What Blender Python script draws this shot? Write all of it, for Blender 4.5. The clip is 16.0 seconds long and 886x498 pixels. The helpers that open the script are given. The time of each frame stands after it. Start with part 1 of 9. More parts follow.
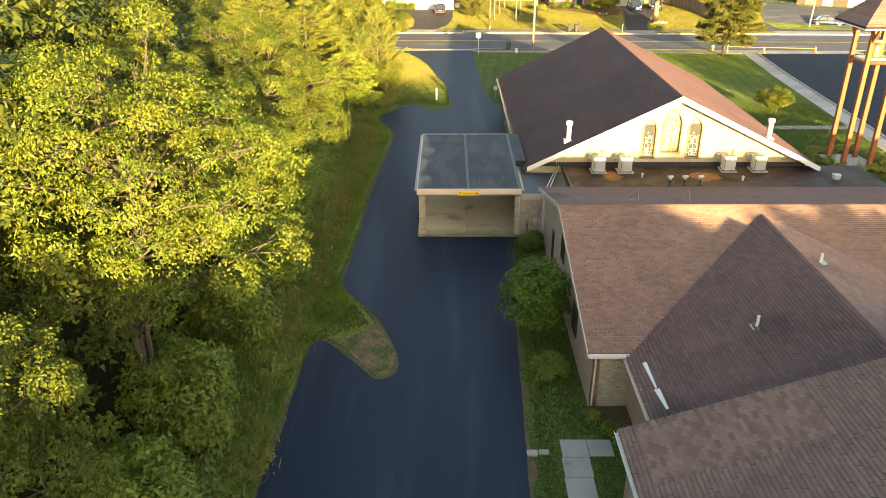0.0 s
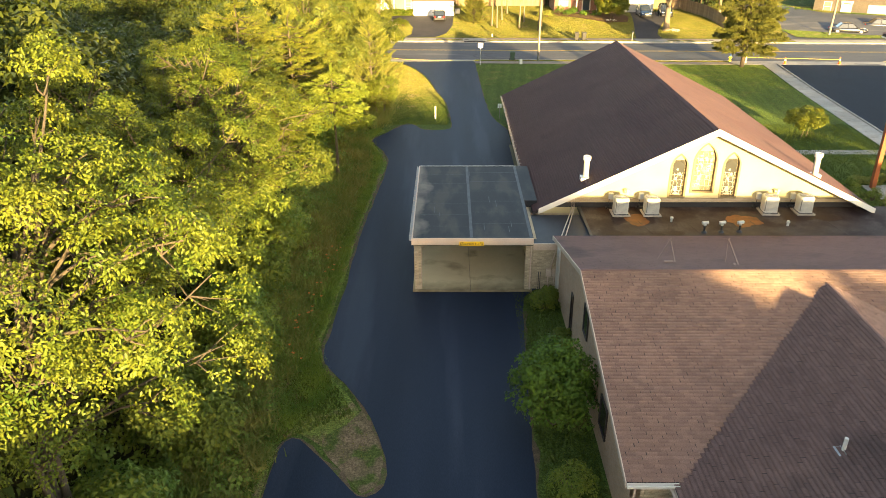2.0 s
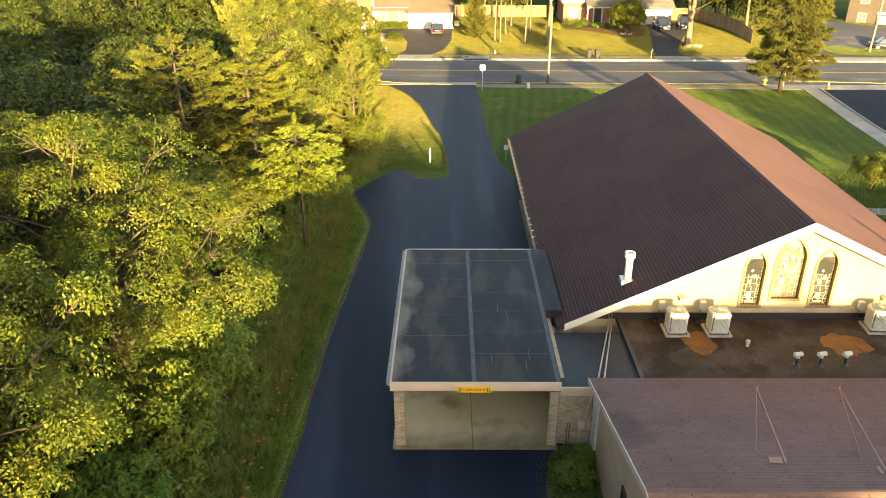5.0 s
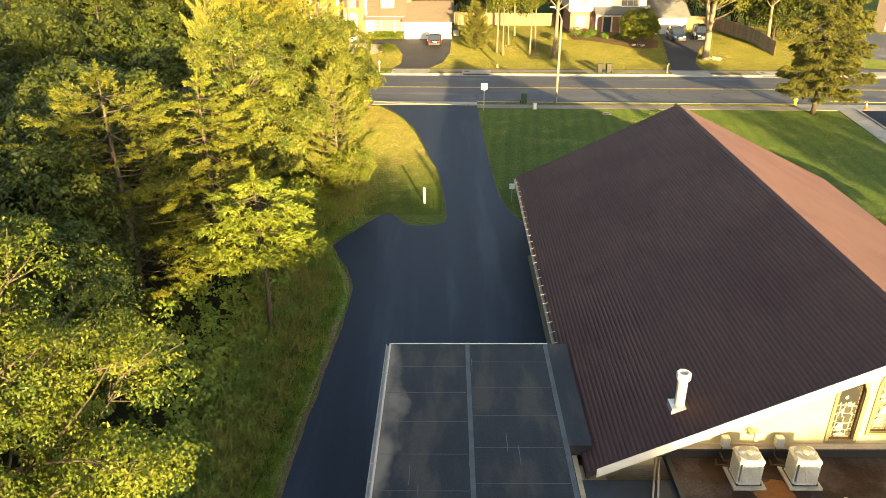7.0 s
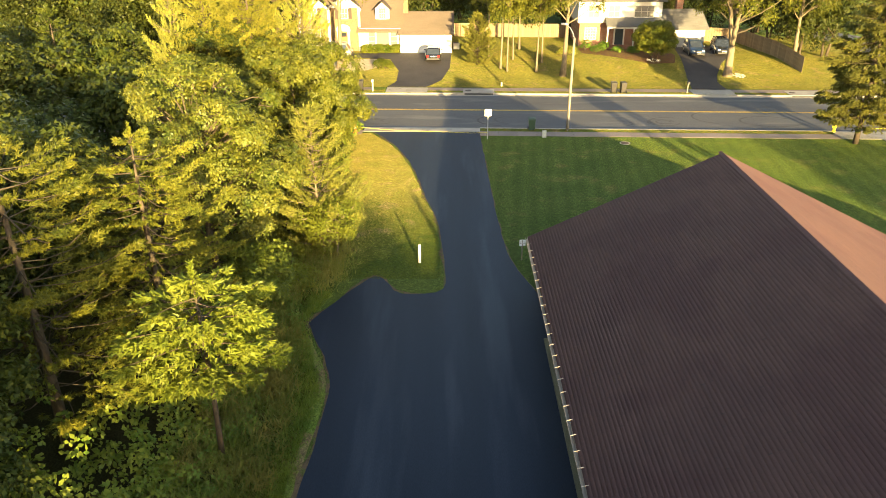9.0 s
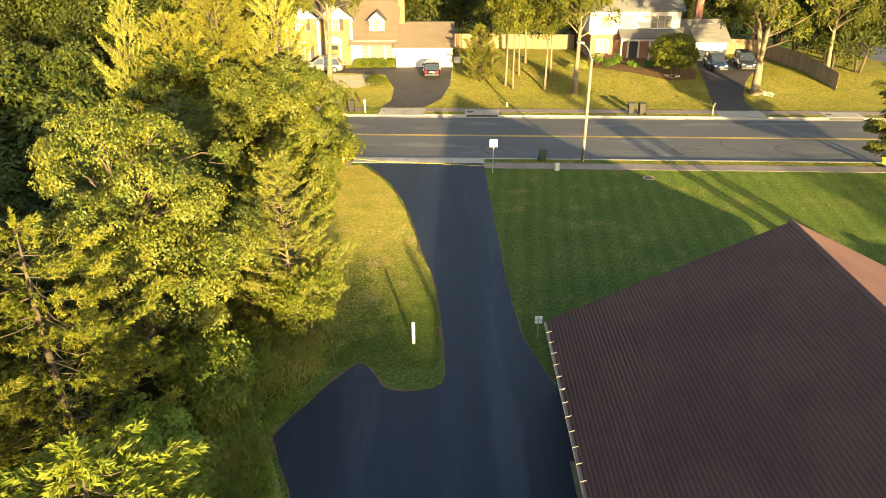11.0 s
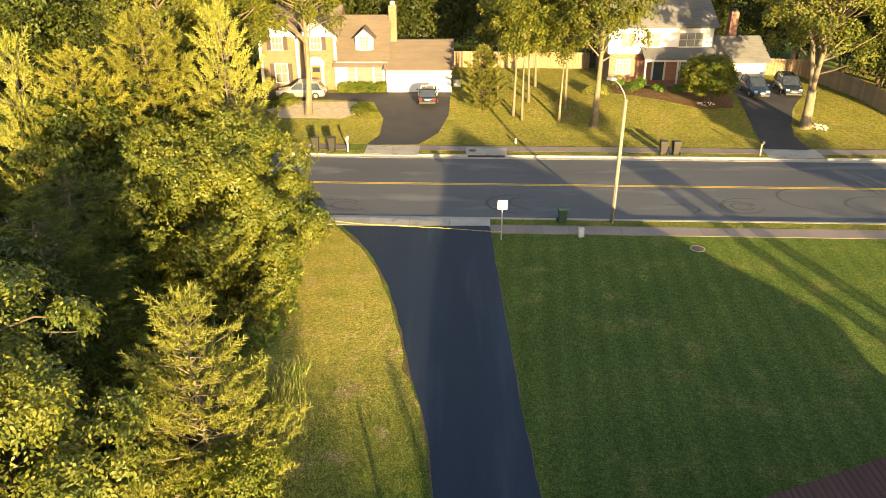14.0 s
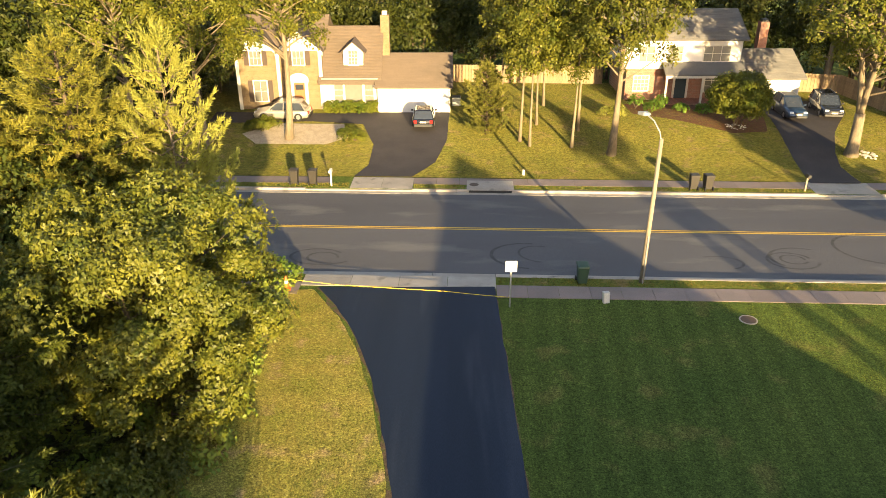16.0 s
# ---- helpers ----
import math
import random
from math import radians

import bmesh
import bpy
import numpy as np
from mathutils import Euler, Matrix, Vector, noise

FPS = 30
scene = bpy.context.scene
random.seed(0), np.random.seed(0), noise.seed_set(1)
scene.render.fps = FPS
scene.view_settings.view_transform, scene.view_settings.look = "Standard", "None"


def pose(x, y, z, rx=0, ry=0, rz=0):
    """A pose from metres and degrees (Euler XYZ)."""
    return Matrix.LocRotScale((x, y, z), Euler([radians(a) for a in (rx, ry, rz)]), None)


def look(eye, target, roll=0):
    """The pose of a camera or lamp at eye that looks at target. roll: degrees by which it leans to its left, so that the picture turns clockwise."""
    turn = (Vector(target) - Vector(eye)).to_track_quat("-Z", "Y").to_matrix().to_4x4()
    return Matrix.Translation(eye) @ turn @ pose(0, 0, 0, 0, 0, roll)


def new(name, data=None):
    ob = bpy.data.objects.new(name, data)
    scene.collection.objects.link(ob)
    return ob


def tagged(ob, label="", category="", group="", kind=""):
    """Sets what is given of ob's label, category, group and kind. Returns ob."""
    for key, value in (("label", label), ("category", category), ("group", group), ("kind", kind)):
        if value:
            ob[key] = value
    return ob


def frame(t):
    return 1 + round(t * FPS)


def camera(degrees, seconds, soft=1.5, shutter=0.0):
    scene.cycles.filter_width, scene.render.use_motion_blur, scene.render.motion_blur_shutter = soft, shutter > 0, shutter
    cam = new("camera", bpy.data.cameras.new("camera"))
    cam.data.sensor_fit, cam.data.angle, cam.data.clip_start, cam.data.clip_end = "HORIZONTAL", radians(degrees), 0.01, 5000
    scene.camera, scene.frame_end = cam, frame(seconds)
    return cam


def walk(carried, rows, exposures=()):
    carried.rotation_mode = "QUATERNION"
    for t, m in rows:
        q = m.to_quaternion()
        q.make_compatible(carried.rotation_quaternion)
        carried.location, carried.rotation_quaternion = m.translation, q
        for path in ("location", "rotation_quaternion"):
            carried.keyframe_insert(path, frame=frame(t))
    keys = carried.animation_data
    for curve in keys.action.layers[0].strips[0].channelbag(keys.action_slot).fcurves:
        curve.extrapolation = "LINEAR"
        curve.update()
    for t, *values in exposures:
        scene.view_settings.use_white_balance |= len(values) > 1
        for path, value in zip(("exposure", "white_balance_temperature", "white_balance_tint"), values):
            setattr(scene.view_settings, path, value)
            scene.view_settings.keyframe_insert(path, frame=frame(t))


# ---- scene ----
# The flight: seconds, x, y, z; the gimbal holds one direction throughout.
cam = camera(62.0, 16.0, 0.4)
PITCH, ROLL, YAW = -25.56, 0.18, 0.39
PATH = [
    (0.0, 0.000, 0.000, 17.507),
    (0.5, 0.041, 1.481, 17.521),
    (1.0, 0.048, 3.036, 17.536),
    (1.5, 0.028, 4.658, 17.558),
    (2.0, 0.005, 6.342, 17.588),
    (2.5, -0.000, 8.091, 17.627),
    (3.0, 0.023, 9.902, 17.676),
    (5.5, 0.290, 19.589, 17.759),
    (6.0, 0.345, 21.567, 17.769),
    (6.5, 0.382, 23.538, 17.798),
    (7.0, 0.409, 25.524, 17.831),
    (7.5, 0.429, 27.532, 17.867),
    (8.0, 0.439, 29.534, 17.930),
    (8.5, 0.440, 31.499, 18.026),
    (9.0, 0.440, 33.442, 18.115),
    (9.5, 0.438, 35.413, 18.162),
    (12.0, 0.429, 45.328, 18.206),
    (12.5, 0.461, 47.255, 18.198),
    (13.0, 0.495, 49.221, 18.194),
    (13.5, 0.530, 51.221, 18.182),
    (14.0, 0.575, 53.239, 18.148),
    (14.5, 0.631, 55.257, 18.095),
    (15.0, 0.682, 57.273, 18.039),
    (15.5, 0.709, 59.307, 17.989),
    (16.0, 0.703, 61.382, 17.951),
]
walk(cam, [(t, pose(x, y, z, 90 + PITCH, ROLL, YAW)) for t, x, y, z in PATH],
     [(0.0, 2.56, 7400.0, 13.0), (3.0, 2.42, 7400.0, 13.0), (6.0, 2.38, 7400.0, 13.0), (11.0, 2.25, 7500.0, 11.0), (13.0, 2.16, 7400.0, 12.5), (16.0, 1.97, 6950.0, 19.5)])

# ---- light ----
SUN_AZ, SUN_EL = 14.3, 7.9  # the light travels 14.3 degrees left of straight ahead
sun_way = Vector((-math.sin(radians(SUN_AZ)) * math.cos(radians(SUN_EL)), math.cos(radians(SUN_AZ)) * math.cos(radians(SUN_EL)), -math.sin(radians(SUN_EL))))
sun = new("sun", bpy.data.lights.new("sun", "SUN"))
sun.data.energy, sun.data.angle, sun.data.color = 5.0, radians(0.6), (1.0, 0.81, 0.41)
sun.matrix_world = look((20, -60, 40), Vector((20, -60, 40)) + sun_way)
world = bpy.data.worlds.new("sky")
world.use_nodes = True
scene.world = world
sky = world.node_tree.nodes.new("ShaderNodeTexSky")
sky.sky_type, sky.sun_disc, sky.sun_elevation, sky.sun_rotation = "NISHITA", False, radians(SUN_EL), radians(180 - SUN_AZ)
background = world.node_tree.nodes["Background"]
background.inputs["Strength"].default_value = 0.145
world.node_tree.links.new(sky.outputs[0], background.inputs["Color"])


# ---- materials ----
def material(name, c1, c2, scale=2.0, rough=0.8, fine=40.0, grain=0.25, bump=0.2, metal=0.0, island=0.0, spread=0.0, stains=None, stain_scale=0.4, stain_cut=0.55, spec=0.3, stretch=(1, 1, 1), deep=0.02):
    """Two colours mixed by a coarse noise, a fine grain over them, stains of a third colour, and a fine relief."""
    m = bpy.data.materials.new(name)
    m.use_nodes = True
    t = m.node_tree
    n, l = t.nodes, t.links
    b = n["Principled BSDF"]
    b.inputs["Roughness"].default_value, b.inputs["Metallic"].default_value, b.inputs["Specular IOR Level"].default_value = rough, metal, spec
    co = n.new("ShaderNodeTexCoord")
    mp = n.new("ShaderNodeMapping")
    mp.inputs["Scale"].default_value = stretch
    l.new(co.outputs["Object"], mp.inputs[0])

    def noise_at(s, d=4.0):
        x = n.new("ShaderNodeTexNoise")
        x.inputs["Scale"].default_value, x.inputs["Detail"].default_value = s, d
        l.new(mp.outputs[0], x.inputs["Vector"])
        return x

    def mix(a, bb, f, mode="MIX"):
        x = n.new("ShaderNodeMix")
        x.data_type, x.blend_type = "RGBA", mode
        for sock, v in ((x.inputs[6], a), (x.inputs[7], bb), (x.inputs[0], f)):
            if hasattr(v, "is_linked"):
                l.new(v, sock)
            elif isinstance(v, tuple):
                sock.default_value = (*v, 1)
            else:
                sock.default_value = v
        return x.outputs[2]

    def ramp(v, a, bb):
        x = n.new("ShaderNodeMapRange")
        x.inputs[1].default_value, x.inputs[2].default_value = a, bb
        l.new(v, x.inputs[0])
        return x.outputs[0]

    coarse, small = noise_at(scale), noise_at(fine, 6.0)
    col = mix(c1, c2, ramp(coarse.outputs["Fac"], 0.3, 0.7))
    if stains:
        col = mix(col, stains, ramp(noise_at(stain_scale, 6.0).outputs["Fac"], stain_cut, stain_cut + 0.12))
    shade = n.new("ShaderNodeMapRange")
    shade.inputs[3].default_value, shade.inputs[4].default_value = 1 - grain, 1 + grain
    shade.inputs[1].default_value, shade.inputs[2].default_value = 0.25, 0.75
    l.new(small.outputs["Fac"], shade.inputs[0])
    out = n.new("ShaderNodeVectorMath")
    out.operation = "SCALE"
    l.new(col, out.inputs[0])
    l.new(shade.outputs[0], out.inputs["Scale"])
    last = out.outputs[0]
    for amount, node, socket in ((island, "ShaderNodeNewGeometry", "Random Per Island"), (spread, "ShaderNodeObjectInfo", "Random")):
        if amount:
            r = n.new("ShaderNodeMapRange")
            r.inputs[3].default_value, r.inputs[4].default_value = 1 - amount, 1 + amount
            l.new(n.new(node).outputs[socket], r.inputs[0])
            v = n.new("ShaderNodeVectorMath")
            v.operation = "SCALE"
            l.new(last, v.inputs[0])
            l.new(r.outputs[0], v.inputs["Scale"])
            last = v.outputs[0]
    l.new(last, b.inputs["Base Color"])
    if bump:
        bp = n.new("ShaderNodeBump")
        bp.inputs["Strength"].default_value, bp.inputs["Distance"].default_value = bump, deep
        l.new(small.outputs["Fac"], bp.inputs["Height"])
        l.new(bp.outputs[0], b.inputs["Normal"])
    return m


def leaf_material(name, dark, light, gloss=0.2, through_=0.22):
    """Leaves: a colour of its own for every leaf, some light passing through."""
    m = bpy.data.materials.new(name)
    m.use_nodes = True
    n, l = m.node_tree.nodes, m.node_tree.links
    b = n["Principled BSDF"]
    b.inputs["Roughness"].default_value, b.inputs["Specular IOR Level"].default_value = 0.5, gloss
    geo, info = n.new("ShaderNodeNewGeometry"), n.new("ShaderNodeObjectInfo")
    co, nz = n.new("ShaderNodeTexCoord"), n.new("ShaderNodeTexNoise")
    nz.inputs["Scale"].default_value = 0.8
    l.new(co.outputs["Object"], nz.inputs["Vector"])
    add = n.new("ShaderNodeMath")
    add.operation = "MULTIPLY_ADD"
    l.new(geo.outputs["Random Per Island"], add.inputs[0])
    add.inputs[1].default_value = 0.24
    l.new(nz.outputs["Fac"], add.inputs[2])
    r = n.new("ShaderNodeMapRange")
    r.inputs[1].default_value, r.inputs[2].default_value = 0.36, 0.84
    l.new(add.outputs[0], r.inputs[0])
    mx = n.new("ShaderNodeMix")
    mx.data_type = "RGBA"
    mx.inputs[6].default_value, mx.inputs[7].default_value = (*dark, 1), (*light, 1)
    l.new(r.outputs[0], mx.inputs[0])
    v = n.new("ShaderNodeMapRange")
    v.inputs[3].default_value, v.inputs[4].default_value = 0.8, 1.2
    l.new(info.outputs["Random"], v.inputs[0])
    sc = n.new("ShaderNodeVectorMath")
    sc.operation = "SCALE"
    l.new(mx.outputs[2], sc.inputs[0])
    l.new(v.outputs[0], sc.inputs["Scale"])
    l.new(sc.outputs[0], b.inputs["Base Color"])
    tr = n.new("ShaderNodeBsdfTranslucent")
    l.new(sc.outputs[0], tr.inputs["Color"])
    ms = n.new("ShaderNodeMixShader")
    ms.inputs[0].default_value = through_
    l.new(b.outputs[0], ms.inputs[1])
    l.new(tr.outputs[0], ms.inputs[2])
    l.new(ms.outputs[0], n["Material Output"].inputs["Surface"])
    return m


def plain(name, c, rough=0.5, metal=0.0, spec=0.5, coat=0.0):
    m = material(name, c, tuple(x * 0.88 for x in c), 3.0, rough, 60.0, 0.06, 0.05, metal, spec=spec)
    m.node_tree.nodes["Principled BSDF"].inputs["Coat Weight"].default_value = coat
    return m


def brick_material(name, c1, c2, mortar, axis="x"):
    """Brickwork too far off for single bricks: 0.2 x 0.065 m, on walls along x or along y."""
    m = material(name, c1, c2, 1.5, 0.85, 50.0, 0.15, 0.3)
    n, l = m.node_tree.nodes, m.node_tree.links
    b = n["Principled BSDF"]
    co, sep, com, br = n.new("ShaderNodeTexCoord"), n.new("ShaderNodeSeparateXYZ"), n.new("ShaderNodeCombineXYZ"), n.new("ShaderNodeTexBrick")
    l.new(co.outputs["Object"], sep.inputs[0])
    l.new(sep.outputs[0 if axis == "x" else 1], com.inputs[0])
    l.new(sep.outputs[2], com.inputs[1])
    l.new(com.outputs[0], br.inputs["Vector"])
    br.inputs["Scale"].default_value, br.inputs["Mortar Size"].default_value = 1.0, 0.008
    br.inputs["Brick Width"].default_value, br.inputs["Row Height"].default_value = 0.21, 0.075
    br.inputs["Color1"].default_value, br.inputs["Color2"].default_value, br.inputs["Mortar"].default_value = (*c1, 1), (*c2, 1), (*mortar, 1)
    nz = n.new("ShaderNodeTexNoise")
    nz.inputs["Scale"].default_value = 0.7
    l.new(co.outputs["Object"], nz.inputs["Vector"])
    mr = n.new("ShaderNodeMapRange")
    mr.inputs[3].default_value, mr.inputs[4].default_value = 0.8, 1.15
    l.new(nz.outputs["Fac"], mr.inputs[0])
    sc = n.new("ShaderNodeVectorMath")
    sc.operation = "SCALE"
    l.new(br.outputs["Color"], sc.inputs[0])
    l.new(mr.outputs[0], sc.inputs["Scale"])
    l.new(sc.outputs[0], b.inputs["Base Color"])
    bp = n.new("ShaderNodeBump")
    bp.inputs["Strength"].default_value, bp.inputs["Distance"].default_value, bp.invert = 0.6, 0.01, True
    l.new(br.outputs["Fac"], bp.inputs["Height"])
    l.new(bp.outputs[0], b.inputs["Normal"])
    return m


def glass_material(name, tint, rough=0.05):
    m = plain(name, tint, rough, 0.0, 0.8, 0.5)
    return m


def lawn_material():
    """Mown grass: blades, dry patches, faint mowing bands, drier beyond the street and beside the drive."""
    m = material("lawn", (0.052, 0.082, 0.016), (0.077, 0.105, 0.021), 0.25, 0.9, 38.0, 0.5, 0.5, deep=0.09, stains=(0.115, 0.115, 0.03), stain_scale=0.5, stain_cut=0.57, spec=0.1)
    n, l = m.node_tree.nodes, m.node_tree.links
    b = n["Principled BSDF"]
    src = b.inputs["Base Color"].links[0].from_socket
    co = n.new("ShaderNodeTexCoord")
    mp = n.new("ShaderNodeMapping")
    mp.inputs["Rotation"].default_value[2] = radians(6)
    l.new(co.outputs["Object"], mp.inputs[0])
    wv = n.new("ShaderNodeTexWave")
    wv.inputs["Scale"].default_value, wv.inputs["Distortion"].default_value, wv.inputs["Detail"].default_value, wv.inputs["Detail Scale"].default_value = 0.28, 1.2, 3.0, 0.4
    l.new(mp.outputs[0], wv.inputs["Vector"])
    mr = n.new("ShaderNodeMapRange")
    mr.inputs[3].default_value, mr.inputs[4].default_value = 0.9, 1.08
    l.new(wv.outputs["Fac"], mr.inputs[0])
    sc = n.new("ShaderNodeVectorMath")
    sc.operation = "SCALE"
    l.new(src, sc.inputs[0])
    l.new(mr.outputs[0], sc.inputs["Scale"])
    nz = n.new("ShaderNodeTexNoise")
    nz.inputs["Scale"].default_value, nz.inputs["Detail"].default_value = 9.0, 9.0
    along = n.new("ShaderNodeMapping")
    along.inputs["Scale"].default_value = (1.0, 0.3, 1.0)
    l.new(mp.outputs[0], along.inputs[0])
    l.new(along.outputs[0], nz.inputs["Vector"])
    m2 = n.new("ShaderNodeMapRange")
    m2.inputs[1].default_value, m2.inputs[2].default_value, m2.inputs[3].default_value, m2.inputs[4].default_value = 0.3, 0.7, 0.78, 1.22
    l.new(nz.outputs["Fac"], m2.inputs[0])
    s2 = n.new("ShaderNodeVectorMath")
    s2.operation = "SCALE"
    l.new(sc.outputs[0], s2.inputs[0])
    l.new(m2.outputs[0], s2.inputs["Scale"])
    l.new(s2.outputs[0], b.inputs["Base Color"])
    return m


def mottled(m, clump=(7.0, 0.45), fine=(26.0, 0.4), deep=0.06):
    """Grass tufts: clumps and single tufts lighter and darker, with a relief of their own."""
    n, l = m.node_tree.nodes, m.node_tree.links
    b = n["Principled BSDF"]
    co = n.new("ShaderNodeTexCoord")
    heights = []
    for scale, amount in (clump, fine):
        nz, mr, sc = n.new("ShaderNodeTexNoise"), n.new("ShaderNodeMapRange"), n.new("ShaderNodeVectorMath")
        nz.inputs["Scale"].default_value, nz.inputs["Detail"].default_value, nz.inputs["Roughness"].default_value = scale, 3.0, 0.65
        l.new(co.outputs["Object"], nz.inputs["Vector"])
        mr.inputs[1].default_value, mr.inputs[2].default_value, mr.inputs[3].default_value, mr.inputs[4].default_value = 0.34, 0.66, 1 - amount, 1 + amount
        l.new(nz.outputs["Fac"], mr.inputs[0])
        sc.operation = "SCALE"
        l.new(b.inputs["Base Color"].links[0].from_socket, sc.inputs[0])
        l.new(mr.outputs[0], sc.inputs["Scale"])
        l.new(sc.outputs[0], b.inputs["Base Color"])
        heights.append(nz)
    bp = n.new("ShaderNodeBump")
    bp.inputs["Strength"].default_value, bp.inputs["Distance"].default_value = 0.6, deep
    l.new(heights[0].outputs["Fac"], bp.inputs["Height"])
    if b.inputs["Normal"].is_linked:
        l.new(b.inputs["Normal"].links[0].from_socket, bp.inputs["Normal"])
    l.new(bp.outputs[0], b.inputs["Normal"])
    return m


LAWN = mottled(lawn_material(), (4.5, 0.26), (13.0, 0.5))
VERGE = material("verge_grass", (0.14, 0.16, 0.03), (0.09, 0.13, 0.024), 0.6, 0.9, 34.0, 0.5, 1.0, deep=0.09, stains=(0.22, 0.17, 0.07), stain_scale=0.9, stain_cut=0.56, spec=0.1)
FARDRY = material("front_lawn_grass", (0.19, 0.165, 0.033), (0.125, 0.13, 0.025), 0.4, 0.9, 30.0, 0.6, 1.0, deep=0.09, stains=(0.2, 0.155, 0.06), stain_scale=0.9, stain_cut=0.56, spec=0.1)
DRY = material("dry_lawn", (0.33, 0.27, 0.066), (0.2, 0.21, 0.036), 0.9, 0.9, 30.0, 0.7, 0.5, deep=0.05, stains=(0.38, 0.26, 0.13), stain_scale=0.7, stain_cut=0.57, spec=0.1)


def fade_to_shaded_green(m):
    """Green with painted-in shade replaces the dry strip south of a slanting, ragged line."""
    n, l = m.node_tree.nodes, m.node_tree.links
    b = n["Principled BSDF"]
    src = b.inputs["Base Color"].links[0].from_socket
    co, sep, nz = n.new("ShaderNodeTexCoord"), n.new("ShaderNodeSeparateXYZ"), n.new("ShaderNodeTexNoise")
    nz.inputs["Scale"].default_value, nz.inputs["Detail"].default_value = 0.9, 9.0
    l.new(co.outputs["Object"], sep.inputs[0])
    l.new(co.outputs["Object"], nz.inputs["Vector"])
    slant, add, wave = (n.new("ShaderNodeMath") for _ in range(3))
    slant.operation, slant.inputs[1].default_value = "MULTIPLY", -1.1
    l.new(sep.outputs[0], slant.inputs[0])
    add.operation = "ADD"
    l.new(sep.outputs[1], add.inputs[0])
    l.new(slant.outputs[0], add.inputs[1])
    wave.operation, wave.inputs[1].default_value = "MULTIPLY_ADD", 9.0
    l.new(nz.outputs["Fac"], wave.inputs[0])
    l.new(add.outputs[0], wave.inputs[2])
    cut = n.new("ShaderNodeMapRange")
    cut.inputs[1].default_value, cut.inputs[2].default_value = 77.5, 84.0
    l.new(wave.outputs[0], cut.inputs[0])
    tone = n.new("ShaderNodeMix")
    tone.data_type = "RGBA"
    tone.inputs[6].default_value, tone.inputs[7].default_value = (0.045, 0.08, 0.016, 1), (0.085, 0.105, 0.023, 1)
    l.new(nz.outputs["Fac"], tone.inputs[0])
    mx = n.new("ShaderNodeMix")
    mx.data_type = "RGBA"
    l.new(cut.outputs[0], mx.inputs[0])
    l.new(tone.outputs[2], mx.inputs[6])
    l.new(src, mx.inputs[7])
    l.new(mx.outputs[2], b.inputs["Base Color"])


fade_to_shaded_green(DRY)
mottled(DRY, (5.0, 0.32), (13.0, 0.5))
mottled(FARDRY, (4.0, 0.35), (12.0, 0.35))
mottled(VERGE, (5.0, 0.3), (16.0, 0.35))
SOIL = material("bare_soil", (0.15, 0.1, 0.06), (0.085, 0.062, 0.038), 3.0, 0.95, 30.0, 0.5, 0.8, stains=(0.09, 0.10, 0.03), stain_scale=2.5, stain_cut=0.5, spec=0.1)
EARTH = mottled(material("trodden_earth", (0.2, 0.135, 0.08), (0.13, 0.1, 0.05), 1.6, 0.95, 24.0, 0.4, 0.8, stains=(0.075, 0.095, 0.022), stain_scale=1.3, stain_cut=0.5, spec=0.1), (4.0, 0.2), (11.0, 0.3), 0.03)
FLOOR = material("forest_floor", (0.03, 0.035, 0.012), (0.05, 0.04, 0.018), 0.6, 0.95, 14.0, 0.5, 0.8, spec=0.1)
SEAL = material("fresh_asphalt", (0.0098, 0.0154, 0.0288), (0.0162, 0.0243, 0.043), 0.5, 0.6, 90.0, 0.3, 0.35, stains=(0.0275, 0.0365, 0.0555), stain_scale=0.55, stain_cut=0.53, spec=0.17, stretch=(1, 0.09, 1))
ROAD = material("worn_asphalt", (0.112, 0.108, 0.11), (0.088, 0.085, 0.088), 0.3, 0.85, 70.0, 0.3, 0.4, stains=(0.15, 0.14, 0.132), stain_scale=0.5, stain_cut=0.55, spec=0.25, stretch=(0.3, 1, 1))
# sealed asphalt made darker and bluer: the lot's shade is in the colour
LOT = material("shaded_lot_asphalt", (0.006, 0.0085, 0.017), (0.009, 0.0125, 0.023), 0.4, 0.7, 80.0, 0.3, 0.3, spec=0.1)
DRIVE = material("old_asphalt", (0.045, 0.04, 0.04), (0.06, 0.052, 0.05), 0.6, 0.85, 60.0, 0.35, 0.4, spec=0.25)
RUBBER = material("tyre_marks", (0.05, 0.048, 0.047), (0.08, 0.076, 0.074), 3.0, 0.8, 30.0, 0.3, 0.1)
CONCRETE = material("concrete", (0.38, 0.335, 0.28), (0.3, 0.265, 0.22), 0.9, 0.85, 40.0, 0.18, 0.3, stains=(0.2, 0.18, 0.15), stain_scale=1.2, stain_cut=0.6, spread=0.08)
PINK = material("old_pavement", (0.25, 0.19, 0.165), (0.20, 0.16, 0.14), 0.8, 0.9, 40.0, 0.2, 0.3, spread=0.1)
SLAB = material("covered_slab", (0.6, 0.49, 0.29), (0.5, 0.41, 0.25), 0.5, 0.8, 30.0, 0.15, 0.2, stains=(0.3, 0.24, 0.14), stain_scale=0.6, stain_cut=0.56)


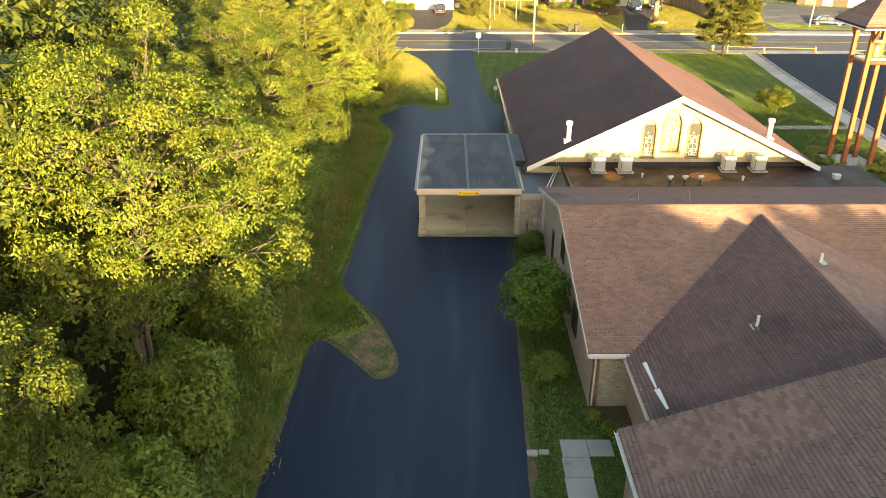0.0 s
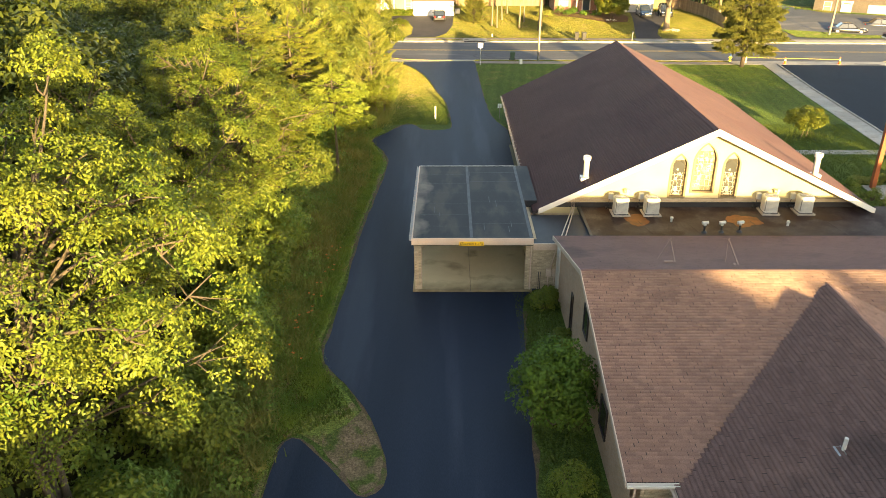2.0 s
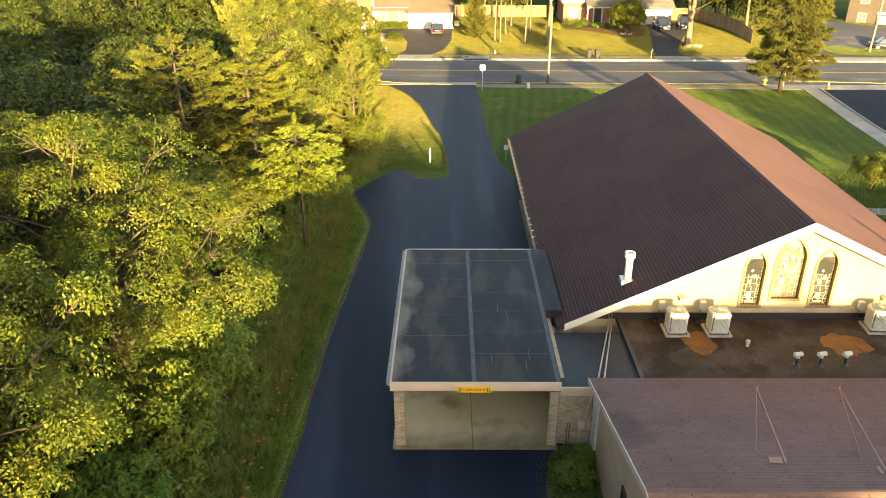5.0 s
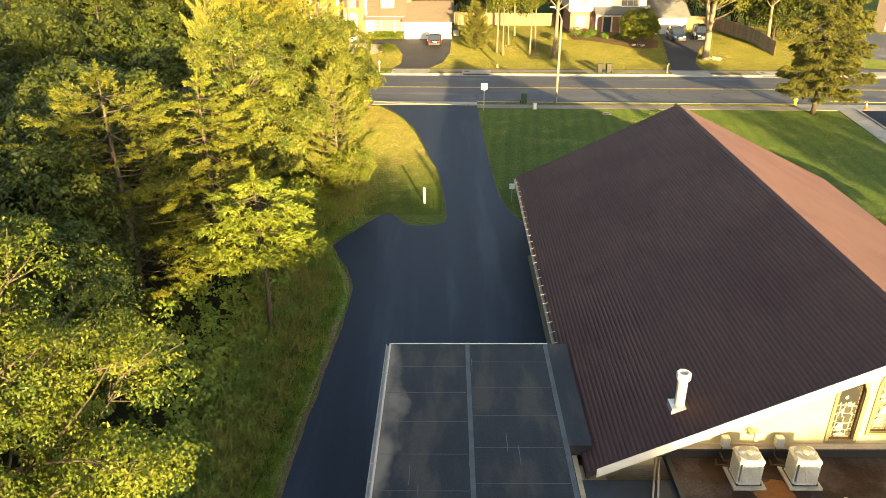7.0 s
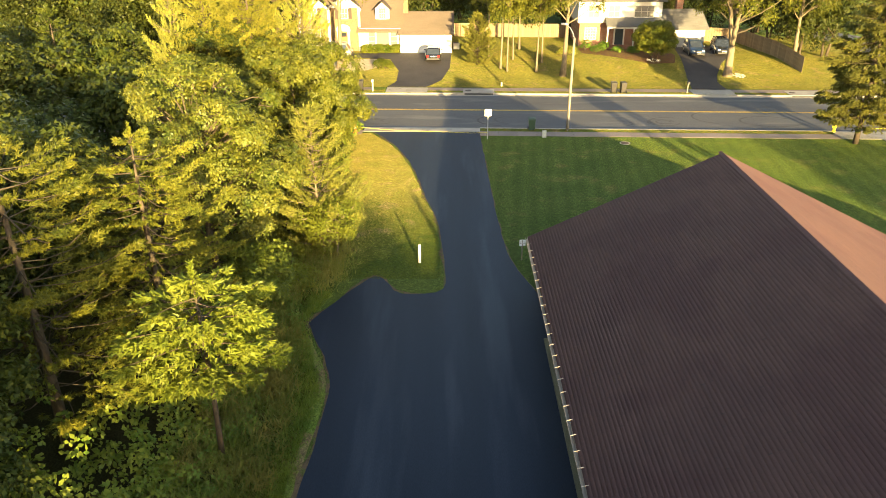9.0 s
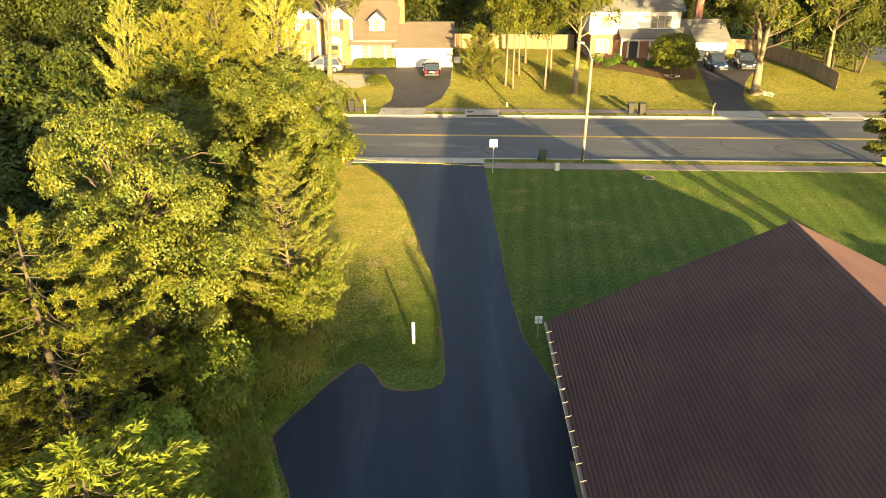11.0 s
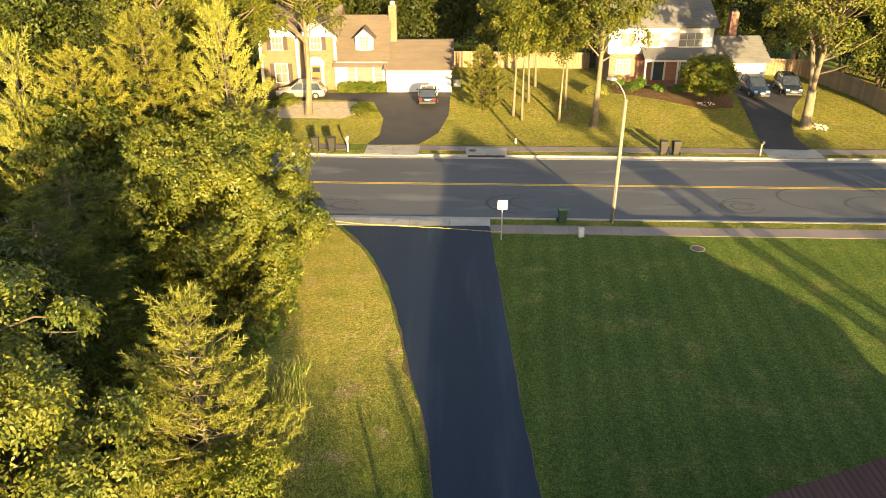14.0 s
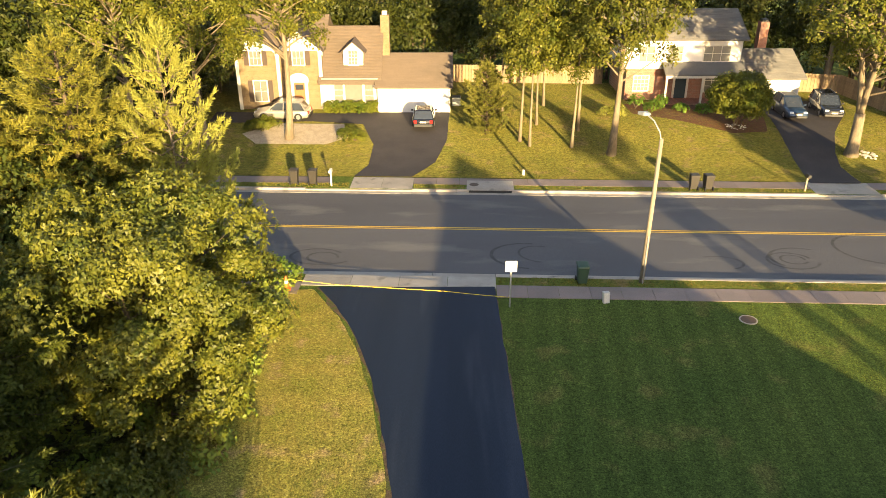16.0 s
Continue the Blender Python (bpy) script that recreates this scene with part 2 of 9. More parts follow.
def silted_front(m, y0, y1):
    """Brown silt with a ragged inner edge, washed onto the slab from the drive."""
    n, l = m.node_tree.nodes, m.node_tree.links
    b = n["Principled BSDF"]
    src = b.inputs["Base Color"].links[0].from_socket
    co, sep, nz = n.new("ShaderNodeTexCoord"), n.new("ShaderNodeSeparateXYZ"), n.new("ShaderNodeTexNoise")
    nz.inputs["Scale"].default_value, nz.inputs["Detail"].default_value = 2.2, 7.0
    l.new(co.outputs["Object"], sep.inputs[0])
    l.new(co.outputs["Object"], nz.inputs["Vector"])
    add, cut, mx = n.new("ShaderNodeMath"), n.new("ShaderNodeMapRange"), n.new("ShaderNodeMix")
    add.operation, add.inputs[1].default_value = "MULTIPLY_ADD", 1.1
    l.new(nz.outputs["Fac"], add.inputs[0])
    l.new(sep.outputs[1], add.inputs[2])
    cut.inputs[1].default_value, cut.inputs[2].default_value, cut.inputs[3].default_value, cut.inputs[4].default_value = y0 + 0.5, y1 + 0.6, 0.85, 0.0
    l.new(add.outputs[0], cut.inputs[0])
    mx.data_type = "RGBA"
    mx.inputs[7].default_value = (0.13, 0.095, 0.045, 1)
    l.new(src, mx.inputs[6])
    l.new(cut.outputs[0], mx.inputs[0])
    l.new(mx.outputs[2], b.inputs["Base Color"])


silted_front(SLAB, 38.15, 39.1)
YELLOW = plain("road_yellow", (0.75, 0.46, 0.06), 0.7)
MEMBRANE = material("grey_roof_membrane", (0.02, 0.023, 0.028), (0.034, 0.037, 0.042), 0.9, 0.55, 30.0, 0.2, 0.15, stains=(0.10, 0.085, 0.065), stain_scale=0.33, stain_cut=0.585, spec=0.25)


def port_membrane():
    """Dark roof sheet with tan silt dried along its west edge and in the shallow hollows."""
    m = material("stained_roof_membrane", (0.0185, 0.02, 0.024), (0.033, 0.034, 0.037), 1.1, 0.6, 30.0, 0.2, 0.15, spec=0.12, stretch=(1, 0.3, 1), stains=(0.05, 0.044, 0.04), stain_scale=1.1, stain_cut=0.5)
    n, l = m.node_tree.nodes, m.node_tree.links
    b = n["Principled BSDF"]
    src = b.inputs["Base Color"].links[0].from_socket
    co, sep, nz, mp = n.new("ShaderNodeTexCoord"), n.new("ShaderNodeSeparateXYZ"), n.new("ShaderNodeTexNoise"), n.new("ShaderNodeMapping")
    mp.inputs["Scale"].default_value = (0.7, 0.42, 1)
    l.new(co.outputs["Object"], mp.inputs[0])
    l.new(co.outputs["Object"], sep.inputs[0])
    nz.inputs["Scale"].default_value, nz.inputs["Detail"].default_value = 1.3, 7.0
    l.new(mp.outputs[0], nz.inputs["Vector"])
    fall = n.new("ShaderNodeMapRange")
    fall.inputs[1].default_value, fall.inputs[2].default_value, fall.inputs[3].default_value, fall.inputs[4].default_value = -1.75, -0.6, 0.34, -0.16
    l.new(sep.outputs[0], fall.inputs[0])
    add = n.new("ShaderNodeMath")
    add.operation = "ADD"
    l.new(nz.outputs["Fac"], add.inputs[0])
    l.new(fall.outputs[0], add.inputs[1])
    cut = n.new("ShaderNodeMapRange")
    cut.inputs[1].default_value, cut.inputs[2].default_value = 0.6, 0.84
    l.new(add.outputs[0], cut.inputs[0])
    mx = n.new("ShaderNodeMix")
    mx.data_type = "RGBA"
    mx.inputs[7].default_value = (0.17, 0.14, 0.11, 1)
    l.new(src, mx.inputs[6])
    l.new(cut.outputs[0], mx.inputs[0])
    l.new(mx.outputs[2], b.inputs["Base Color"])
    return m


PORTROOF = port_membrane()
WET = material("damp_membrane", (0.02, 0.011, 0.009), (0.032, 0.017, 0.014), 1.5, 0.5, 20.0, 0.2, 0.05, spec=0.12)
TARROOF = material("brown_roof_membrane", (0.03, 0.02, 0.018), (0.06, 0.048, 0.045), 0.9, 0.6, 12.0, 0.35, 0.1, stains=(0.022, 0.013, 0.012), stain_scale=0.7, stain_cut=0.5, spec=0.12)
RUST = material("rust_stain", (0.19, 0.066, 0.014), (0.1, 0.036, 0.012), 2.5, 0.6, 20.0, 0.3, 0.1, spec=0.25)
SEAM = material("membrane_seam", (0.075, 0.08, 0.085), (0.045, 0.05, 0.055), 2.0, 0.6, 30.0, 0.2, 0.1)
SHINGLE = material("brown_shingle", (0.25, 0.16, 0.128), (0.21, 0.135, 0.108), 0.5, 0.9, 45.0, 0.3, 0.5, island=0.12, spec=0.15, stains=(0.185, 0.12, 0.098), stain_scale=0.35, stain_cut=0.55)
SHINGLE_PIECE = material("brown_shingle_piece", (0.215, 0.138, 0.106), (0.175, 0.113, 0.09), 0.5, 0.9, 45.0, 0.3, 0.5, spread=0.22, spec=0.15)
DARKSHADESHINGLE = material("dark_and_shaded_shingle", (0.2, 0.12, 0.1), (0.16, 0.097, 0.085), 0.4, 0.9, 45.0, 0.3, 0.5, island=0.12, spec=0.15, stains=(0.1, 0.066, 0.06), stain_scale=0.22, stain_cut=0.56)
# redder copy for the wing's north slope, its shaded tone put into the colour
NORTHSHINGLE = material("north_shade_shingle", (0.27, 0.145, 0.125), (0.22, 0.118, 0.104), 0.4, 0.9, 45.0, 0.3, 0.5, island=0.06, spec=0.15, stains=(0.16, 0.095, 0.085), stain_scale=0.3, stain_cut=0.56)
CHURCHROOF = material("church_shingle", (0.1, 0.051, 0.045), (0.08, 0.0415, 0.0395), 0.25, 0.78, 40.0, 0.25, 0.5, island=0.06, spec=0.22, stains=(0.079, 0.038, 0.037), stain_scale=0.3, stain_cut=0.5)
CHURCHROOF.node_tree.nodes["Principled BSDF"].inputs["Diffuse Roughness"].default_value = 0.6
for rough_mat in (LAWN, VERGE, DRY, FARDRY, SHINGLE, SHINGLE_PIECE, DARKSHADESHINGLE, NORTHSHINGLE):
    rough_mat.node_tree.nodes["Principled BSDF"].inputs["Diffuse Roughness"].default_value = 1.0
UNDER = plain("roof_underlay", (0.03, 0.022, 0.02), 0.9)
TAN = brick_material("tan_brick_x", (0.46, 0.36, 0.23), (0.38, 0.29, 0.18), (0.45, 0.38, 0.28), "x")
TAN_Y = brick_material("tan_brick_y", (0.46, 0.36, 0.23), (0.38, 0.29, 0.18), (0.45, 0.38, 0.28), "y")
TANWARM = brick_material("warm_brick_y", (0.52, 0.34, 0.22), (0.43, 0.28, 0.18), (0.48, 0.37, 0.28), "y")
BROWNB = brick_material("brown_brick", (0.1, 0.08, 0.062), (0.08, 0.063, 0.05), (0.14, 0.12, 0.1), "x")
BRICKS = material("tan_brick_piece", (0.46, 0.38, 0.26), (0.38, 0.31, 0.21), 4.0, 0.85, 40.0, 0.2, 0.3, island=0.2, spread=0.2)
MORTAR = material("mortar", (0.40, 0.34, 0.26), (0.34, 0.29, 0.22), 3.0, 0.95, 50.0, 0.15, 0.2)
RED = brick_material("red_brick", (0.34, 0.14, 0.09), (0.26, 0.11, 0.075), (0.35, 0.28, 0.22), "x")
YBRICK = brick_material("buff_brick", (0.21, 0.145, 0.075), (0.15, 0.1, 0.055), (0.26, 0.21, 0.15), "x")
GABLE = material("cream_gable", (0.5, 0.43, 0.24), (0.46, 0.39, 0.215), 0.8, 0.8, 40.0, 0.1, 0.2)
WHITE = material("white_paint", (0.66, 0.62, 0.55), (0.58, 0.545, 0.48), 1.2, 0.6, 40.0, 0.08, 0.1)
SIDING = material("white_siding", (0.72, 0.70, 0.66), (0.66, 0.64, 0.6), 0.8, 0.6, 30.0, 0.06, 0.1)
TRIM = material("peach_trim", (0.60, 0.47, 0.36), (0.52, 0.41, 0.32), 1.0, 0.7, 30.0, 0.12, 0.1)
GALV = material("galvanised", (0.5, 0.5, 0.5), (0.38, 0.38, 0.38), 4.0, 0.45, 30.0, 0.15, 0.1, metal=0.7)
ACWHITE = material("white_metal", (0.5, 0.49, 0.43), (0.42, 0.41, 0.36), 3.0, 0.5, 30.0, 0.12, 0.1)
DARK = plain("dark_metal", (0.02, 0.02, 0.022), 0.5)
GLASS = glass_material("window_glass", (0.03, 0.035, 0.04))
PALEGLASS = glass_material("curtained_glass", (0.17, 0.165, 0.145), 0.25)
STAINED = material("stained_glass", (0.11, 0.1, 0.07), (0.2, 0.175, 0.11), 3.0, 0.25, 9.0, 0.45, 0.2, stains=(0.26, 0.24, 0.19), stain_scale=3.0, stain_cut=0.53, spec=0.5)
FIGURE = material("pale_glass", (0.46, 0.42, 0.31), (0.38, 0.34, 0.24), 6.0, 0.3, 20.0, 0.2, 0.1)
TOWER = material("red_brown_timber", (0.27, 0.085, 0.03), (0.22, 0.068, 0.026), 2.0, 0.6, 30.0, 0.12, 0.15, stretch=(1, 1, 0.1))
BRASS = plain("bell_bronze", (0.5, 0.33, 0.12), 0.35, 0.8)
WOOD = material("grey_wood", (0.3, 0.25, 0.18), (0.21, 0.175, 0.13), 3.0, 0.85, 40.0, 0.25, 0.3, stretch=(1, 1, 0.15))
FENCE = material("fence_boards", (0.3, 0.21, 0.12), (0.22, 0.15, 0.09), 2.0, 0.85, 30.0, 0.2, 0.3, spread=0.15, stretch=(1, 1, 0.2))
SHUTTER = plain("brown_shutter", (0.05, 0.03, 0.022), 0.6)
DOORBROWN = plain("brown_door", (0.3, 0.11, 0.035), 0.5)
DOORBLUE = plain("blue_grey_door", (0.02, 0.04, 0.05), 0.5)
HOUSEROOF = material("tan_roof", (0.12, 0.091, 0.07), (0.1, 0.077, 0.06), 0.6, 0.9, 40.0, 0.25, 0.4, island=0.05)
GREYROOF = material("grey_roof", (0.125, 0.12, 0.115), (0.1, 0.096, 0.094), 0.6, 0.9, 40.0, 0.25, 0.4, island=0.12)
BARK = material("bark", (0.115, 0.085, 0.055), (0.07, 0.054, 0.038), 2.0, 0.9, 14.0, 0.35, 0.6, stretch=(1, 1, 0.25))
PALEBARK = material("pale_bark", (0.22, 0.17, 0.11), (0.14, 0.11, 0.075), 1.5, 0.9, 10.0, 0.3, 0.5, stretch=(1, 1, 0.3))
MULCH = material("mulch", (0.14, 0.06, 0.03), (0.09, 0.045, 0.025), 3.0, 0.95, 30.0, 0.5, 0.7)
STONE = material("pale_stones", (0.5, 0.44, 0.35), (0.36, 0.31, 0.25), 6.0, 0.85, 30.0, 0.2, 0.4, island=0.25)
ORANGE = plain("cone_orange", (0.8, 0.16, 0.03), 0.5)
TAPE = plain("yellow_tape", (0.8, 0.6, 0.03), 0.5)
SIGNYELLOW = plain("sign_yellow", (0.8, 0.5, 0.02), 0.5)
BLACK = plain("sign_black", (0.015, 0.015, 0.015), 0.6)
GREENBIN = plain("green_plastic", (0.025, 0.06, 0.035), 0.5)
BROWNBIN = plain("brown_plastic", (0.032, 0.027, 0.022), 0.5)
TYRE = plain("tyre", (0.015, 0.015, 0.015), 0.85)
RIM = plain("rim", (0.45, 0.45, 0.46), 0.3, 0.8)
LAMPRED = plain("tail_lamp", (0.45, 0.02, 0.015), 0.2)
LAMPCLEAR = plain("head_lamp", (0.7, 0.7, 0.7), 0.1)

MAPLE = leaf_material("maple_leaves", (0.054, 0.094, 0.011), (0.176, 0.184, 0.021))
BROAD = leaf_material("broad_leaves", (0.05, 0.08, 0.01), (0.15, 0.15, 0.017))
HOLLY = leaf_material("small_leaves", (0.042, 0.06, 0.008), (0.14, 0.137, 0.015), 0.3)
PINE = leaf_material("pine_needles", (0.125, 0.13, 0.02), (0.235, 0.215, 0.034), 0.2, 0.25)
SCRUBPINE = leaf_material("scrub_pine_needles", (0.07, 0.095, 0.014), (0.215, 0.2, 0.026), 0.2, 0.22)
SPRUCE = leaf_material("spruce_needles", (0.07, 0.078, 0.016), (0.165, 0.155, 0.03), 0.2, 0.22)
LIGHTLEAF = leaf_material("light_leaves", (0.18, 0.195, 0.036), (0.31, 0.3, 0.06), 0.2, 0.3)
LOCUST = leaf_material("locust_leaves", (0.12, 0.16, 0.02), (0.21, 0.225, 0.03), 0.2, 0.28)
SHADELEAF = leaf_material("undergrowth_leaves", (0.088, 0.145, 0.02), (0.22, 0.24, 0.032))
BUSHLEAF = leaf_material("shrub_leaves", (0.05, 0.11, 0.014), (0.13, 0.21, 0.022))
WEED = leaf_material("weed_blades", (0.125, 0.185, 0.032), (0.27, 0.24, 0.065), 0.15)
# trees round the houses: shade on their crowns put into a darker green
SHADECROWN = leaf_material("shaded_crown_leaves", (0.04, 0.058, 0.008), (0.13, 0.126, 0.015))
BEECH = leaf_material("beech_leaves", (0.055, 0.09, 0.011), (0.2, 0.195, 0.026), 0.35)
LILY = plain("orange_petals", (0.75, 0.2, 0.04), 0.6)
VINE = leaf_material("vine_leaves", (0.085, 0.17, 0.024), (0.22, 0.28, 0.042), 0.3)
# leaf colour darkened to hold the deep shade of the woods behind the houses
DEEPSHADELEAF = leaf_material("deep_shade_leaves", (0.017, 0.028, 0.006), (0.06, 0.066, 0.01))
FARLEAF = leaf_material("far_leaves", (0.026, 0.044, 0.008), (0.09, 0.1, 0.014))


# ---- building blocks ----
class Geo:
    """Collects corners and faces of one mesh."""

    def __init__(self):
        self.v, self.f = [], []

    def add(self, verts, faces):
        k = len(self.v)
        self.v += [tuple(p) for p in verts]
        self.f += [tuple(i + k for i in f) for f in faces]
        return self

    def box(self, x0, y0, z0, x1, y1, z1, c=0.0):
        """A box between two corners; c: the width of its chamfered upright and top edges."""
        if not c:
            return self.add([(x0, y0, z0), (x1, y0, z0), (x1, y1, z0), (x0, y1, z0), (x0, y0, z1), (x1, y0, z1), (x1, y1, z1), (x0, y1, z1)],
                            [(3, 2, 1, 0), (4, 5, 6, 7), (0, 1, 5, 4), (1, 2, 6, 5), (2, 3, 7, 6), (3, 0, 4, 7)])

        def ring(d, e, z):
            return [(x0 + d, y0 + e, z), (x1 - d, y0 + e, z), (x1 - e, y0 + d, z), (x1 - e, y1 - d, z), (x1 - d, y1 - e, z), (x0 + d, y1 - e, z), (x0 + e, y1 - d, z), (x0 + e, y0 + d, z)]
        rings = [ring(c, 0, z0), ring(c, 0, z1 - c), ring(1.6 * c, 0.7 * c, z1)]
        return self.loft(rings)

    def loft(self, rings, caps=True):
        k, n = len(self.v), len(rings[0])
        for r in rings:
            self.v += [tuple(p) for p in r]
        for i in range(len(rings) - 1):
            for j in range(n):
                a, b = k + i * n + j, k + i * n + (j + 1) % n
                self.f.append((a, b, b + n, a + n))
        if caps:
            self.f.append(tuple(k + j for j in reversed(range(n))))
            self.f.append(tuple(k + (len(rings) - 1) * n + j for j in range(n)))
        return self

    def tube(self, pts, radii, n=8, caps=True):
        """A round bar along points, with a radius at each."""
        rings = []
        pts = [Vector(p) for p in pts]
        for i, p in enumerate(pts):
            d = (pts[min(i + 1, len(pts) - 1)] - pts[max(i - 1, 0)]).normalized()
            a = d.cross(Vector((0, 0, 1)) if abs(d.z) < 0.9 else Vector((0, 1, 0))).normalized()
            b = d.cross(a)
            r = radii[i] if hasattr(radii, "__len__") else radii
            rings.append([p + a * (r * math.cos(2 * math.pi * k / n)) - b * (r * math.sin(2 * math.pi * k / n)) for k in range(n)])
        return self.loft(rings, caps)

    def lathe(self, x, y, profile, n=16):
        """Turned about an upright axis: rows of radius and height."""
        return self.loft([[(x + r * math.cos(2 * math.pi * k / n), y + r * math.sin(2 * math.pi * k / n), z) for k in range(n)] for r, z in profile])

    def slab(self, outline, z0, z1):
        """An upright prism over an outline."""
        return self.loft([[(x, y, z0) for x, y in outline], [(x, y, z1) for x, y in outline]])

    def prism(self, outline, axis, a, b):
        """A prism along x or y over an outline in the other two axes."""
        if axis == "x":
            return self.loft([[(a, p, q) for p, q in outline], [(b, p, q) for p, q in outline]])
        return self.loft([[(p, a, q) for p, q in outline], [(p, b, q) for p, q in outline]])

    def roof(self, corners, thick):
        """A sloping plate, given its four upper corners."""
        return self.loft([[(x, y, z - thick) for x, y, z in corners], corners])


def mesh_of(name, v, f, mat, smooth=False):
    me = bpy.data.meshes.new(name)
    me.from_pydata(v, [], f)
    me.materials.append(mat)
    bm = bmesh.new()
    bm.from_mesh(me)
    bmesh.ops.recalc_face_normals(bm, faces=bm.faces)
    bm.to_mesh(me)
    bm.free()
    if smooth:
        me.polygons.foreach_set("use_smooth", [True] * len(me.polygons))
    return me


def part(name, g, mat, parent=None, label="", smooth=False, bevel=0.0):
    """One mesh object, under a thing or a part."""
    ob = new(name, mesh_of(name, g.v, g.f, mat, smooth))
    ob.parent = parent
    if label:
        tagged(ob, label)
    if bevel:
        b = ob.modifiers.new("bevel", "BEVEL")
        b.width, b.segments, b.limit_method = bevel, 2, "ANGLE"
    return ob


def thing(name, label, category, group="", kind="", at=None):
    ob = new(name)
    ob.empty_display_size = 0.2
    if at is not None:
        ob.matrix_basis = at
    return tagged(ob, label, category, group, kind)


def solid(name, g, mat, label, category, kind="", group="", smooth=False, bevel=0.0):
    return tagged(part(name, g, mat, None, "", smooth, bevel), label, category, group, kind)


def quad_mesh(name, verts, quads, mat):
    """A mesh of many like faces from arrays."""
    me = bpy.data.meshes.new(name)
    me.vertices.add(len(verts))
    me.vertices.foreach_set("co", np.asarray(verts, np.float32).ravel())
    q = np.asarray(quads, np.int32)
    me.loops.add(q.size)
    me.loops.foreach_set("vertex_index", q.ravel())
    me.polygons.add(len(q))
    me.polygons.foreach_set("loop_start", np.arange(0, q.size, q.shape[1], dtype=np.int32))
    me.materials.append(mat)
    me.update(calc_edges=True)
    me.validate()
    return me


def rounded(points, turns=2):
    """An open line with its corners cut round, end points kept."""
    for _ in range(turns):
        out = [points[0]]
        for (ax, ay), (bx, by) in zip(points, points[1:]):
            out += [(0.75 * ax + 0.25 * bx, 0.75 * ay + 0.25 * by), (0.25 * ax + 0.75 * bx, 0.25 * ay + 0.75 * by)]
        points = out + [points[-1]]
    return points


# The street runs a little askew: u along it, v across it.
STREET = pose(0, 101.95, 0, 0, 0, -2.06)


def street(u, v, z=0.0):
    p = STREET @ Vector((u, v, z))
    return (p.x, p.y, p.z)


def street_xy(u, v):
    return street(u, v)[:2]


def ground_z(x, y):
    """Level near the church, a trough for the street, a gentle rise to the houses."""
    v = (y - 101.95) * math.cos(radians(2.06)) + x * math.sin(radians(2.06))
    if -6.35 < v < 6.35:
        return -0.45
    t = min(max((v - 9.5) / 13.0, 0), 1)
    rise = 0.95 * t * t * (3 - 2 * t)
    far = max(0.0, y - 150) * 0.012
    return rise + far


# ---- ground, drive and street ----
def ground_sheet():
    us = sorted({-400, -250, -160, -110, *range(-80, 81, 4), 110, 160, 250, 400})
    vs = sorted({-260, -150, -110, *range(-96, -8, 3), -7, -6.36, -6.34, -3, 0, 3, 6.34, 6.36, 7, 8, 9.5, *range(11, 60, 3), 75, 100, 140, 220, 400})
    verts, faces = [], []
    for v in vs:
        for u in us:
            x, y = street_xy(u, v)
            verts.append((x, y, -0.45 if -6.35 < v < 6.35 else ground_z(x, y)))
    w = len(us)
    for j in range(len(vs) - 1):
        for i in range(w - 1):
            a = j * w + i
            faces.append((a, a + 1, a + 1 + w, a + w))
    g = Geo()
    g.v, g.f = verts, faces
    return solid("ground", g, LAWN, "mown green lawn with faint mowing bands", "ground", "structure")


ground_sheet()

# outline of the freshly sealed drive, west side from south to north, then east side back
WEST = [(-6.3, -25), (-6.2, 18), (-6.05, 22.2), (-6.0, 25.7), (-5.95, 27.0), (-5.5, 27.45), (-4.7, 26.6), (-3.4, 24.9), (-2.8, 24.3), (-2.15, 24.7), (-2.0, 25.7), (-2.6, 27.9),
        (-3.8, 30.2), (-5.1, 31.8), (-5.35, 32.7), (-5.2, 35.3), (-5.1, 39.8), (-5.05, 46.3), (-4.5, 53.6), (-4.35, 58.0), (-4.6, 59.4), (-6.15, 63.2)]
WEST_B = [(-4.9, 65.7), (-3.9, 67.5), (-3.3, 68.1), (-2.8, 67.4), (-2.2, 66.05), (-1.0, 65.9), (0.1, 66.2), (0.35, 67.4), (0.3, 68.8), (0.0, 73.0), (-0.35, 76.2),
          (-0.95, 78.6), (-1.45, 81.5), (-2.15, 85.3), (-3.2, 88.9), (-4.3, 91.7), (-5.9, 94.35)]
EAST = [(3.05, 94.4), (3.2, 88.0), (3.3, 82.0), (3.45, 76.4), (3.6, 72.5), (3.95, 69.2), (4.7, 66.9), (4.95, 66.0)]
EAST_B = [(4.95, 38.7), (4.2, 38.5), (3.55, 37.4), (3.3, 33.0), (3.0, 27.5), (2.8, 22.0), (2.6, 18.0), (2.4, -25)]


def wobble(points, amount, seed):
    """An edge that was laid by hand: points every half metre, shifted a little."""
    out = []
    for (ax, ay), (bx, by) in zip(points, points[1:]):
        n = max(1, int(math.hypot(bx - ax, by - ay) / 0.5))
        for i in range(n):
            t = i / n
            x, y = ax + (bx - ax) * t, ay + (by - ay) * t
            k = noise.noise_vector(Vector((x * 0.8 + seed, y * 0.8, 0)))
            out.append((x + amount * k.x, y + amount * k.y))
    return out + [points[-1]]


west = wobble(rounded(WEST, 1) + rounded(WEST_B, 1), 0.09, 1.0)
east_a, east_b = wobble(rounded(EAST, 1), 0.06, 5.0), wobble(rounded(EAST_B, 1), 0.06, 9.0)


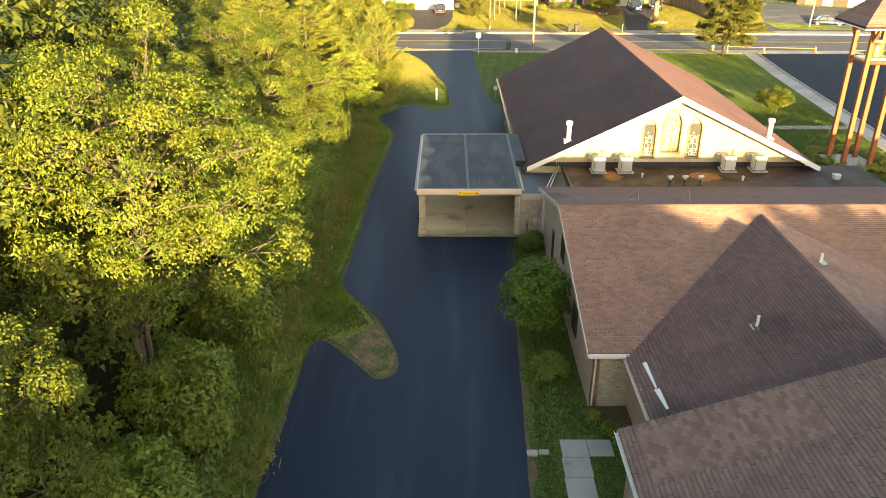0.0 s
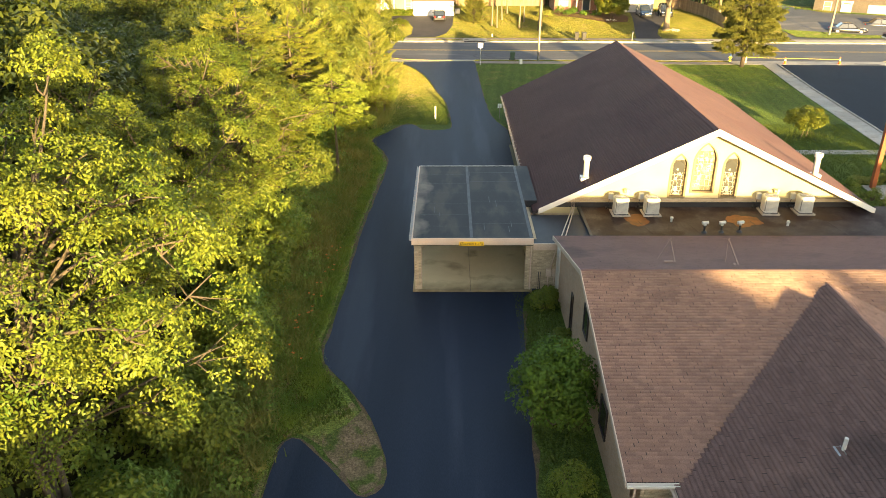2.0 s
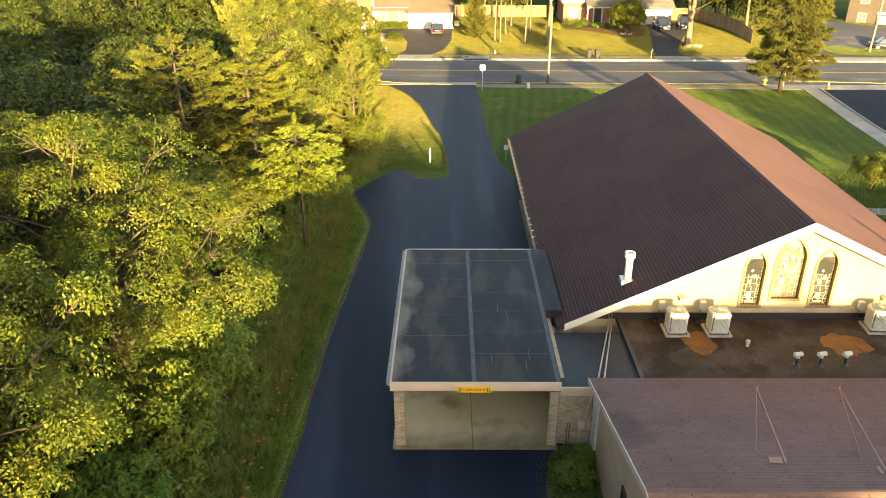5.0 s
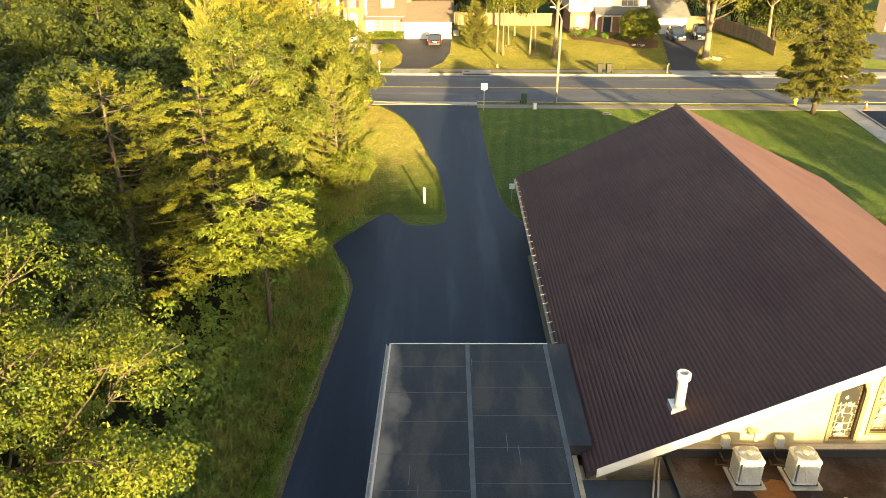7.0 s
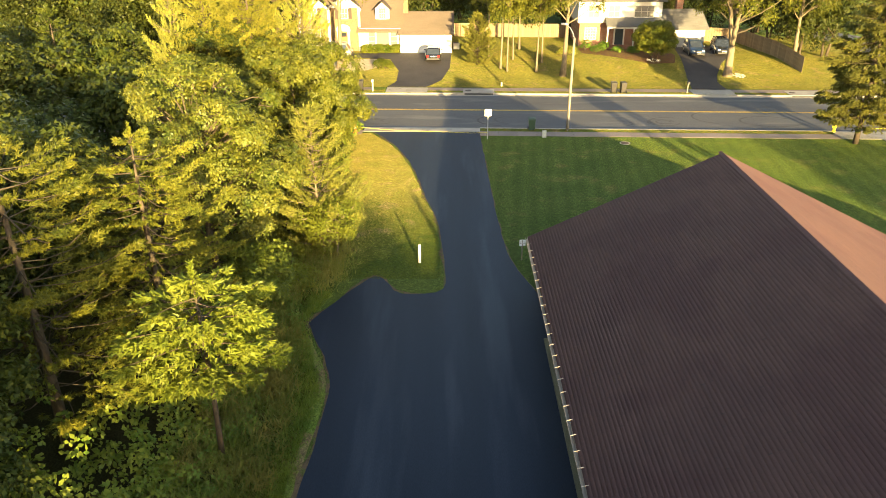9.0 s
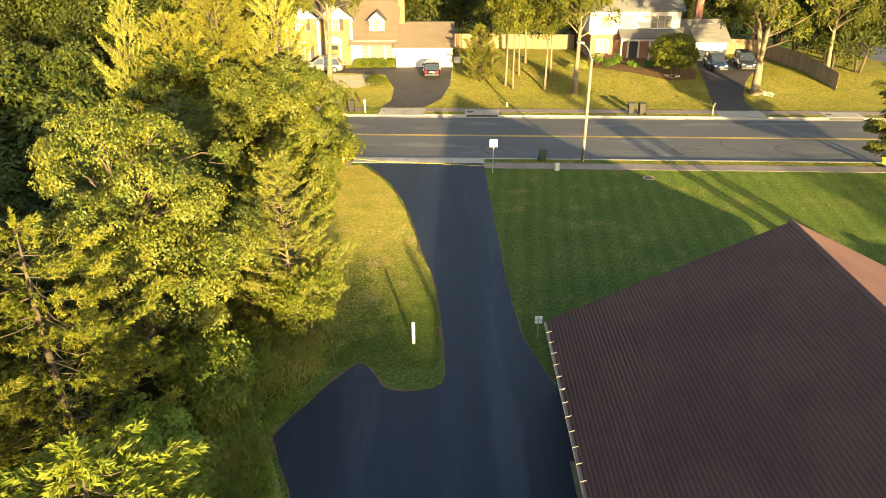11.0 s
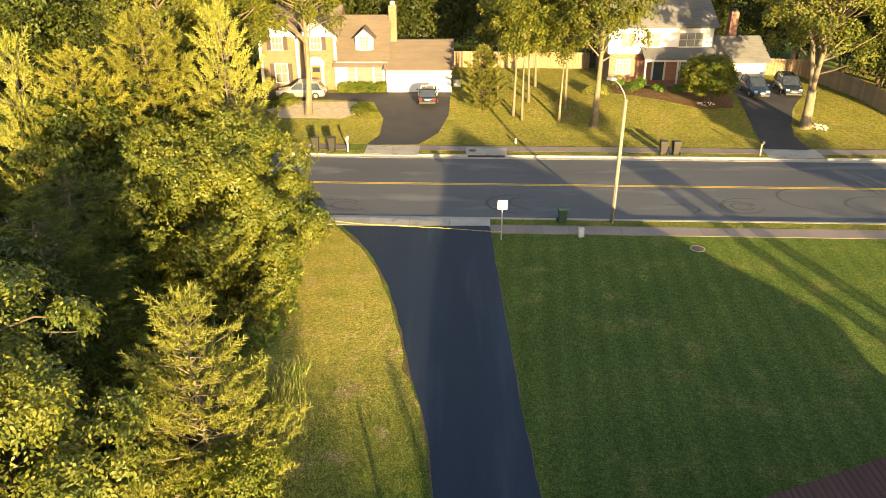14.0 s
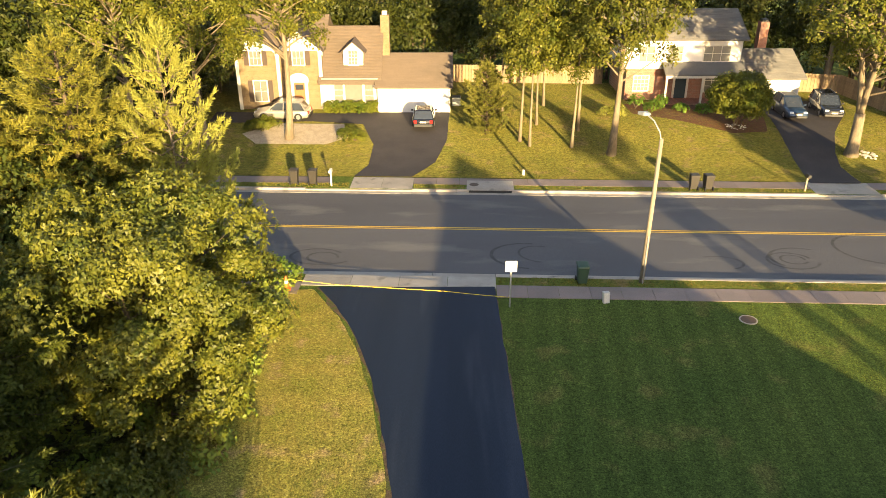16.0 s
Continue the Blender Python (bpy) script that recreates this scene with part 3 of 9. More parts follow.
def flat_sheet(outline, z0, z1):
    """A thin plate over an outline with inward corners, its top cut into triangles."""
    bm = bmesh.new()
    top = [bm.verts.new((x, y, z1)) for x, y in outline]
    low = [bm.verts.new((x, y, z0)) for x, y in outline]
    n = len(outline)
    for i in range(n):
        bm.faces.new((low[i], low[(i + 1) % n], top[(i + 1) % n], top[i]))
    bmesh.ops.triangle_fill(bm, edges=[bm.edges.get((top[i], top[(i + 1) % n])) for i in range(n)], use_beauty=True)
    g = Geo()
    bm.verts.index_update()
    g.v = [tuple(v.co) for v in bm.verts]
    g.f = [tuple(v.index for v in f.verts) for f in bm.faces]
    bm.free()
    return g


solid("driveway", flat_sheet(west + east_a + east_b, -0.1, 0.035), SEAL, "freshly sealed smooth black asphalt driveway", "driveway", "structure")


def edge_strip(name, line, side, lo, hi, mat, label, z, seed):
    """A ragged strip of bare earth or grass beside a line."""
    g = Geo()
    pts = []
    for i, (x, y) in enumerate(line):
        ax, ay = line[max(i - 1, 0)]
        bx, by = line[min(i + 1, len(line) - 1)]
        d = math.hypot(bx - ax, by - ay) or 1
        nx, ny = -(by - ay) / d * side, (bx - ax) / d * side
        w = lo + (hi - lo) * min(max(0.35 + 1.3 * noise.noise(Vector((x * 0.7 + seed, y * 0.7, seed))), 0), 1) ** 1.4 + 0.02 * math.sin(i * 2.3)
        pts.append(((x - nx * 0.04, y - ny * 0.04), (x + nx * w, y + ny * w)))
    for (a, b), (c, d) in zip(pts, pts[1:]):
        g.add([(*a, z), (*b, z - 0.004), (*d, z - 0.004), (*c, z)], [(0, 1, 2, 3)])
    return solid(name, g, mat, label, "ground", "structure")


edge_strip("soil_edge", west, 1, 0.02, 0.34, SOIL, "bare trampled earth along the asphalt edge", 0.022, 3.0)
edge_strip("soil_edge", east_a, 1, 0.01, 0.14, SOIL, "thin bare earth along the asphalt edge", 0.022, 8.0)
edge_strip("soil_edge", east_b[6:], 1, 0.05, 0.35, SOIL, "bare earth along the asphalt edge", 0.022, 11.0)
# worn earth on the tongue of grass, drier grass west of the drive
solid("soil_patch", flat_sheet(wobble([(-2.22, 25.0), (-2.12, 25.8), (-2.62, 27.7), (-3.3, 28.9), (-3.7, 28.2), (-4.6, 27.3), (-4.5, 26.8), (-3.5, 25.4), (-2.8, 24.6), (-2.22, 25.0)], 0.12, 4.0)[:-1], -0.05, 0.012), EARTH, "bare trampled earth on the grass tongue", "ground", "structure")
drier = [(0.3, 76.0), (0.5, 66.0), (-9.0, 64.5), (-9.5, 94.0), (-6.2, 94.2), (-4.5, 91.5), (-3.4, 88.8), (-2.35, 85.2), (-1.6, 81.4), (-1.1, 78.6), (-0.4, 76.3)]
solid("dry_grass", flat_sheet(wobble(drier, 0.1, 9.0), -0.05, 0.008), DRY, "dry yellowish mown grass beside the driveway", "ground", "structure")
ROUGH = mottled(material("rough_grass", (0.098, 0.15, 0.024), (0.15, 0.155, 0.036), 0.8, 0.95, 22.0, 0.5, 0.8, stains=(0.17, 0.125, 0.06), stain_scale=0.9, stain_cut=0.5, spec=0.1), (4.0, 0.3), (12.0, 0.4))
solid("rough_verge", flat_sheet(wobble([(-6.32, -25), (-6.25, 18), (-6.1, 27.1), (-5.5, 27.6), (-4.9, 27.2), (-4.2, 26.6), (-3.6, 25.6), (-2.9, 24.9), (-2.3, 25.1), (-2.2, 25.9), (-2.5, 27.2), (-3.2, 28.6), (-4.0, 30.0), (-5.3, 31.6), (-5.6, 33), (-5.3, 40), (-5.25, 46.3), (-4.7, 53.6), (-4.5, 58), (-4.8, 59.4), (-6.4, 63.2), (-9.2, 67.3), (-9.5, 30), (-9.5, -25)], 0.05, 6.0), -0.05, 0.006), ROUGH, "rough trodden grass between the drive and the wood", "verge", "structure")
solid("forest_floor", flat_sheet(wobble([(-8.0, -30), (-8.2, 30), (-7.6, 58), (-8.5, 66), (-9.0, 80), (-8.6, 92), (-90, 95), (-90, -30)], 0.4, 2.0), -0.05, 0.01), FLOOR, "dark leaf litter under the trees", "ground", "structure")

# street: carriageway, gutter pans, kerb stones, verges and pavements
g = Geo()
us = list(range(-120, 141, 4))
for a, b in zip(us, us[1:]):
    g.add([street(a, -5.75, -0.13), street(b, -5.75, -0.13), street(b, 0, -0.07), street(a, 0, -0.07)], [(0, 1, 2, 3)])
    g.add([street(a, 0, -0.07), street(b, 0, -0.07), street(b, 5.75, -0.13), street(a, 5.75, -0.13)], [(0, 1, 2, 3)])
    for s in (-1, 1):
        g.add([street(a, 5.75 * s, -0.13), street(b, 5.75 * s, -0.13), street(b, 5.75 * s, -0.5), street(a, 5.75 * s, -0.5)], [(0, 1, 2, 3)])
solid("road", g, ROAD, "worn grey asphalt two-lane street", "road", "structure")
for name, off in (("road_marking", -0.11), ("road_marking", 0.11)):
    g = Geo()
    for a, b in zip(us, us[1:]):
        g.add([street(a, off - 0.055, -0.06), street(b, off - 0.055, -0.06), street(b, off + 0.055, -0.06), street(a, off + 0.055, -0.06)], [(0, 1, 2, 3)])
    solid(name, g, YELLOW, "yellow centre line painted on the street", "road marking", "structure")


def strip_along(g, u0, u1, v0, v1, z0, z1):
    lo = [street(u0, v0, z0), street(u1, v0, z0), street(u1, v1, z0), street(u0, v1, z0)]
    hi = [street(u0, v0, z1), street(u1, v0, z1), street(u1, v1, z1), street(u0, v1, z1)]
    g.loft([lo, hi])


NEAR_GAPS = [(-6.6, 3.4), (33.2, 51.0)]   # driveway mouths in the near kerb
FAR_GAPS = [(-6.3, -2.0), (25.0, 29.2), (46.0, 58.0)]


def clear_of(u0, u1, gaps):
    return all(u1 <= a or u0 >= b for a, b in gaps)


def pieces(step, gaps, lo=-72, hi=96):
    cuts = sorted({lo, hi, *[c for gap in gaps for c in gap]})
    for a, b in zip(cuts, cuts[1:]):
        n = max(1, round((b - a) / step))
        for i in range(n):
            yield a + (b - a) * i / n, a + (b - a) * (i + 1) / n


for side, gaps in ((-1, NEAR_GAPS), (1, FAR_GAPS)):
    where = "near" if side < 0 else "far"
    kerb = thing("kerb", "pale concrete kerb with gutter pan along the street", "kerb", "", "structure")
    walk_ = thing("pavement", "pinkish worn concrete pavement slabs along the street", "pavement", "", "structure")
    for a, b in pieces(3.0, gaps):
        g = Geo()
        if side < 0:
            strip_along(g, a + 0.01, b - 0.01, 5.752 * side, 6.16 * side, -0.4, -0.118)
        top = 0.04 if clear_of(a, b, gaps) else -0.03
        strip_along(g, a + 0.01, b - 0.01, 6.17 * side, 6.36 * side, -0.4, top)
        if side > 0:
            strip_along(g, a + 0.01, b - 0.01, 5.752, 6.16, -0.4, -0.118)
        part("kerb_stone", g, CONCRETE, kerb)
    for a, b in pieces(1.55, gaps, -60, 80):
        if clear_of(a, b, gaps):
            g = Geo()
            strip_along(g, a + 0.008, b - 0.008, 7.25 * side, 8.5 * side, -0.1, 0.03)
            part("paving_slab", g, PINK, walk_)
    verge = Geo()
    for a, b in pieces(4.0, gaps):
        if clear_of(a, b, gaps):
            strip_along(verge, a, b, 6.362 * side, 7.25 * side, -0.1, 0.012)
    solid("verge", verge, VERGE, "rough grass verge between kerb and pavement", "verge", "structure")
    for u0, u1 in gaps:
        apron = thing("apron", "concrete driveway apron sloping to the street", "apron", "", "structure")
        n = max(2, round((u1 - u0) / 2.4))
        depth = 7.58 if u0 == -6.6 else 8.5
        for i in range(n):
            a, b = u0 + (u1 - u0) * i / n, u0 + (u1 - u0) * (i + 1) / n
            g = Geo()
            lo = [street(a + 0.01, 6.365 * side, -0.3), street(b - 0.01, 6.365 * side, -0.3), street(b - 0.01, depth * side, -0.3), street(a + 0.01, depth * side, -0.3)]
            hi = [street(a + 0.01, 6.365 * side, 0.006), street(b - 0.01, 6.365 * side, 0.006), street(b - 0.01, depth * side, 0.034), street(a + 0.01, depth * side, 0.034)]
            part("apron_slab", g.loft([lo, hi]), CONCRETE, apron)

solid("church_walk", Geo().box(4.74, 48.7, -0.05, 4.99, 61.8, 0.1, 0.02), material("olive_concrete", (0.17, 0.15, 0.09), (0.12, 0.105, 0.065), 0.7, 0.9, 30.0, 0.3, 0.2), "narrow concrete strip along the church wall", "path", "structure")


# ---- roofs and walls in pieces ----
def course_field(origin, along, up, length, rise, tab, row, mat, name, parent, thick=0.016, seed=0, keep=None, jitter=0.004):
    """Overlapping roofing pieces on a slope: origin at the eave's start, unit vectors along the eave and up the slope.
    keep(s, t): which stretch of the slope to lay."""
    rng = np.random.default_rng(seed)
    o, a, u = (np.array(v, float) for v in (origin, along, up))
    nrm = np.cross(a, u)
    nrm *= np.sign(nrm[2])
    rows, cols = int(rise / row), int(length / tab) + 1
    j, i = np.meshgrid(np.arange(cols), np.arange(rows))
    j, i = j.ravel(), i.ravel()
    s0 = j * tab + np.where(i % 2, tab * 0.5, 0) - tab * 0.5
    s0 = s0 + rng.uniform(-0.012, 0.012, len(s0))
    s1 = s0 + tab - 0.003
    s0, s1 = np.clip(s0, 0, length), np.clip(s1, 0, length)
    t0 = i * row + rng.uniform(-jitter, jitter, len(s0))
    t1 = np.minimum((i + 1) * row + 0.02, rise)
    ok = s1 - s0 > 0.02
    if keep:
        ok &= keep((s0 + s1) / 2, t0)
    s0, s1, t0, t1 = s0[ok], s1[ok], t0[ok], t1[ok]
    th = thick * rng.uniform(0.85, 1.15, len(s0))

    def at(s, t, h):
        return o + s[:, None] * a + t[:, None] * u + h[:, None] * nrm
    z = np.zeros_like(s0)
    v = np.stack([at(s0, t0 + 0.7 * th, z), at(s1, t0 + 0.7 * th, z), at(s0, t0, th), at(s1, t0, th), at(s0, t1, z + 0.003), at(s1, t1, z + 0.003)], 1).reshape(-1, 3)
    k = np.arange(len(s0))[:, None] * 6
    q = np.concatenate([k + np.array([[0, 1, 3, 2]]), k + np.array([[2, 3, 5, 4]])])
    ob = new(name, quad_mesh(name, v, q, mat))
    ob.parent = parent
    return tagged(ob, kind="stuff")


def shingle_pieces(origin, along, up, s0, s1, t0, t1, tab, row, mat, parent, thick=0.018):
    """Single shingles as objects of their own on one mesh."""
    a, u = Vector(along), Vector(up)
    nrm = a.cross(u)
    if nrm.z < 0:
        nrm = -nrm
    g = Geo()
    w = tab - 0.01
    g.loft([[(0, 0.022, 0), (w, 0.022, 0), (w, row + 0.02, 0.002), (0, row + 0.02, 0.002)], [(0, 0, thick), (w, 0, thick), (w, row + 0.02, 0.006), (0, row + 0.02, 0.006)]])
    me = mesh_of("shingle", g.v, g.f, mat)
    turn = Matrix((a, u, nrm)).transposed().to_4x4()
    rnd = random.Random(5)
    for i in range(int((t1 - t0) / row)):
        for j in range(int((s1 - s0) / tab)):
            ob = new("shingle", me)
            ob.parent = parent
            p = Vector(origin) + a * (s0 + j * tab - (tab / 2 if i % 2 else 0)) + u * (t0 + i * row + rnd.uniform(-0.004, 0.004)) + nrm * 0.004
            ob.matrix_basis = Matrix.Translation(p) @ turn


def brick_panel(parent, corner, along, width, height, mats, limit=300, face=None, skip=None):
    """A wall face of single bricks with recessed joints: the first ones as objects of their own, the rest in one mesh."""
    a = Vector(along)
    out = Vector((a.y, -a.x, 0)) if face is None else Vector(face)
    bl, bh, d = 0.2, 0.066, 0.012
    g = Geo().loft([[Vector((0, 0, 0)), a * bl, a * bl + Vector((0, 0, bh)), Vector((0, 0, bh))],
                    [out * d + Vector((0.004, 0, 0.003)) * 0, a * bl + out * d, a * bl + out * d + Vector((0, 0, bh)), out * d + Vector((0, 0, bh))]])
    me = mesh_of("brick", g.v, g.f, mats)
    rest, count = Geo(), 0
    for i in range(int(height / 0.076)):
        for j in range(int(width / 0.21) + 1):
            s = j * 0.21 - (0.105 if i % 2 else 0)
            e = min(s + bl, width)
            s = max(s, 0)
            if e - s < 0.04 or (skip and skip(s, i * 0.076)):
                continue
            p = Vector(corner) + a * s + Vector((0, 0, i * 0.076 + 0.006))
            if count < limit and e - s > 0.19:
                ob = new("brick", me)
                ob.parent = parent
                ob.location = p
                count += 1
            else:
                w = e - s
                rest.loft([[p, p + a * w, p + a * w + Vector((0, 0, bh)), p + Vector((0, 0, bh))],
                           [p + out * d, p + a * w + out * d, p + a * w + out * d + Vector((0, 0, bh)), p + out * d + Vector((0, 0, bh))]])
    if rest.v:
        tagged(part("brickwork", rest, mats, parent), kind="stuff")


def slope_up(dx, dy, dz):
    return Vector((dx, dy, dz)).normalized()


# ---- the church ----
RIDGE_X, HALF, EAVE_Z, TOP_Z = 13.5, 8.75, 2.8, 7.05
Y0, Y1 = 42.1, 67.2
church = thing("church", "long brick church with a steep brown shingle gable roof", "church")
wall = Geo()
wx0, wx1 = 5.0, 22.0
pitch = (TOP_Z - EAVE_Z) / HALF


def roof_under(x):
    return TOP_Z - abs(x - RIDGE_X) * pitch - 0.2


# gable wall with three pointed windows let into it
WINDOWS = [(12.08, 0.8, 2.35, 3.13), (13.4, 1.13, 2.65, 3.42), (14.8, 0.8, 2.45, 3.12)]


def pointed(cx, w, h, z0, n=7):
    """Outline of a pointed window, anticlockwise from the lower left."""
    spring = z0 + h - w * 0.87
    right = [(cx - w / 2 + w * math.cos(radians(60 * i / n)), spring + w * math.sin(radians(60 * i / n))) for i in range(n + 1)]
    left = [(2 * cx - x, z) for x, z in reversed(right[:-1])]
    return [(cx - w / 2, z0), (cx + w / 2, z0)] + right + left


def gable_with_holes(y_face, thick, holes):
    bm = bmesh.new()
    outline = [(wx0, 2.2), (wx1, 2.2), (wx1, roof_under(wx1)), (RIDGE_X, roof_under(RIDGE_X)), (wx0, roof_under(wx0))]
    edges = []
    for ring in [outline] + holes:
        vs = [bm.verts.new((x, y_face, z)) for x, z in ring]
        edges += [bm.edges.new((vs[i], vs[(i + 1) % len(vs)])) for i in range(len(vs))]
    bmesh.ops.triangle_fill(bm, edges=edges, use_beauty=True, use_dissolve=False)
    ret = bmesh.ops.extrude_face_region(bm, geom=bm.faces[:])
    for v in ret["geom"]:
        if isinstance(v, bmesh.types.BMVert):
            v.co.y += thick
    bm.verts.index_update()
    g = Geo()
    g.v = [tuple(v.co) for v in bm.verts]
    g.f = [tuple(v.index for v in f.verts) for f in bm.faces]
    bm.free()
    return g


FRAMEGOLD = plain("aged_gold_paint", (0.22, 0.165, 0.08), 0.6)
FRAMEDARK = plain("brown_window_edge", (0.09, 0.055, 0.03), 0.6)
SIDEGLASS = material("dim_leaded_glass", (0.045, 0.043, 0.035), (0.075, 0.07, 0.055), 5.0, 0.25, 14.0, 0.4, 0.2, stains=(0.13, 0.12, 0.1), stain_scale=4.0, stain_cut=0.6, spec=0.5)
DARKGLASS = plain("dark_glass_pane", (0.035, 0.034, 0.03), 0.3)
gable = part("gable_wall", gable_with_holes(43.0, 0.3, [pointed(c, w, h, SILL) for c, w, h, SILL in WINDOWS]), GABLE, church, "cream painted gable wall")
for c, w, h, SILL in WINDOWS:
    win = part("window", Geo().prism(pointed(c, w, h, SILL), "y", 43.14, 43.17), STAINED if w > 1 else SIDEGLASS, church, "pointed stained glass window")
    cut = SILL + h * (0.84 if w > 1 else 0.86)
    top_ = [(max(min(x_, c + w / 2 - 0.05), c - w / 2 + 0.05), z_) for x_, z_ in pointed(c, w, h, SILL) if z_ > cut]
    part("arch_panel", Geo().prism([(c - w / 2 + 0.05, cut), (c + w / 2 - 0.05, cut)] + top_, "y", 43.1, 43.139), GABLE, win, "cream infill over the glass")
    part("window_edge", Geo().box(c + w / 2 - 0.055, 43.02, SILL + 0.04, c + w / 2 - 0.02, 43.139, cut).box(c - w / 2 + 0.03, 43.02, SILL - 0.005, c + w / 2 - 0.06, 43.139, SILL + 0.05), FRAMEDARK, win)
    fr = Geo()
    out, inn = pointed(c, w + 0.14, h + 0.12, SILL - 0.06), pointed(c, w - 0.06, h - 0.05, SILL + 0.03)
    n = len(out)
    for i in range(n):
        k = (i + 1) % n
        fr.add([(out[i][0], 42.96, out[i][1]), (out[k][0], 42.96, out[k][1]), (inn[k][0], 42.96, inn[k][1]), (inn[i][0], 42.96, inn[i][1]),
                (out[i][0], 43.02, out[i][1]), (out[k][0], 43.02, out[k][1]), (inn[k][0], 43.13, inn[k][1]), (inn[i][0], 43.13, inn[i][1])],
               [(0, 1, 2, 3), (0, 4, 5, 1), (3, 2, 6, 7)])
    part("window_frame", fr, FRAMEGOLD, win)
    # pale leading, border beads and lighter panes in the glass
    rnd = random.Random(int(c * 10))
    lead = Geo()
    cols = 5 if w > 1 else 4
    for i in range(1, cols):
        x = c - w / 2 + w * i / cols
        z = SILL + 0.05
        while z < SILL + h - 0.75:
            e = z + rnd.uniform(0.2, 0.45)
            x2 = x + rnd.uniform(-0.05, 0.05)
            lead.box(x2 - 0.011, 43.125, z, x2 + 0.011, 43.14, e + 0.02)
            z = e
    rows = int((h - 0.5) / 0.27)
    for i in range(1, rows):
        z = SILL + i * (h - 0.55) / rows
        for k in range(cols):
            z2 = z + rnd.uniform(-0.05, 0.05)
            lead.box(c - w / 2 + w * k / cols, 43.127, z2 - 0.01, c - w / 2 + w * (k + 1) / cols, 43.139, z2 + 0.01)
    tagged(part("leading", lead, FIGURE, win, "pale leading lines"), "pale leading lines", kind="stuff")
    bead = Geo()
    ring, inner = pointed(c, w - 0.07, h - 0.06, SILL + 0.035), pointed(c, w - 0.2, h - 0.2, SILL + 0.1)
    for i in range(len(ring)):
        k = (i + 1) % len(ring)
        steps = max(1, int(math.hypot(ring[k][0] - ring[i][0], ring[k][1] - ring[i][1]) / 0.16))
        for j in range(steps):
            f, e = (j + 0.12) / steps, (j + 0.82) / steps
            q = [tuple(p[i][d] + (p[k][d] - p[i][d]) * g_ for d in (0, 1)) for p, g_ in ((ring, f), (ring, e), (inner, e), (inner, f))]
            bead.prism(q, "y", 43.118, 43.138)
    tagged(part("bead_border", bead, FRAMEGOLD, win, "beaded gold border"), "beaded gold border", kind="stuff")
    if w > 1:
        panes = [(c + rnd.uniform(-0.4, 0.4) * w, SILL + rnd.uniform(0.15, 0.8) * h, rnd.uniform(0.06, 0.14), rnd.uniform(0.05, 0.11)) for _ in range(22)]
    else:
        panes = [(c - 0.04, SILL + 0.42, 0.14, 0.17), (c, SILL + 0.16, 0.2, 0.06), (c + 0.08, SILL + 1.25, 0.09, 0.1), (c - 0.05, SILL + 1.5, 0.06, 0.07), (c - 0.08, SILL + 1.0, 0.06, 0.11)]
    for k_, (px, pz, a_, b_) in enumerate(panes):
        if abs(px - c) + a_ > w / 2 - 0.12:
            px = c + (px - c) * 0.5
        part("pale_pane", Geo().prism([(px + a_ * math.cos(radians(60 * i + 17)) * (0.75 + 0.25 * (i % 2)), pz + b_ * math.sin(radians(60 * i + 17))) for i in range(6)], "y", 43.112 - 0.0012 * k_, 43.124 - 0.0012 * k_), FIGURE, win)
    if w <= 1:
        part("dark_pane", Geo().prism([(c - w * 0.36, SILL + h * 0.56), (c + w * 0.36, SILL + h * 0.56), (c + w * 0.36, SILL + h * 0.74), (c, SILL + h * 0.84), (c - w * 0.36, SILL + h * 0.74)], "y", 43.112, 43.13), DARKGLASS, win)
# lower band of bare brick and ledge over the flat roof
part("brick_band", Geo().box(wx0 + 0.3, 42.93, 2.62, wx1 - 0.3, 42.998, 3.05), TAN, church, "tan brick band under the windows")
part("flashing", Geo().box(wx0 + 0.3, 42.88, 2.6, wx1 - 0.3, 42.928, 2.86), DARK, church)
# side and far walls
part("side_wall", Geo().box(wx0, 43.3, -0.1, wx0 + 0.3, 66.6, 2.78), TAN_Y, church, "tan brick side wall")
part("side_wall", Geo().box(wx1 - 0.3, 43.3, -0.1, wx1, 66.6, 2.78), TAN_Y, church, "tan brick side wall")
part("gable_wall", Geo().prism([(wx0, -0.1), (wx1, -0.1), (wx1, roof_under(wx1)), (RIDGE_X, roof_under(RIDGE_X)), (wx0, roof_under(wx0))], "y", 66.3, 66.598), TAN, church, "tan brick gable wall")
part("gable_base", Geo().box(wx0, 43.0, -0.1, wx1, 43.3, 2.198), TAN, church)
lx, rx = 4.42, 22.95  # the eaves reach lower beyond the gable
lz, rz_ = TOP_Z - (RIDGE_X - lx) * pitch, TOP_Z - (rx - RIDGE_X) * pitch
west_slope = part("roof", Geo().roof([(lx, Y0, lz), (RIDGE_X, Y0, TOP_Z), (RIDGE_X, Y1, TOP_Z), (lx, Y1, lz)], 0.17), UNDER, church, "brown shingle roof slope")
east_slope = part("roof", Geo().roof([(RIDGE_X, Y0, TOP_Z), (RIDGE_X + HALF, Y0, EAVE_Z), (rx, Y1, rz_), (RIDGE_X, Y1, TOP_Z)], 0.17), UNDER, church, "brown shingle roof slope")
tilt = math.hypot(1, pitch)
course_field((lx, Y1, lz), (0, -1, 0), slope_up(1, 0, pitch), Y1 - Y0, (RIDGE_X - lx) * tilt, 1.0, 0.145, CHURCHROOF, "shingles", west_slope, 0.013, 1)
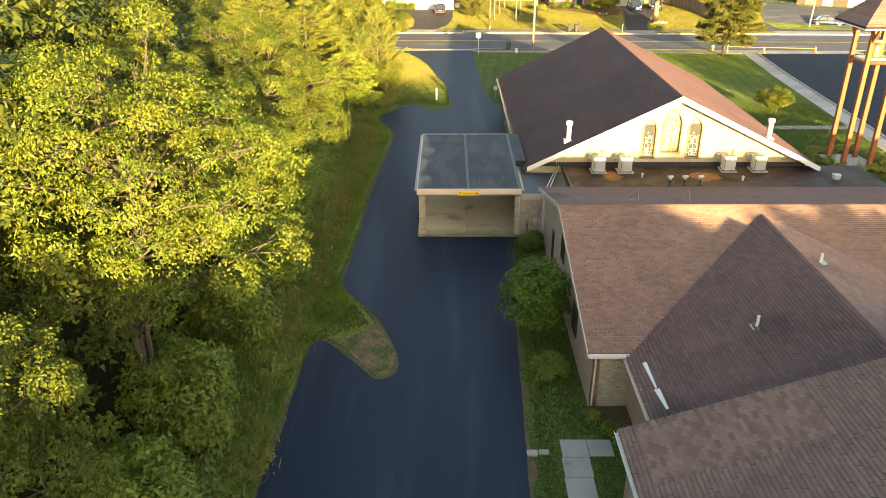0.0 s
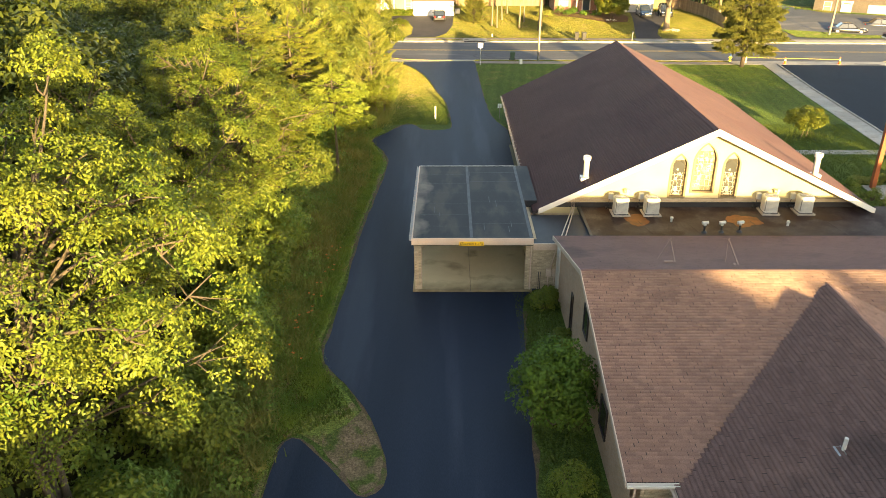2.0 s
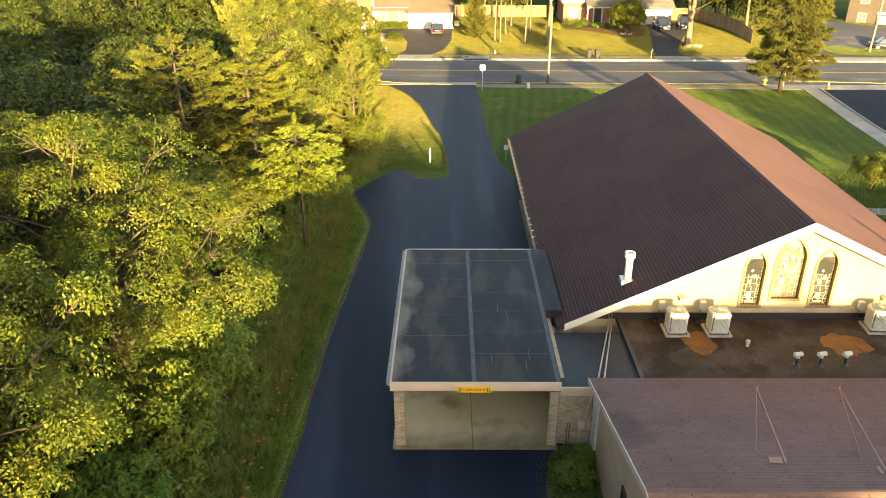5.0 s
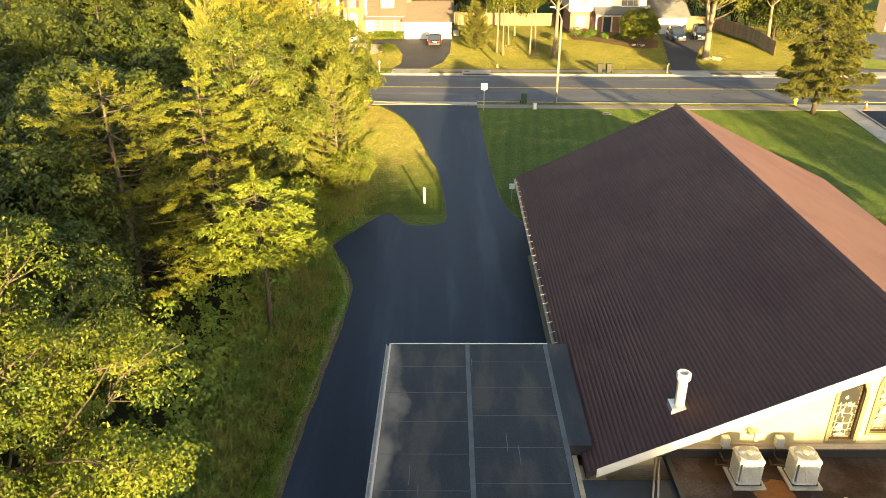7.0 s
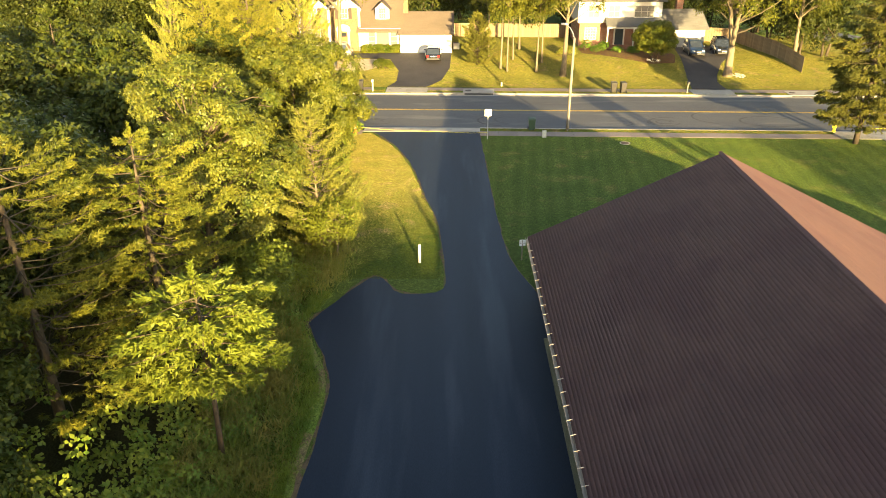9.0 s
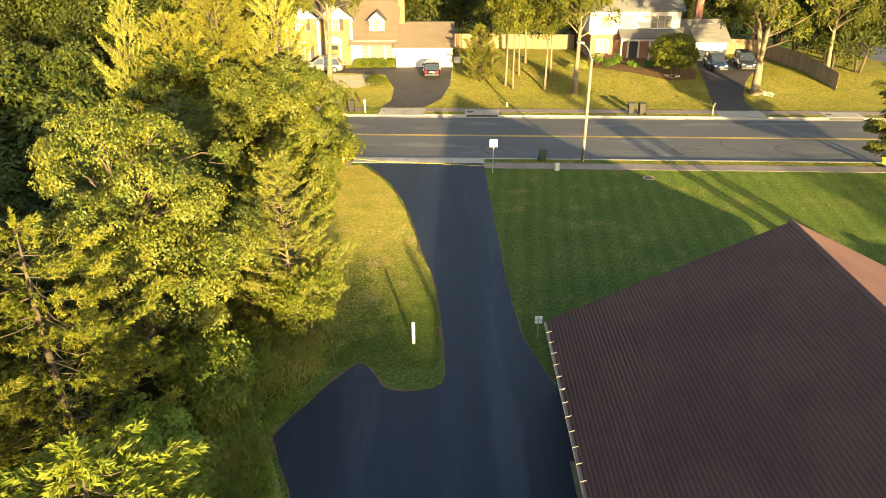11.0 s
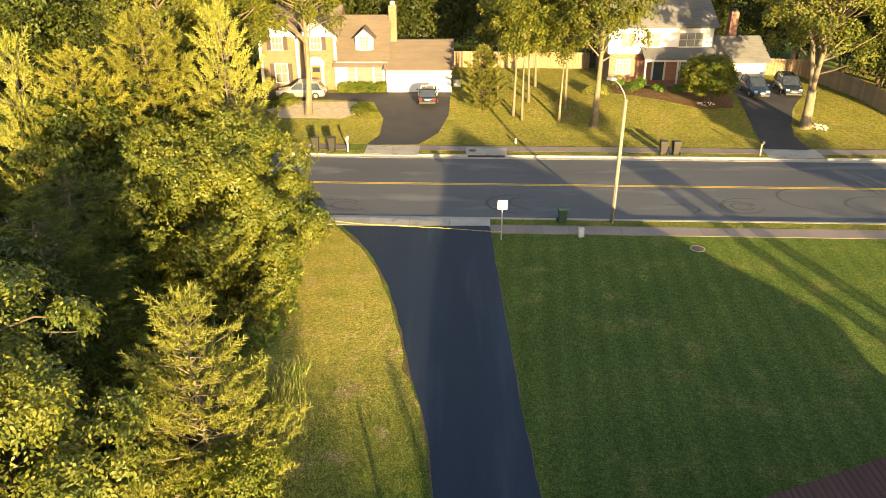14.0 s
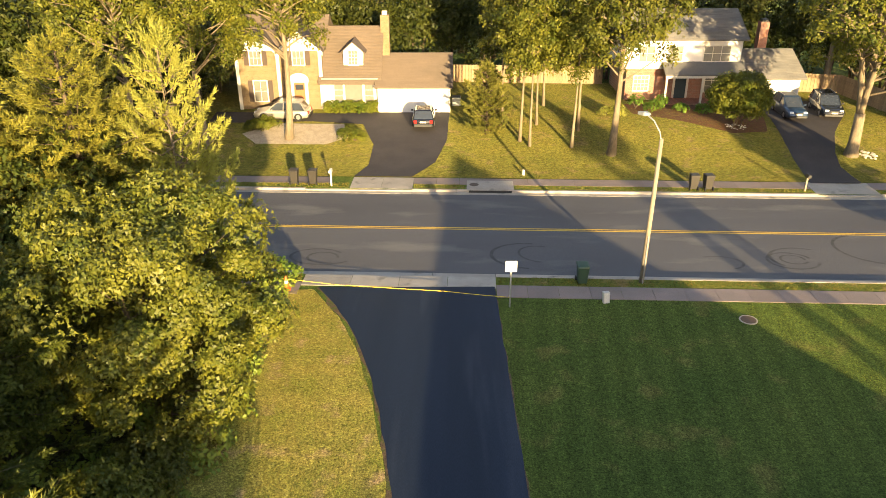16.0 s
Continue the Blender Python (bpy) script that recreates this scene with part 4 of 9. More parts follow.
course_field((rx, Y0, rz_), (0, 1, 0), slope_up(-1, 0, pitch), Y1 - Y0, (rx - RIDGE_X) * tilt, 1.0, 0.145, CHURCHROOF, "shingles", east_slope, 0.013, 2,
             keep=lambda s, t: t > (rx - RIDGE_X - HALF) * tilt * (1 - s / (Y1 - Y0)))
g = Geo().add([(-0.15, 0, -0.045), (0, 0, 0.045), (0.15, 0, -0.045), (-0.15, 0.3, -0.055), (0, 0.3, 0.03), (0.15, 0.3, -0.055)], [(0, 1, 4, 3), (1, 2, 5, 4)])
cap_mesh = mesh_of("ridge_cap", g.v, g.f, CHURCHROOF)
for i in range(84):
    ob = new("ridge_cap", cap_mesh)
    ob.parent, ob.location = west_slope, (RIDGE_X, Y0 + 0.15 + i * 0.3, TOP_Z)
for y, up_ in ((Y0 - 0.03, 0.0), (Y1, -0.13)):
    for sx in (-1, 1):
        g = Geo()
        e = RIDGE_X + sx * (HALF + 0.03)
        g.prism([(e, EAVE_Z + 0.03 + up_), (RIDGE_X, TOP_Z + 0.05 + up_), (RIDGE_X, TOP_Z - 0.3), (e, EAVE_Z - 0.27)], "y", y, y + 0.03)
        part("bargeboard", g, WHITE, church, "white painted bargeboard")
    # soffit under the overhang
g = Geo()
g.roof([(RIDGE_X - HALF, Y0, EAVE_Z - 0.19), (RIDGE_X, Y0, TOP_Z - 0.19), (RIDGE_X, 43.0, TOP_Z - 0.19), (RIDGE_X - HALF, 43.0, EAVE_Z - 0.19)], 0.02)
g.roof([(RIDGE_X, Y0, TOP_Z - 0.19), (RIDGE_X + HALF - 0.05, Y0, EAVE_Z - 0.17), (RIDGE_X + HALF - 0.05, 43.0, EAVE_Z - 0.17), (RIDGE_X, 43.0, TOP_Z - 0.19)], 0.02)
part("soffit", g, WHITE, church)


def gutter(parent, x, y0, y1, z, side=-1, mat=WHITE, label="white metal gutter"):
    """An eaves gutter with straps along y."""
    g = Geo()
    w = 0.12 * side
    for a, b in ((y0, y1),):
        prof = [(x, z), (x, z - 0.11), (x + w * 0.8, z - 0.11), (x + w, z), (x + w * 0.88, z), (x + w * 0.72, z - 0.09), (x + w * 0.1, z - 0.09), (x + w * 0.1, z)]
        g.prism(prof, "y", a, b)
    gut = part("gutter", g, mat, parent, label)
    st = Geo().loft([[(x + w, 0, z), (x + w, 0.03, z), (x - 0.7 * w, 0.025, z + 0.06), (x - 0.7 * w, 0, z + 0.06)], [(x + w, 0, z + 0.012), (x + w, 0.03, z + 0.012), (x - 0.7 * w, 0.025, z + 0.072), (x - 0.7 * w, 0, z + 0.072)]])
    me = mesh_of("gutter_strap", st.v, st.f, TRIM)
    for i in range(int((y1 - y0) / 0.75)):
        ob = new("gutter_strap", me)
        ob.parent, ob.location = gut, (0, y0 + 0.3 + i * 0.75, 0)
    return gut


gutter(church, lx, 48.75, Y1, lz - 0.02, -1, plain("dull_cream_gutter", (0.26, 0.21, 0.165), 0.5), "cream metal gutter with thin straps")
for x in (7.3, 19.5):
    vent = thing("roof_vent", "white cylindrical metal flue on the church roof", "roof vent", "roof flues")
    zb = TOP_Z - abs(x - RIDGE_X) * pitch
    yv = 43.45 if x < 14 else 43.6
    part("flue", Geo().lathe(x, yv, [(0.15, zb - 0.1), (0.15, zb + 1.0), (0.16, zb + 1.02)]), WHITE, vent, "", True)
    part("cap", Geo().lathe(x, yv, [(0.2, zb + 1.0), (0.21, zb + 1.02), (0.21, zb + 1.2), (0.19, zb + 1.22), (0.13, zb + 1.22), (0.13, zb + 1.1)]), WHITE, vent)
    part("base_collar", Geo().box(x - 0.28, yv - 0.25, zb - 0.12, x + 0.24, yv + 0.25, zb + 0.09), GALV, vent)
# cable and floodlight boxes on the gable
for x in (8.6, 10.2, 16.4, 18.2):
    box_ = thing("junction_box", "small grey metal junction box on the gable", "junction box", "junction boxes")
    part("case", Geo().box(x - 0.12, 42.72, 3.1, x + 0.12, 42.928, 3.42, 0.02), ACWHITE, box_)
    part("conduit", Geo().tube([(x - 0.05, 42.8, 3.12), (x - 0.12, 42.75, 2.85), (x - 0.05, 42.55, 2.75), (x + 0.2, 42.4, 2.9)], 0.025, 6), DARK, box_)
for x in (9.4, 17.3):
    lamp = thing("floodlight", "small twin floodlight bracket on the gable", "floodlight", "gable floodlights")
    part("bracket", Geo().box(x - 0.14, 42.7, 3.55, x + 0.14, 42.998, 3.6), TRIM, lamp)
    part("lamp_head", Geo().box(x - 0.05, 42.62, 3.42, x + 0.06, 42.72, 3.68, 0.015), TRIM, lamp)

# ---- flat roof between church and wing ----
flat = thing("flat_roof_link", "low brick link building with a flat membrane roof", "building")
part("roof", Geo().box(7.0, 38.2, 2.3, 25.0, 42.95, 2.6), TARROOF, flat, "stained brown membrane roof")
part("roof", Geo().box(4.05, 38.45, 2.25, 6.998, 42.0, 2.5), MEMBRANE, flat, "grey membrane roof")
part("roof_step", Geo().box(6.9, 38.4, 2.45, 7.04, 43.0, 2.66), MEMBRANE, flat)
part("wall", Geo().box(4.3, 38.85, -0.1, 5.1, 42.9, 2.24), TAN, flat)
part("wall", Geo().box(24.6, 38.5, -0.1, 24.9, 43.0, 2.298), TAN_Y, flat)
backing = part("wall", Geo().box(4.02, 38.52, -0.1, 5.32, 38.84, 2.24), MORTAR, flat, "tan brick wall beside the carport")
brick_panel(backing, (4.02, 38.52, 0.0), (1, 0, 0), 1.3, 2.24, BRICKS, 190)
part("fascia", Geo().box(4.02, 38.38, 2.2, 5.4, 38.46, 2.53), TRIM, flat, "peach painted fascia board")
# rust and water stains under the units
for stain, name, spots, lift in ((RUST, "rust_stain", [(9.61, 41.09, 0.63, 0.87), (15.06, 41.03, 0.86, 0.8)], 0.008), (WET, "wet_stain", [(8.28, 42.32, 0.5, 0.6), (8.7, 41.09, 0.36, 0.52), (10.17, 41.33, 0.52, 0.78), (9.9, 42.53, 0.41, 0.67), (18.0, 41.4, 0.9, 0.45), (19.5, 41.4, 0.8, 0.4)], 0.0045)):
    for i, (x, y, sx, sy) in enumerate(spots):
        out = []
        for k in range(40):
            a = k * math.pi / 20
            r = 0.92 + 0.55 * noise.noise(Vector((math.cos(a) * 0.9 + 5 * i, math.sin(a) * 0.9, 3.0 * lift + i))) + 0.16 * noise.noise(Vector((math.cos(a) * 4, math.sin(a) * 4, i)))
            out.append((x + sx * r * math.cos(a), y + sy * r * math.sin(a)))
        part(name, flat_sheet(out, 2.595, 2.6 + lift + 0.0003 * i), stain, flat, "orange rust puddle" if name == "rust_stain" else "dark damp patch")
for x0, x1 in ((9.6, 10.3), (12.0, 12.6), (15.3, 15.8), (19.2, 19.6)):
    part("roof_seam", Geo().add([(x0, 41.0, 2.6008), (x0 + 0.06, 41.0, 2.612), (x0 + 0.12, 41.0, 2.6008), (x1, 38.25, 2.6008), (x1 + 0.06, 38.25, 2.612), (x1 + 0.12, 38.25, 2.6008)], [(0, 3, 4, 1), (1, 4, 5, 2)]), TARROOF, flat)


ACGREY = plain("grey_metal", (0.2, 0.2, 0.18), 0.5)


def ac_unit(x, y):
    ac = thing("air_conditioner", "white ribbed air conditioner unit on a flat roof", "air conditioner", "roof air conditioners", at=pose(x, y, 2.6, 0, 0, random.Random(x).uniform(-4, 4)))
    part("pad", Geo().box(-0.46, -0.46, 0, 0.46, 0.46, 0.07), CONCRETE, ac)
    part("feet", Geo().box(-0.36, -0.36, 0.07, 0.36, 0.36, 0.12), DARK, ac)
    part("coil", Geo().box(-0.31, -0.31, 0.12, 0.31, 0.31, 0.86, 0.08), ACGREY, ac)
    g = Geo()
    for s in range(4):
        r = Matrix.Rotation(s * math.pi / 2, 4, "Z")
        for i in range(12):
            a = -0.264 + i * 0.048
            vs = [r @ Vector(p) for p in [(a - 0.017, -0.35, 0.16), (a + 0.017, -0.35, 0.16), (a + 0.017, -0.312, 0.16), (a - 0.017, -0.312, 0.16), (a - 0.017, -0.35, 0.84), (a + 0.017, -0.35, 0.84), (a + 0.017, -0.312, 0.84), (a - 0.017, -0.312, 0.84)]]
            g.add(vs, [(3, 2, 1, 0), (4, 5, 6, 7), (0, 1, 5, 4), (1, 2, 6, 5), (2, 3, 7, 6), (3, 0, 4, 7)])
    part("louvre", g, ACWHITE, ac, "ribbed white side louvres")
    part("base_rim", Geo().box(-0.36, -0.36, 0.1, 0.36, 0.36, 0.17, 0.06), ACWHITE, ac)
    part("top", Geo().box(-0.36, -0.36, 0.84, 0.36, 0.36, 0.95, 0.07), ACWHITE, ac)
    part("fan_guard", Geo().lathe(0, 0, [(0.32, 0.95), (0.32, 0.965), (0.29, 0.97), (0.12, 0.985), (0.1, 0.975), (0.02, 0.985)], 20), ACGREY, ac)
    g = Geo()
    for k in range(28):
        a = k * math.pi / 14
        g.tube([(0.1 * math.cos(a), 0.1 * math.sin(a), 0.99), (0.31 * math.cos(a), 0.31 * math.sin(a), 0.975)], 0.005, 4)
    part("fan_grille", g, GALV, ac)
    part("fan_hub", Geo().lathe(0, 0, [(0.1, 0.978), (0.09, 1.0), (0.02, 1.005)], 14), GALV, ac)
    part("hose", Geo().tube([(-0.38, 0.2, 0.3), (-0.55, 0.3, 0.25), (-0.65, 0.45, 0.1), (-0.6, 0.7, 0.12)], 0.03, 6), DARK, ac)
    return ac


for x, y in ((8.95, 41.95), (10.55, 41.95), (16.75, 42.15), (18.55, 42.15)):
    ac_unit(x, y)
for x, y, h in ((12.6, 39.6, 0.45), (13.45, 39.62, 0.45), (14.35, 39.65, 0.45)):
    v = thing("vent_pipe", "short vent pipe with a white tee-shaped cap", "vent pipe", "flat roof vent pipes")
    part("pipe", Geo().lathe(x, y, [(0.05, 2.6), (0.05, 2.6 + h)], 10), DARK, v)
    part("cap", Geo().tube([(x - 0.15, y - 0.03, 2.66 + h), (x + 0.15, y + 0.03, 2.66 + h)], 0.085, 12), ACWHITE, v, "white tee-shaped cap")
    part("neck", Geo().lathe(x, y, [(0.06, 2.5 + h), (0.075, 2.52 + h), (0.075, 2.6 + h)], 10), ACWHITE, v)
    part("collar", Geo().lathe(x, y, [(0.16, 2.6), (0.1, 2.68), (0.06, 2.7)], 12), DARK, v)
for x, y in ((11.35, 40.9), (17.05, 40.4)):
    v = thing("roof_stub", "small white capped stub on the flat roof", "vent", "roof stubs")
    part("stub", Geo().lathe(x, y, [(0.06, 2.6), (0.06, 2.76), (0.09, 2.77), (0.08, 2.86), (0.02, 2.89)], 10), ACWHITE, v)
v = thing("roof_hatch", "small white box on the flat roof", "roof hatch")
part("box", Geo().box(22.4, 40.5, 2.6, 22.75, 40.85, 2.82, 0.02), ACWHITE, v)
part("lid", Geo().box(22.37, 40.47, 2.822, 22.78, 40.88, 2.86, 0.01), ACWHITE, v)
# conduits running over the roof edge and down to meter boxes
cond = thing("conduit_run", "two pale conduits from the gable down to meter boxes", "conduit")
for d in (0.0, 0.22):
    part("pipe", Geo().tube([(6.55 + d * 0.5, 42.85, 3.2), (6.55 + d * 0.5, 42.6, 2.62), (5.3 + d, 38.36, 2.62), (5.2 + d, 38.3, 2.4), (4.95 + d, 38.42, 1.1)], 0.03, 8), TRIM, cond, "", True)
for x in (4.78, 5.08):
    part("meter_box", Geo().box(x, 38.32, 0.8, x + 0.24, 38.505, 1.15, 0.015), TRIM, cond, "peach painted meter box")
    part("pipe", Geo().tube([(x + 0.1, 38.42, 0.8), (x + 0.08, 38.42, 0.0)], 0.025, 8), TRIM, cond)
for x in (4.42, 4.5):
    part("pipe", Geo().tube([(x, 38.45, 1.0), (x, 38.45, 0.0)], 0.015, 6), DARK, cond)

# ---- carport over the drive ----
port = thing("carport", "flat-roofed brick carport spanning the driveway", "carport")
PX0, PX1, PY0, PY1, PZ = -1.72, 4.05, 38.1, 48.55, 2.93
part("roof", Geo().box(PX1 + 0.001, 43.0, 2.55, PX1 + 0.68, PY1, PZ - 0.003), PORTROOF, port)
part("roof", Geo().box(PX0 + 0.02, PY0 + 0.06, 2.55, PX1, PY1, PZ), PORTROOF, port, "weathered grey membrane roof")
part("fascia", Geo().box(PX0 - 0.02, PY0, 2.62, PX1, PY0 + 0.058, PZ + 0.02), TRIM, port, "peach painted fascia board")
part("fascia", Geo().box(PX0 - 0.04, PY0 - 0.02, 2.62, PX0 + 0.018, PY1 + 0.02, PZ + 0.015), TRIM, port)
part("fascia", Geo().box(PX0 + 0.02, PY1 + 0.002, 2.62, PX1, PY1 + 0.05, PZ + 0.015), WHITE, port)
gutter(port, PX0 - 0.045, PY0, PY1, PZ + 0.01, -1, plain("weathered_white_metal", (0.3, 0.29, 0.27), 0.5))
g = Geo()
for x in (1.1, 3.95):
    g.box(x - 0.03, PY0 + 0.08, PZ + 0.001, x + 0.03, PY1 - 0.02, PZ + 0.007)
    g.box(x - 0.075, PY0 + 0.08, PZ + 0.0005, x + 0.075, PY1 - 0.02, PZ + 0.004)
part("seam", g, SEAM, port, "grey sealed roof seam")
g = Geo()
rnd = random.Random(9)
for i in range(1, 7):
    y = PY0 + i * 1.5
    part("lap", Geo().box(PX0 + 0.1, y - 0.01, PZ + 0.0005, 1.0, y + 0.01, PZ + 0.003), SEAM, port)
    part("lap", Geo().box(1.2, y + 0.3 - 0.01, PZ + 0.0005, 3.85, y + 0.31, PZ + 0.003), SEAM, port)
for i in range(9):
    x, y = rnd.uniform(-1.2, 3.6), rnd.uniform(38.8, 47.5)
    part("lap", Geo().box(x - 0.012, y, PZ + 0.0007, x + 0.012, y + rnd.uniform(0.4, 1.0), PZ + 0.0035), SEAM, port)
for x, y in ((-1.66, 38.3), (3.72, 38.3), (-1.66, 47.9), (3.72, 47.9), (-1.66, 43.1)):
    back = part("column", Geo().box(x + 0.012, y + 0.012, 0.0, x + 0.36, y + 0.36, 2.56), MORTAR, port, "square tan brick column")
    if y < 39:
        brick_panel(back, (x + 0.012, y + 0.012, 0.12), (1, 0, 0), 0.348, 2.43, BRICKS, 60)
        brick_panel(back, (x + 0.012, y + 0.36, 0.12), (0, -1, 0), 0.348, 2.43, BRICKS, 60, (-1, 0, 0))
    else:
        back.data.materials[0] = TAN
part("slab", Geo().box(PX0 - 0.03, 38.15, -0.05, 1.09, PY1 - 0.1, 0.12, 0.02), SLAB, port, "stained concrete floor slab")
part("slab", Geo().box(1.105, 38.15, -0.05, 4.1, PY1 - 0.1, 0.12, 0.02), SLAB, port, "stained concrete floor slab")
part("inner_wall", Geo().box(4.12, 39.0, 0.0, 4.29, 48.5, 2.54), TAN_Y, port)
part("pipe", Geo().tube([(3.98, 38.3, 2.45), (3.98, 38.28, 0.1)], 0.03, 8), TRIM, port)
sign = thing("clearance_sign", "yellow metal clearance sign hung from the carport edge", "sign")
part("plate", Geo().box(0.52, 38.06, 2.58, 1.68, 38.085, 2.8), SIGNYELLOW, sign)


def text_mesh(name, words, size, mat, parent, m):
    cu = bpy.data.curves.new(name, "FONT")
    cu.body, cu.size, cu.extrude, cu.align_x, cu.align_y = words, size, 0.002, "CENTER", "CENTER"
    tmp = bpy.data.objects.new(name, cu)
    scene.collection.objects.link(tmp)
    me = bpy.data.meshes.new_from_object(tmp.evaluated_get(bpy.context.evaluated_depsgraph_get()))
    bpy.data.objects.remove(tmp)
    me.materials.clear()
    me.materials.append(mat)
    ob = new(name, me)
    ob.parent, ob.matrix_basis = parent, m
    return ob


text_mesh("lettering", "Clearance 8'-0\"", 0.135, BLACK, sign, pose(1.1, 38.056, 2.69, 90, 0, 0))
g = Geo()
for x in (0.56, 0.62, 1.55, 1.61):
    d = 0.03 if x < 1 else -0.03
    g.prism([(x, 2.61), (x + 0.025, 2.61), (x + 0.025 + d, 2.77), (x + d, 2.77)], "y", 38.054, 38.059)
part("stripe", g, BLACK, sign)

# ---- low wings ----
wing = thing("parish_wing", "low brick wing with brown shingle gable roofs", "building")
R1Y, R1Z, S1Y, S1Z, N1Y, N1Z, W1X, E1X = 31.1, 4.85, 22.2, 2.75, 38.35, 2.98, 5.0, 38.0
s1 = part("roof", Geo().roof([(W1X, S1Y, S1Z), (E1X, S1Y, S1Z), (E1X, R1Y, R1Z), (W1X, R1Y, R1Z)], 0.12), UNDER, wing, "sunlit brown shingle roof slope")
n1 = part("roof", Geo().roof([(W1X, R1Y, R1Z), (E1X, R1Y, R1Z), (E1X, N1Y, N1Z), (W1X, N1Y, N1Z)], 0.12), UNDER, wing, "brown shingle roof slope with its shade in the colour")
l1 = math.hypot(R1Y - S1Y, R1Z - S1Z)
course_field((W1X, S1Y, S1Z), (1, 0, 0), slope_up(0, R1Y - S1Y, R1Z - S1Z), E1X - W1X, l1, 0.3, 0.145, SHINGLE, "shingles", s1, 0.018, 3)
course_field((E1X, N1Y, N1Z), (-1, 0, 0), slope_up(0, R1Y - N1Y, R1Z - N1Z), E1X - W1X, math.hypot(R1Y - N1Y, R1Z - N1Z), 0.3, 0.145, NORTHSHINGLE, "shingles", n1, 0.004, 4)
R2X, R2Z, W2X, W2Z, E2X, N2Y, S2Y = 13.95, 4.7, 6.33, 2.68, 21.57, 30.3, 4.0
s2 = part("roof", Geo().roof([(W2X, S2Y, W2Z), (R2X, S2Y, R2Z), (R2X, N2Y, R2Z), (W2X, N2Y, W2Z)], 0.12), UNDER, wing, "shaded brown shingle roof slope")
e2 = part("roof", Geo().roof([(R2X, S2Y, R2Z), (E2X, S2Y, W2Z), (E2X, N2Y, W2Z), (R2X, N2Y, R2Z)], 0.12), UNDER, wing, "sunlit brown shingle roof slope")
l2 = math.hypot(R2X - W2X, R2Z - W2Z)
# west slope: shade put into darker shingles than the east slope has
course_field((W2X, 30.2, W2Z), (0, -1, 0), slope_up(R2X - W2X, 0, R2Z - W2Z), 14.5, l2, 0.3, 0.145, DARKSHADESHINGLE, "shingles", s2, 0.04, 5)
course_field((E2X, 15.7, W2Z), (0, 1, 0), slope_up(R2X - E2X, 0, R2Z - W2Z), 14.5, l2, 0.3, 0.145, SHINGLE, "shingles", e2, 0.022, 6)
W3X, W3Z, R3X, N3Y, S3Y = 5.2, 2.72, 15.5, 18.05, -20.0
R3Z = W3Z + 0.355 * (R3X - W3X)
s3 = part("roof", Geo().roof([(W3X, S3Y, W3Z), (R3X, S3Y, R3Z), (R3X, N3Y, R3Z), (W3X, N3Y, W3Z)], 0.14), UNDER, wing, "shaded brown shingle roof slope")
part("roof", Geo().roof([(R3X, S3Y, R3Z), (2 * R3X - W3X, S3Y, W3Z), (2 * R3X - W3X, N3Y, W3Z), (R3X, N3Y, R3Z)], 0.14), SHINGLE, wing, "brown shingle roof slope")
l3 = math.hypot(R3X - W3X, R3Z - W3Z)
UP3 = slope_up(R3X - W3X, 0, R3Z - W3Z)
course_field((W3X, N3Y, W3Z), (0, -1, 0), UP3, N3Y - S3Y, l3, 0.3, 0.145, SHINGLE, "shingles", s3, 0.044, 7, keep=lambda s, t: ~((s > 0.1) & (s < 2.5) & (t > 0.5) & (t < 5.45)))
ridges = Geo()
for pts in ([(W1X, R1Y, R1Z), (R2X + 12, R1Y, R1Z)], [(R2X, N2Y, R2Z), (R2X, S2Y, R2Z)]):
    ridges.tube([(x, y, z - 0.03) for x, y, z in pts], 0.075, 6)
part("ridge_cap", ridges, DARKSHADESHINGLE, wing)
# rakes, gutters and walls
part("bargeboard", Geo().prism([(S1Y, S1Z + 0.01), (R1Y, R1Z + 0.01), (N1Y, N1Z + 0.01), (N1Y, N1Z - 0.2), (R1Y, R1Z - 0.2), (S1Y, S1Z - 0.2)], "x", W1X - 0.03, W1X - 0.002), TRIM, wing)
part("west_wall", Geo().prism([(22.75, -0.1), (38.45, -0.1), (38.45, 2.8), (R1Y, 4.66), (22.75, 2.72)], "x", 5.3, 5.6), TANWARM, wing, "tan brick gable wall")
for y, wide, z0, z1 in ((26.1, 0.95, 1.0, 2.1), (30.3, 0.75, 2.3, 3.4), (33.6, 0.3, 0.4, 2.3)):
    w_ = part("window", Geo().box(5.27, y, z0, 5.3, y + wide, z1), GLASS, wing)
    g = Geo()
    for a, b, c, d in ((y - 0.06, z0 - 0.06, y, z1 + 0.06), (y + wide, z0 - 0.06, y + wide + 0.06, z1 + 0.06), (y, z0 - 0.06, y + wide, z0), (y, z1, y + wide, z1 + 0.06)):
        g.box(5.24, a, b, 5.299, c, d)
    part("window_frame", g, SHUTTER, w_)
part("trim_post", Geo().box(5.22, 37.6, 0, 5.298, 38.3, 2.6), WHITE, wing)
back = part("south_wall", Geo().box(5.312, 22.762, -0.1, 7.4, 23.0, 2.62), MORTAR, wing, "tan brick wall by the side door")
brick_panel(back, (5.312, 22.762, 0.0), (1, 0, 0), 1.75, 2.6, BRICKS, 300)
part("west_wall", Geo().box(6.75, 18.0, -0.1, 6.95, 22.76, 2.4), TANWARM, wing)
part("west_wall", Geo().box(5.6, -20, -0.1, 5.9, 17.7, 2.66), TANWARM, wing)
part("north_gable", Geo().prism([(5.6, -0.1), (25.4, -0.1), (25.4, 2.7), (R3X, R3Z - 0.2), (5.6, 2.75)], "y", 17.6, 17.9), TAN, wing)
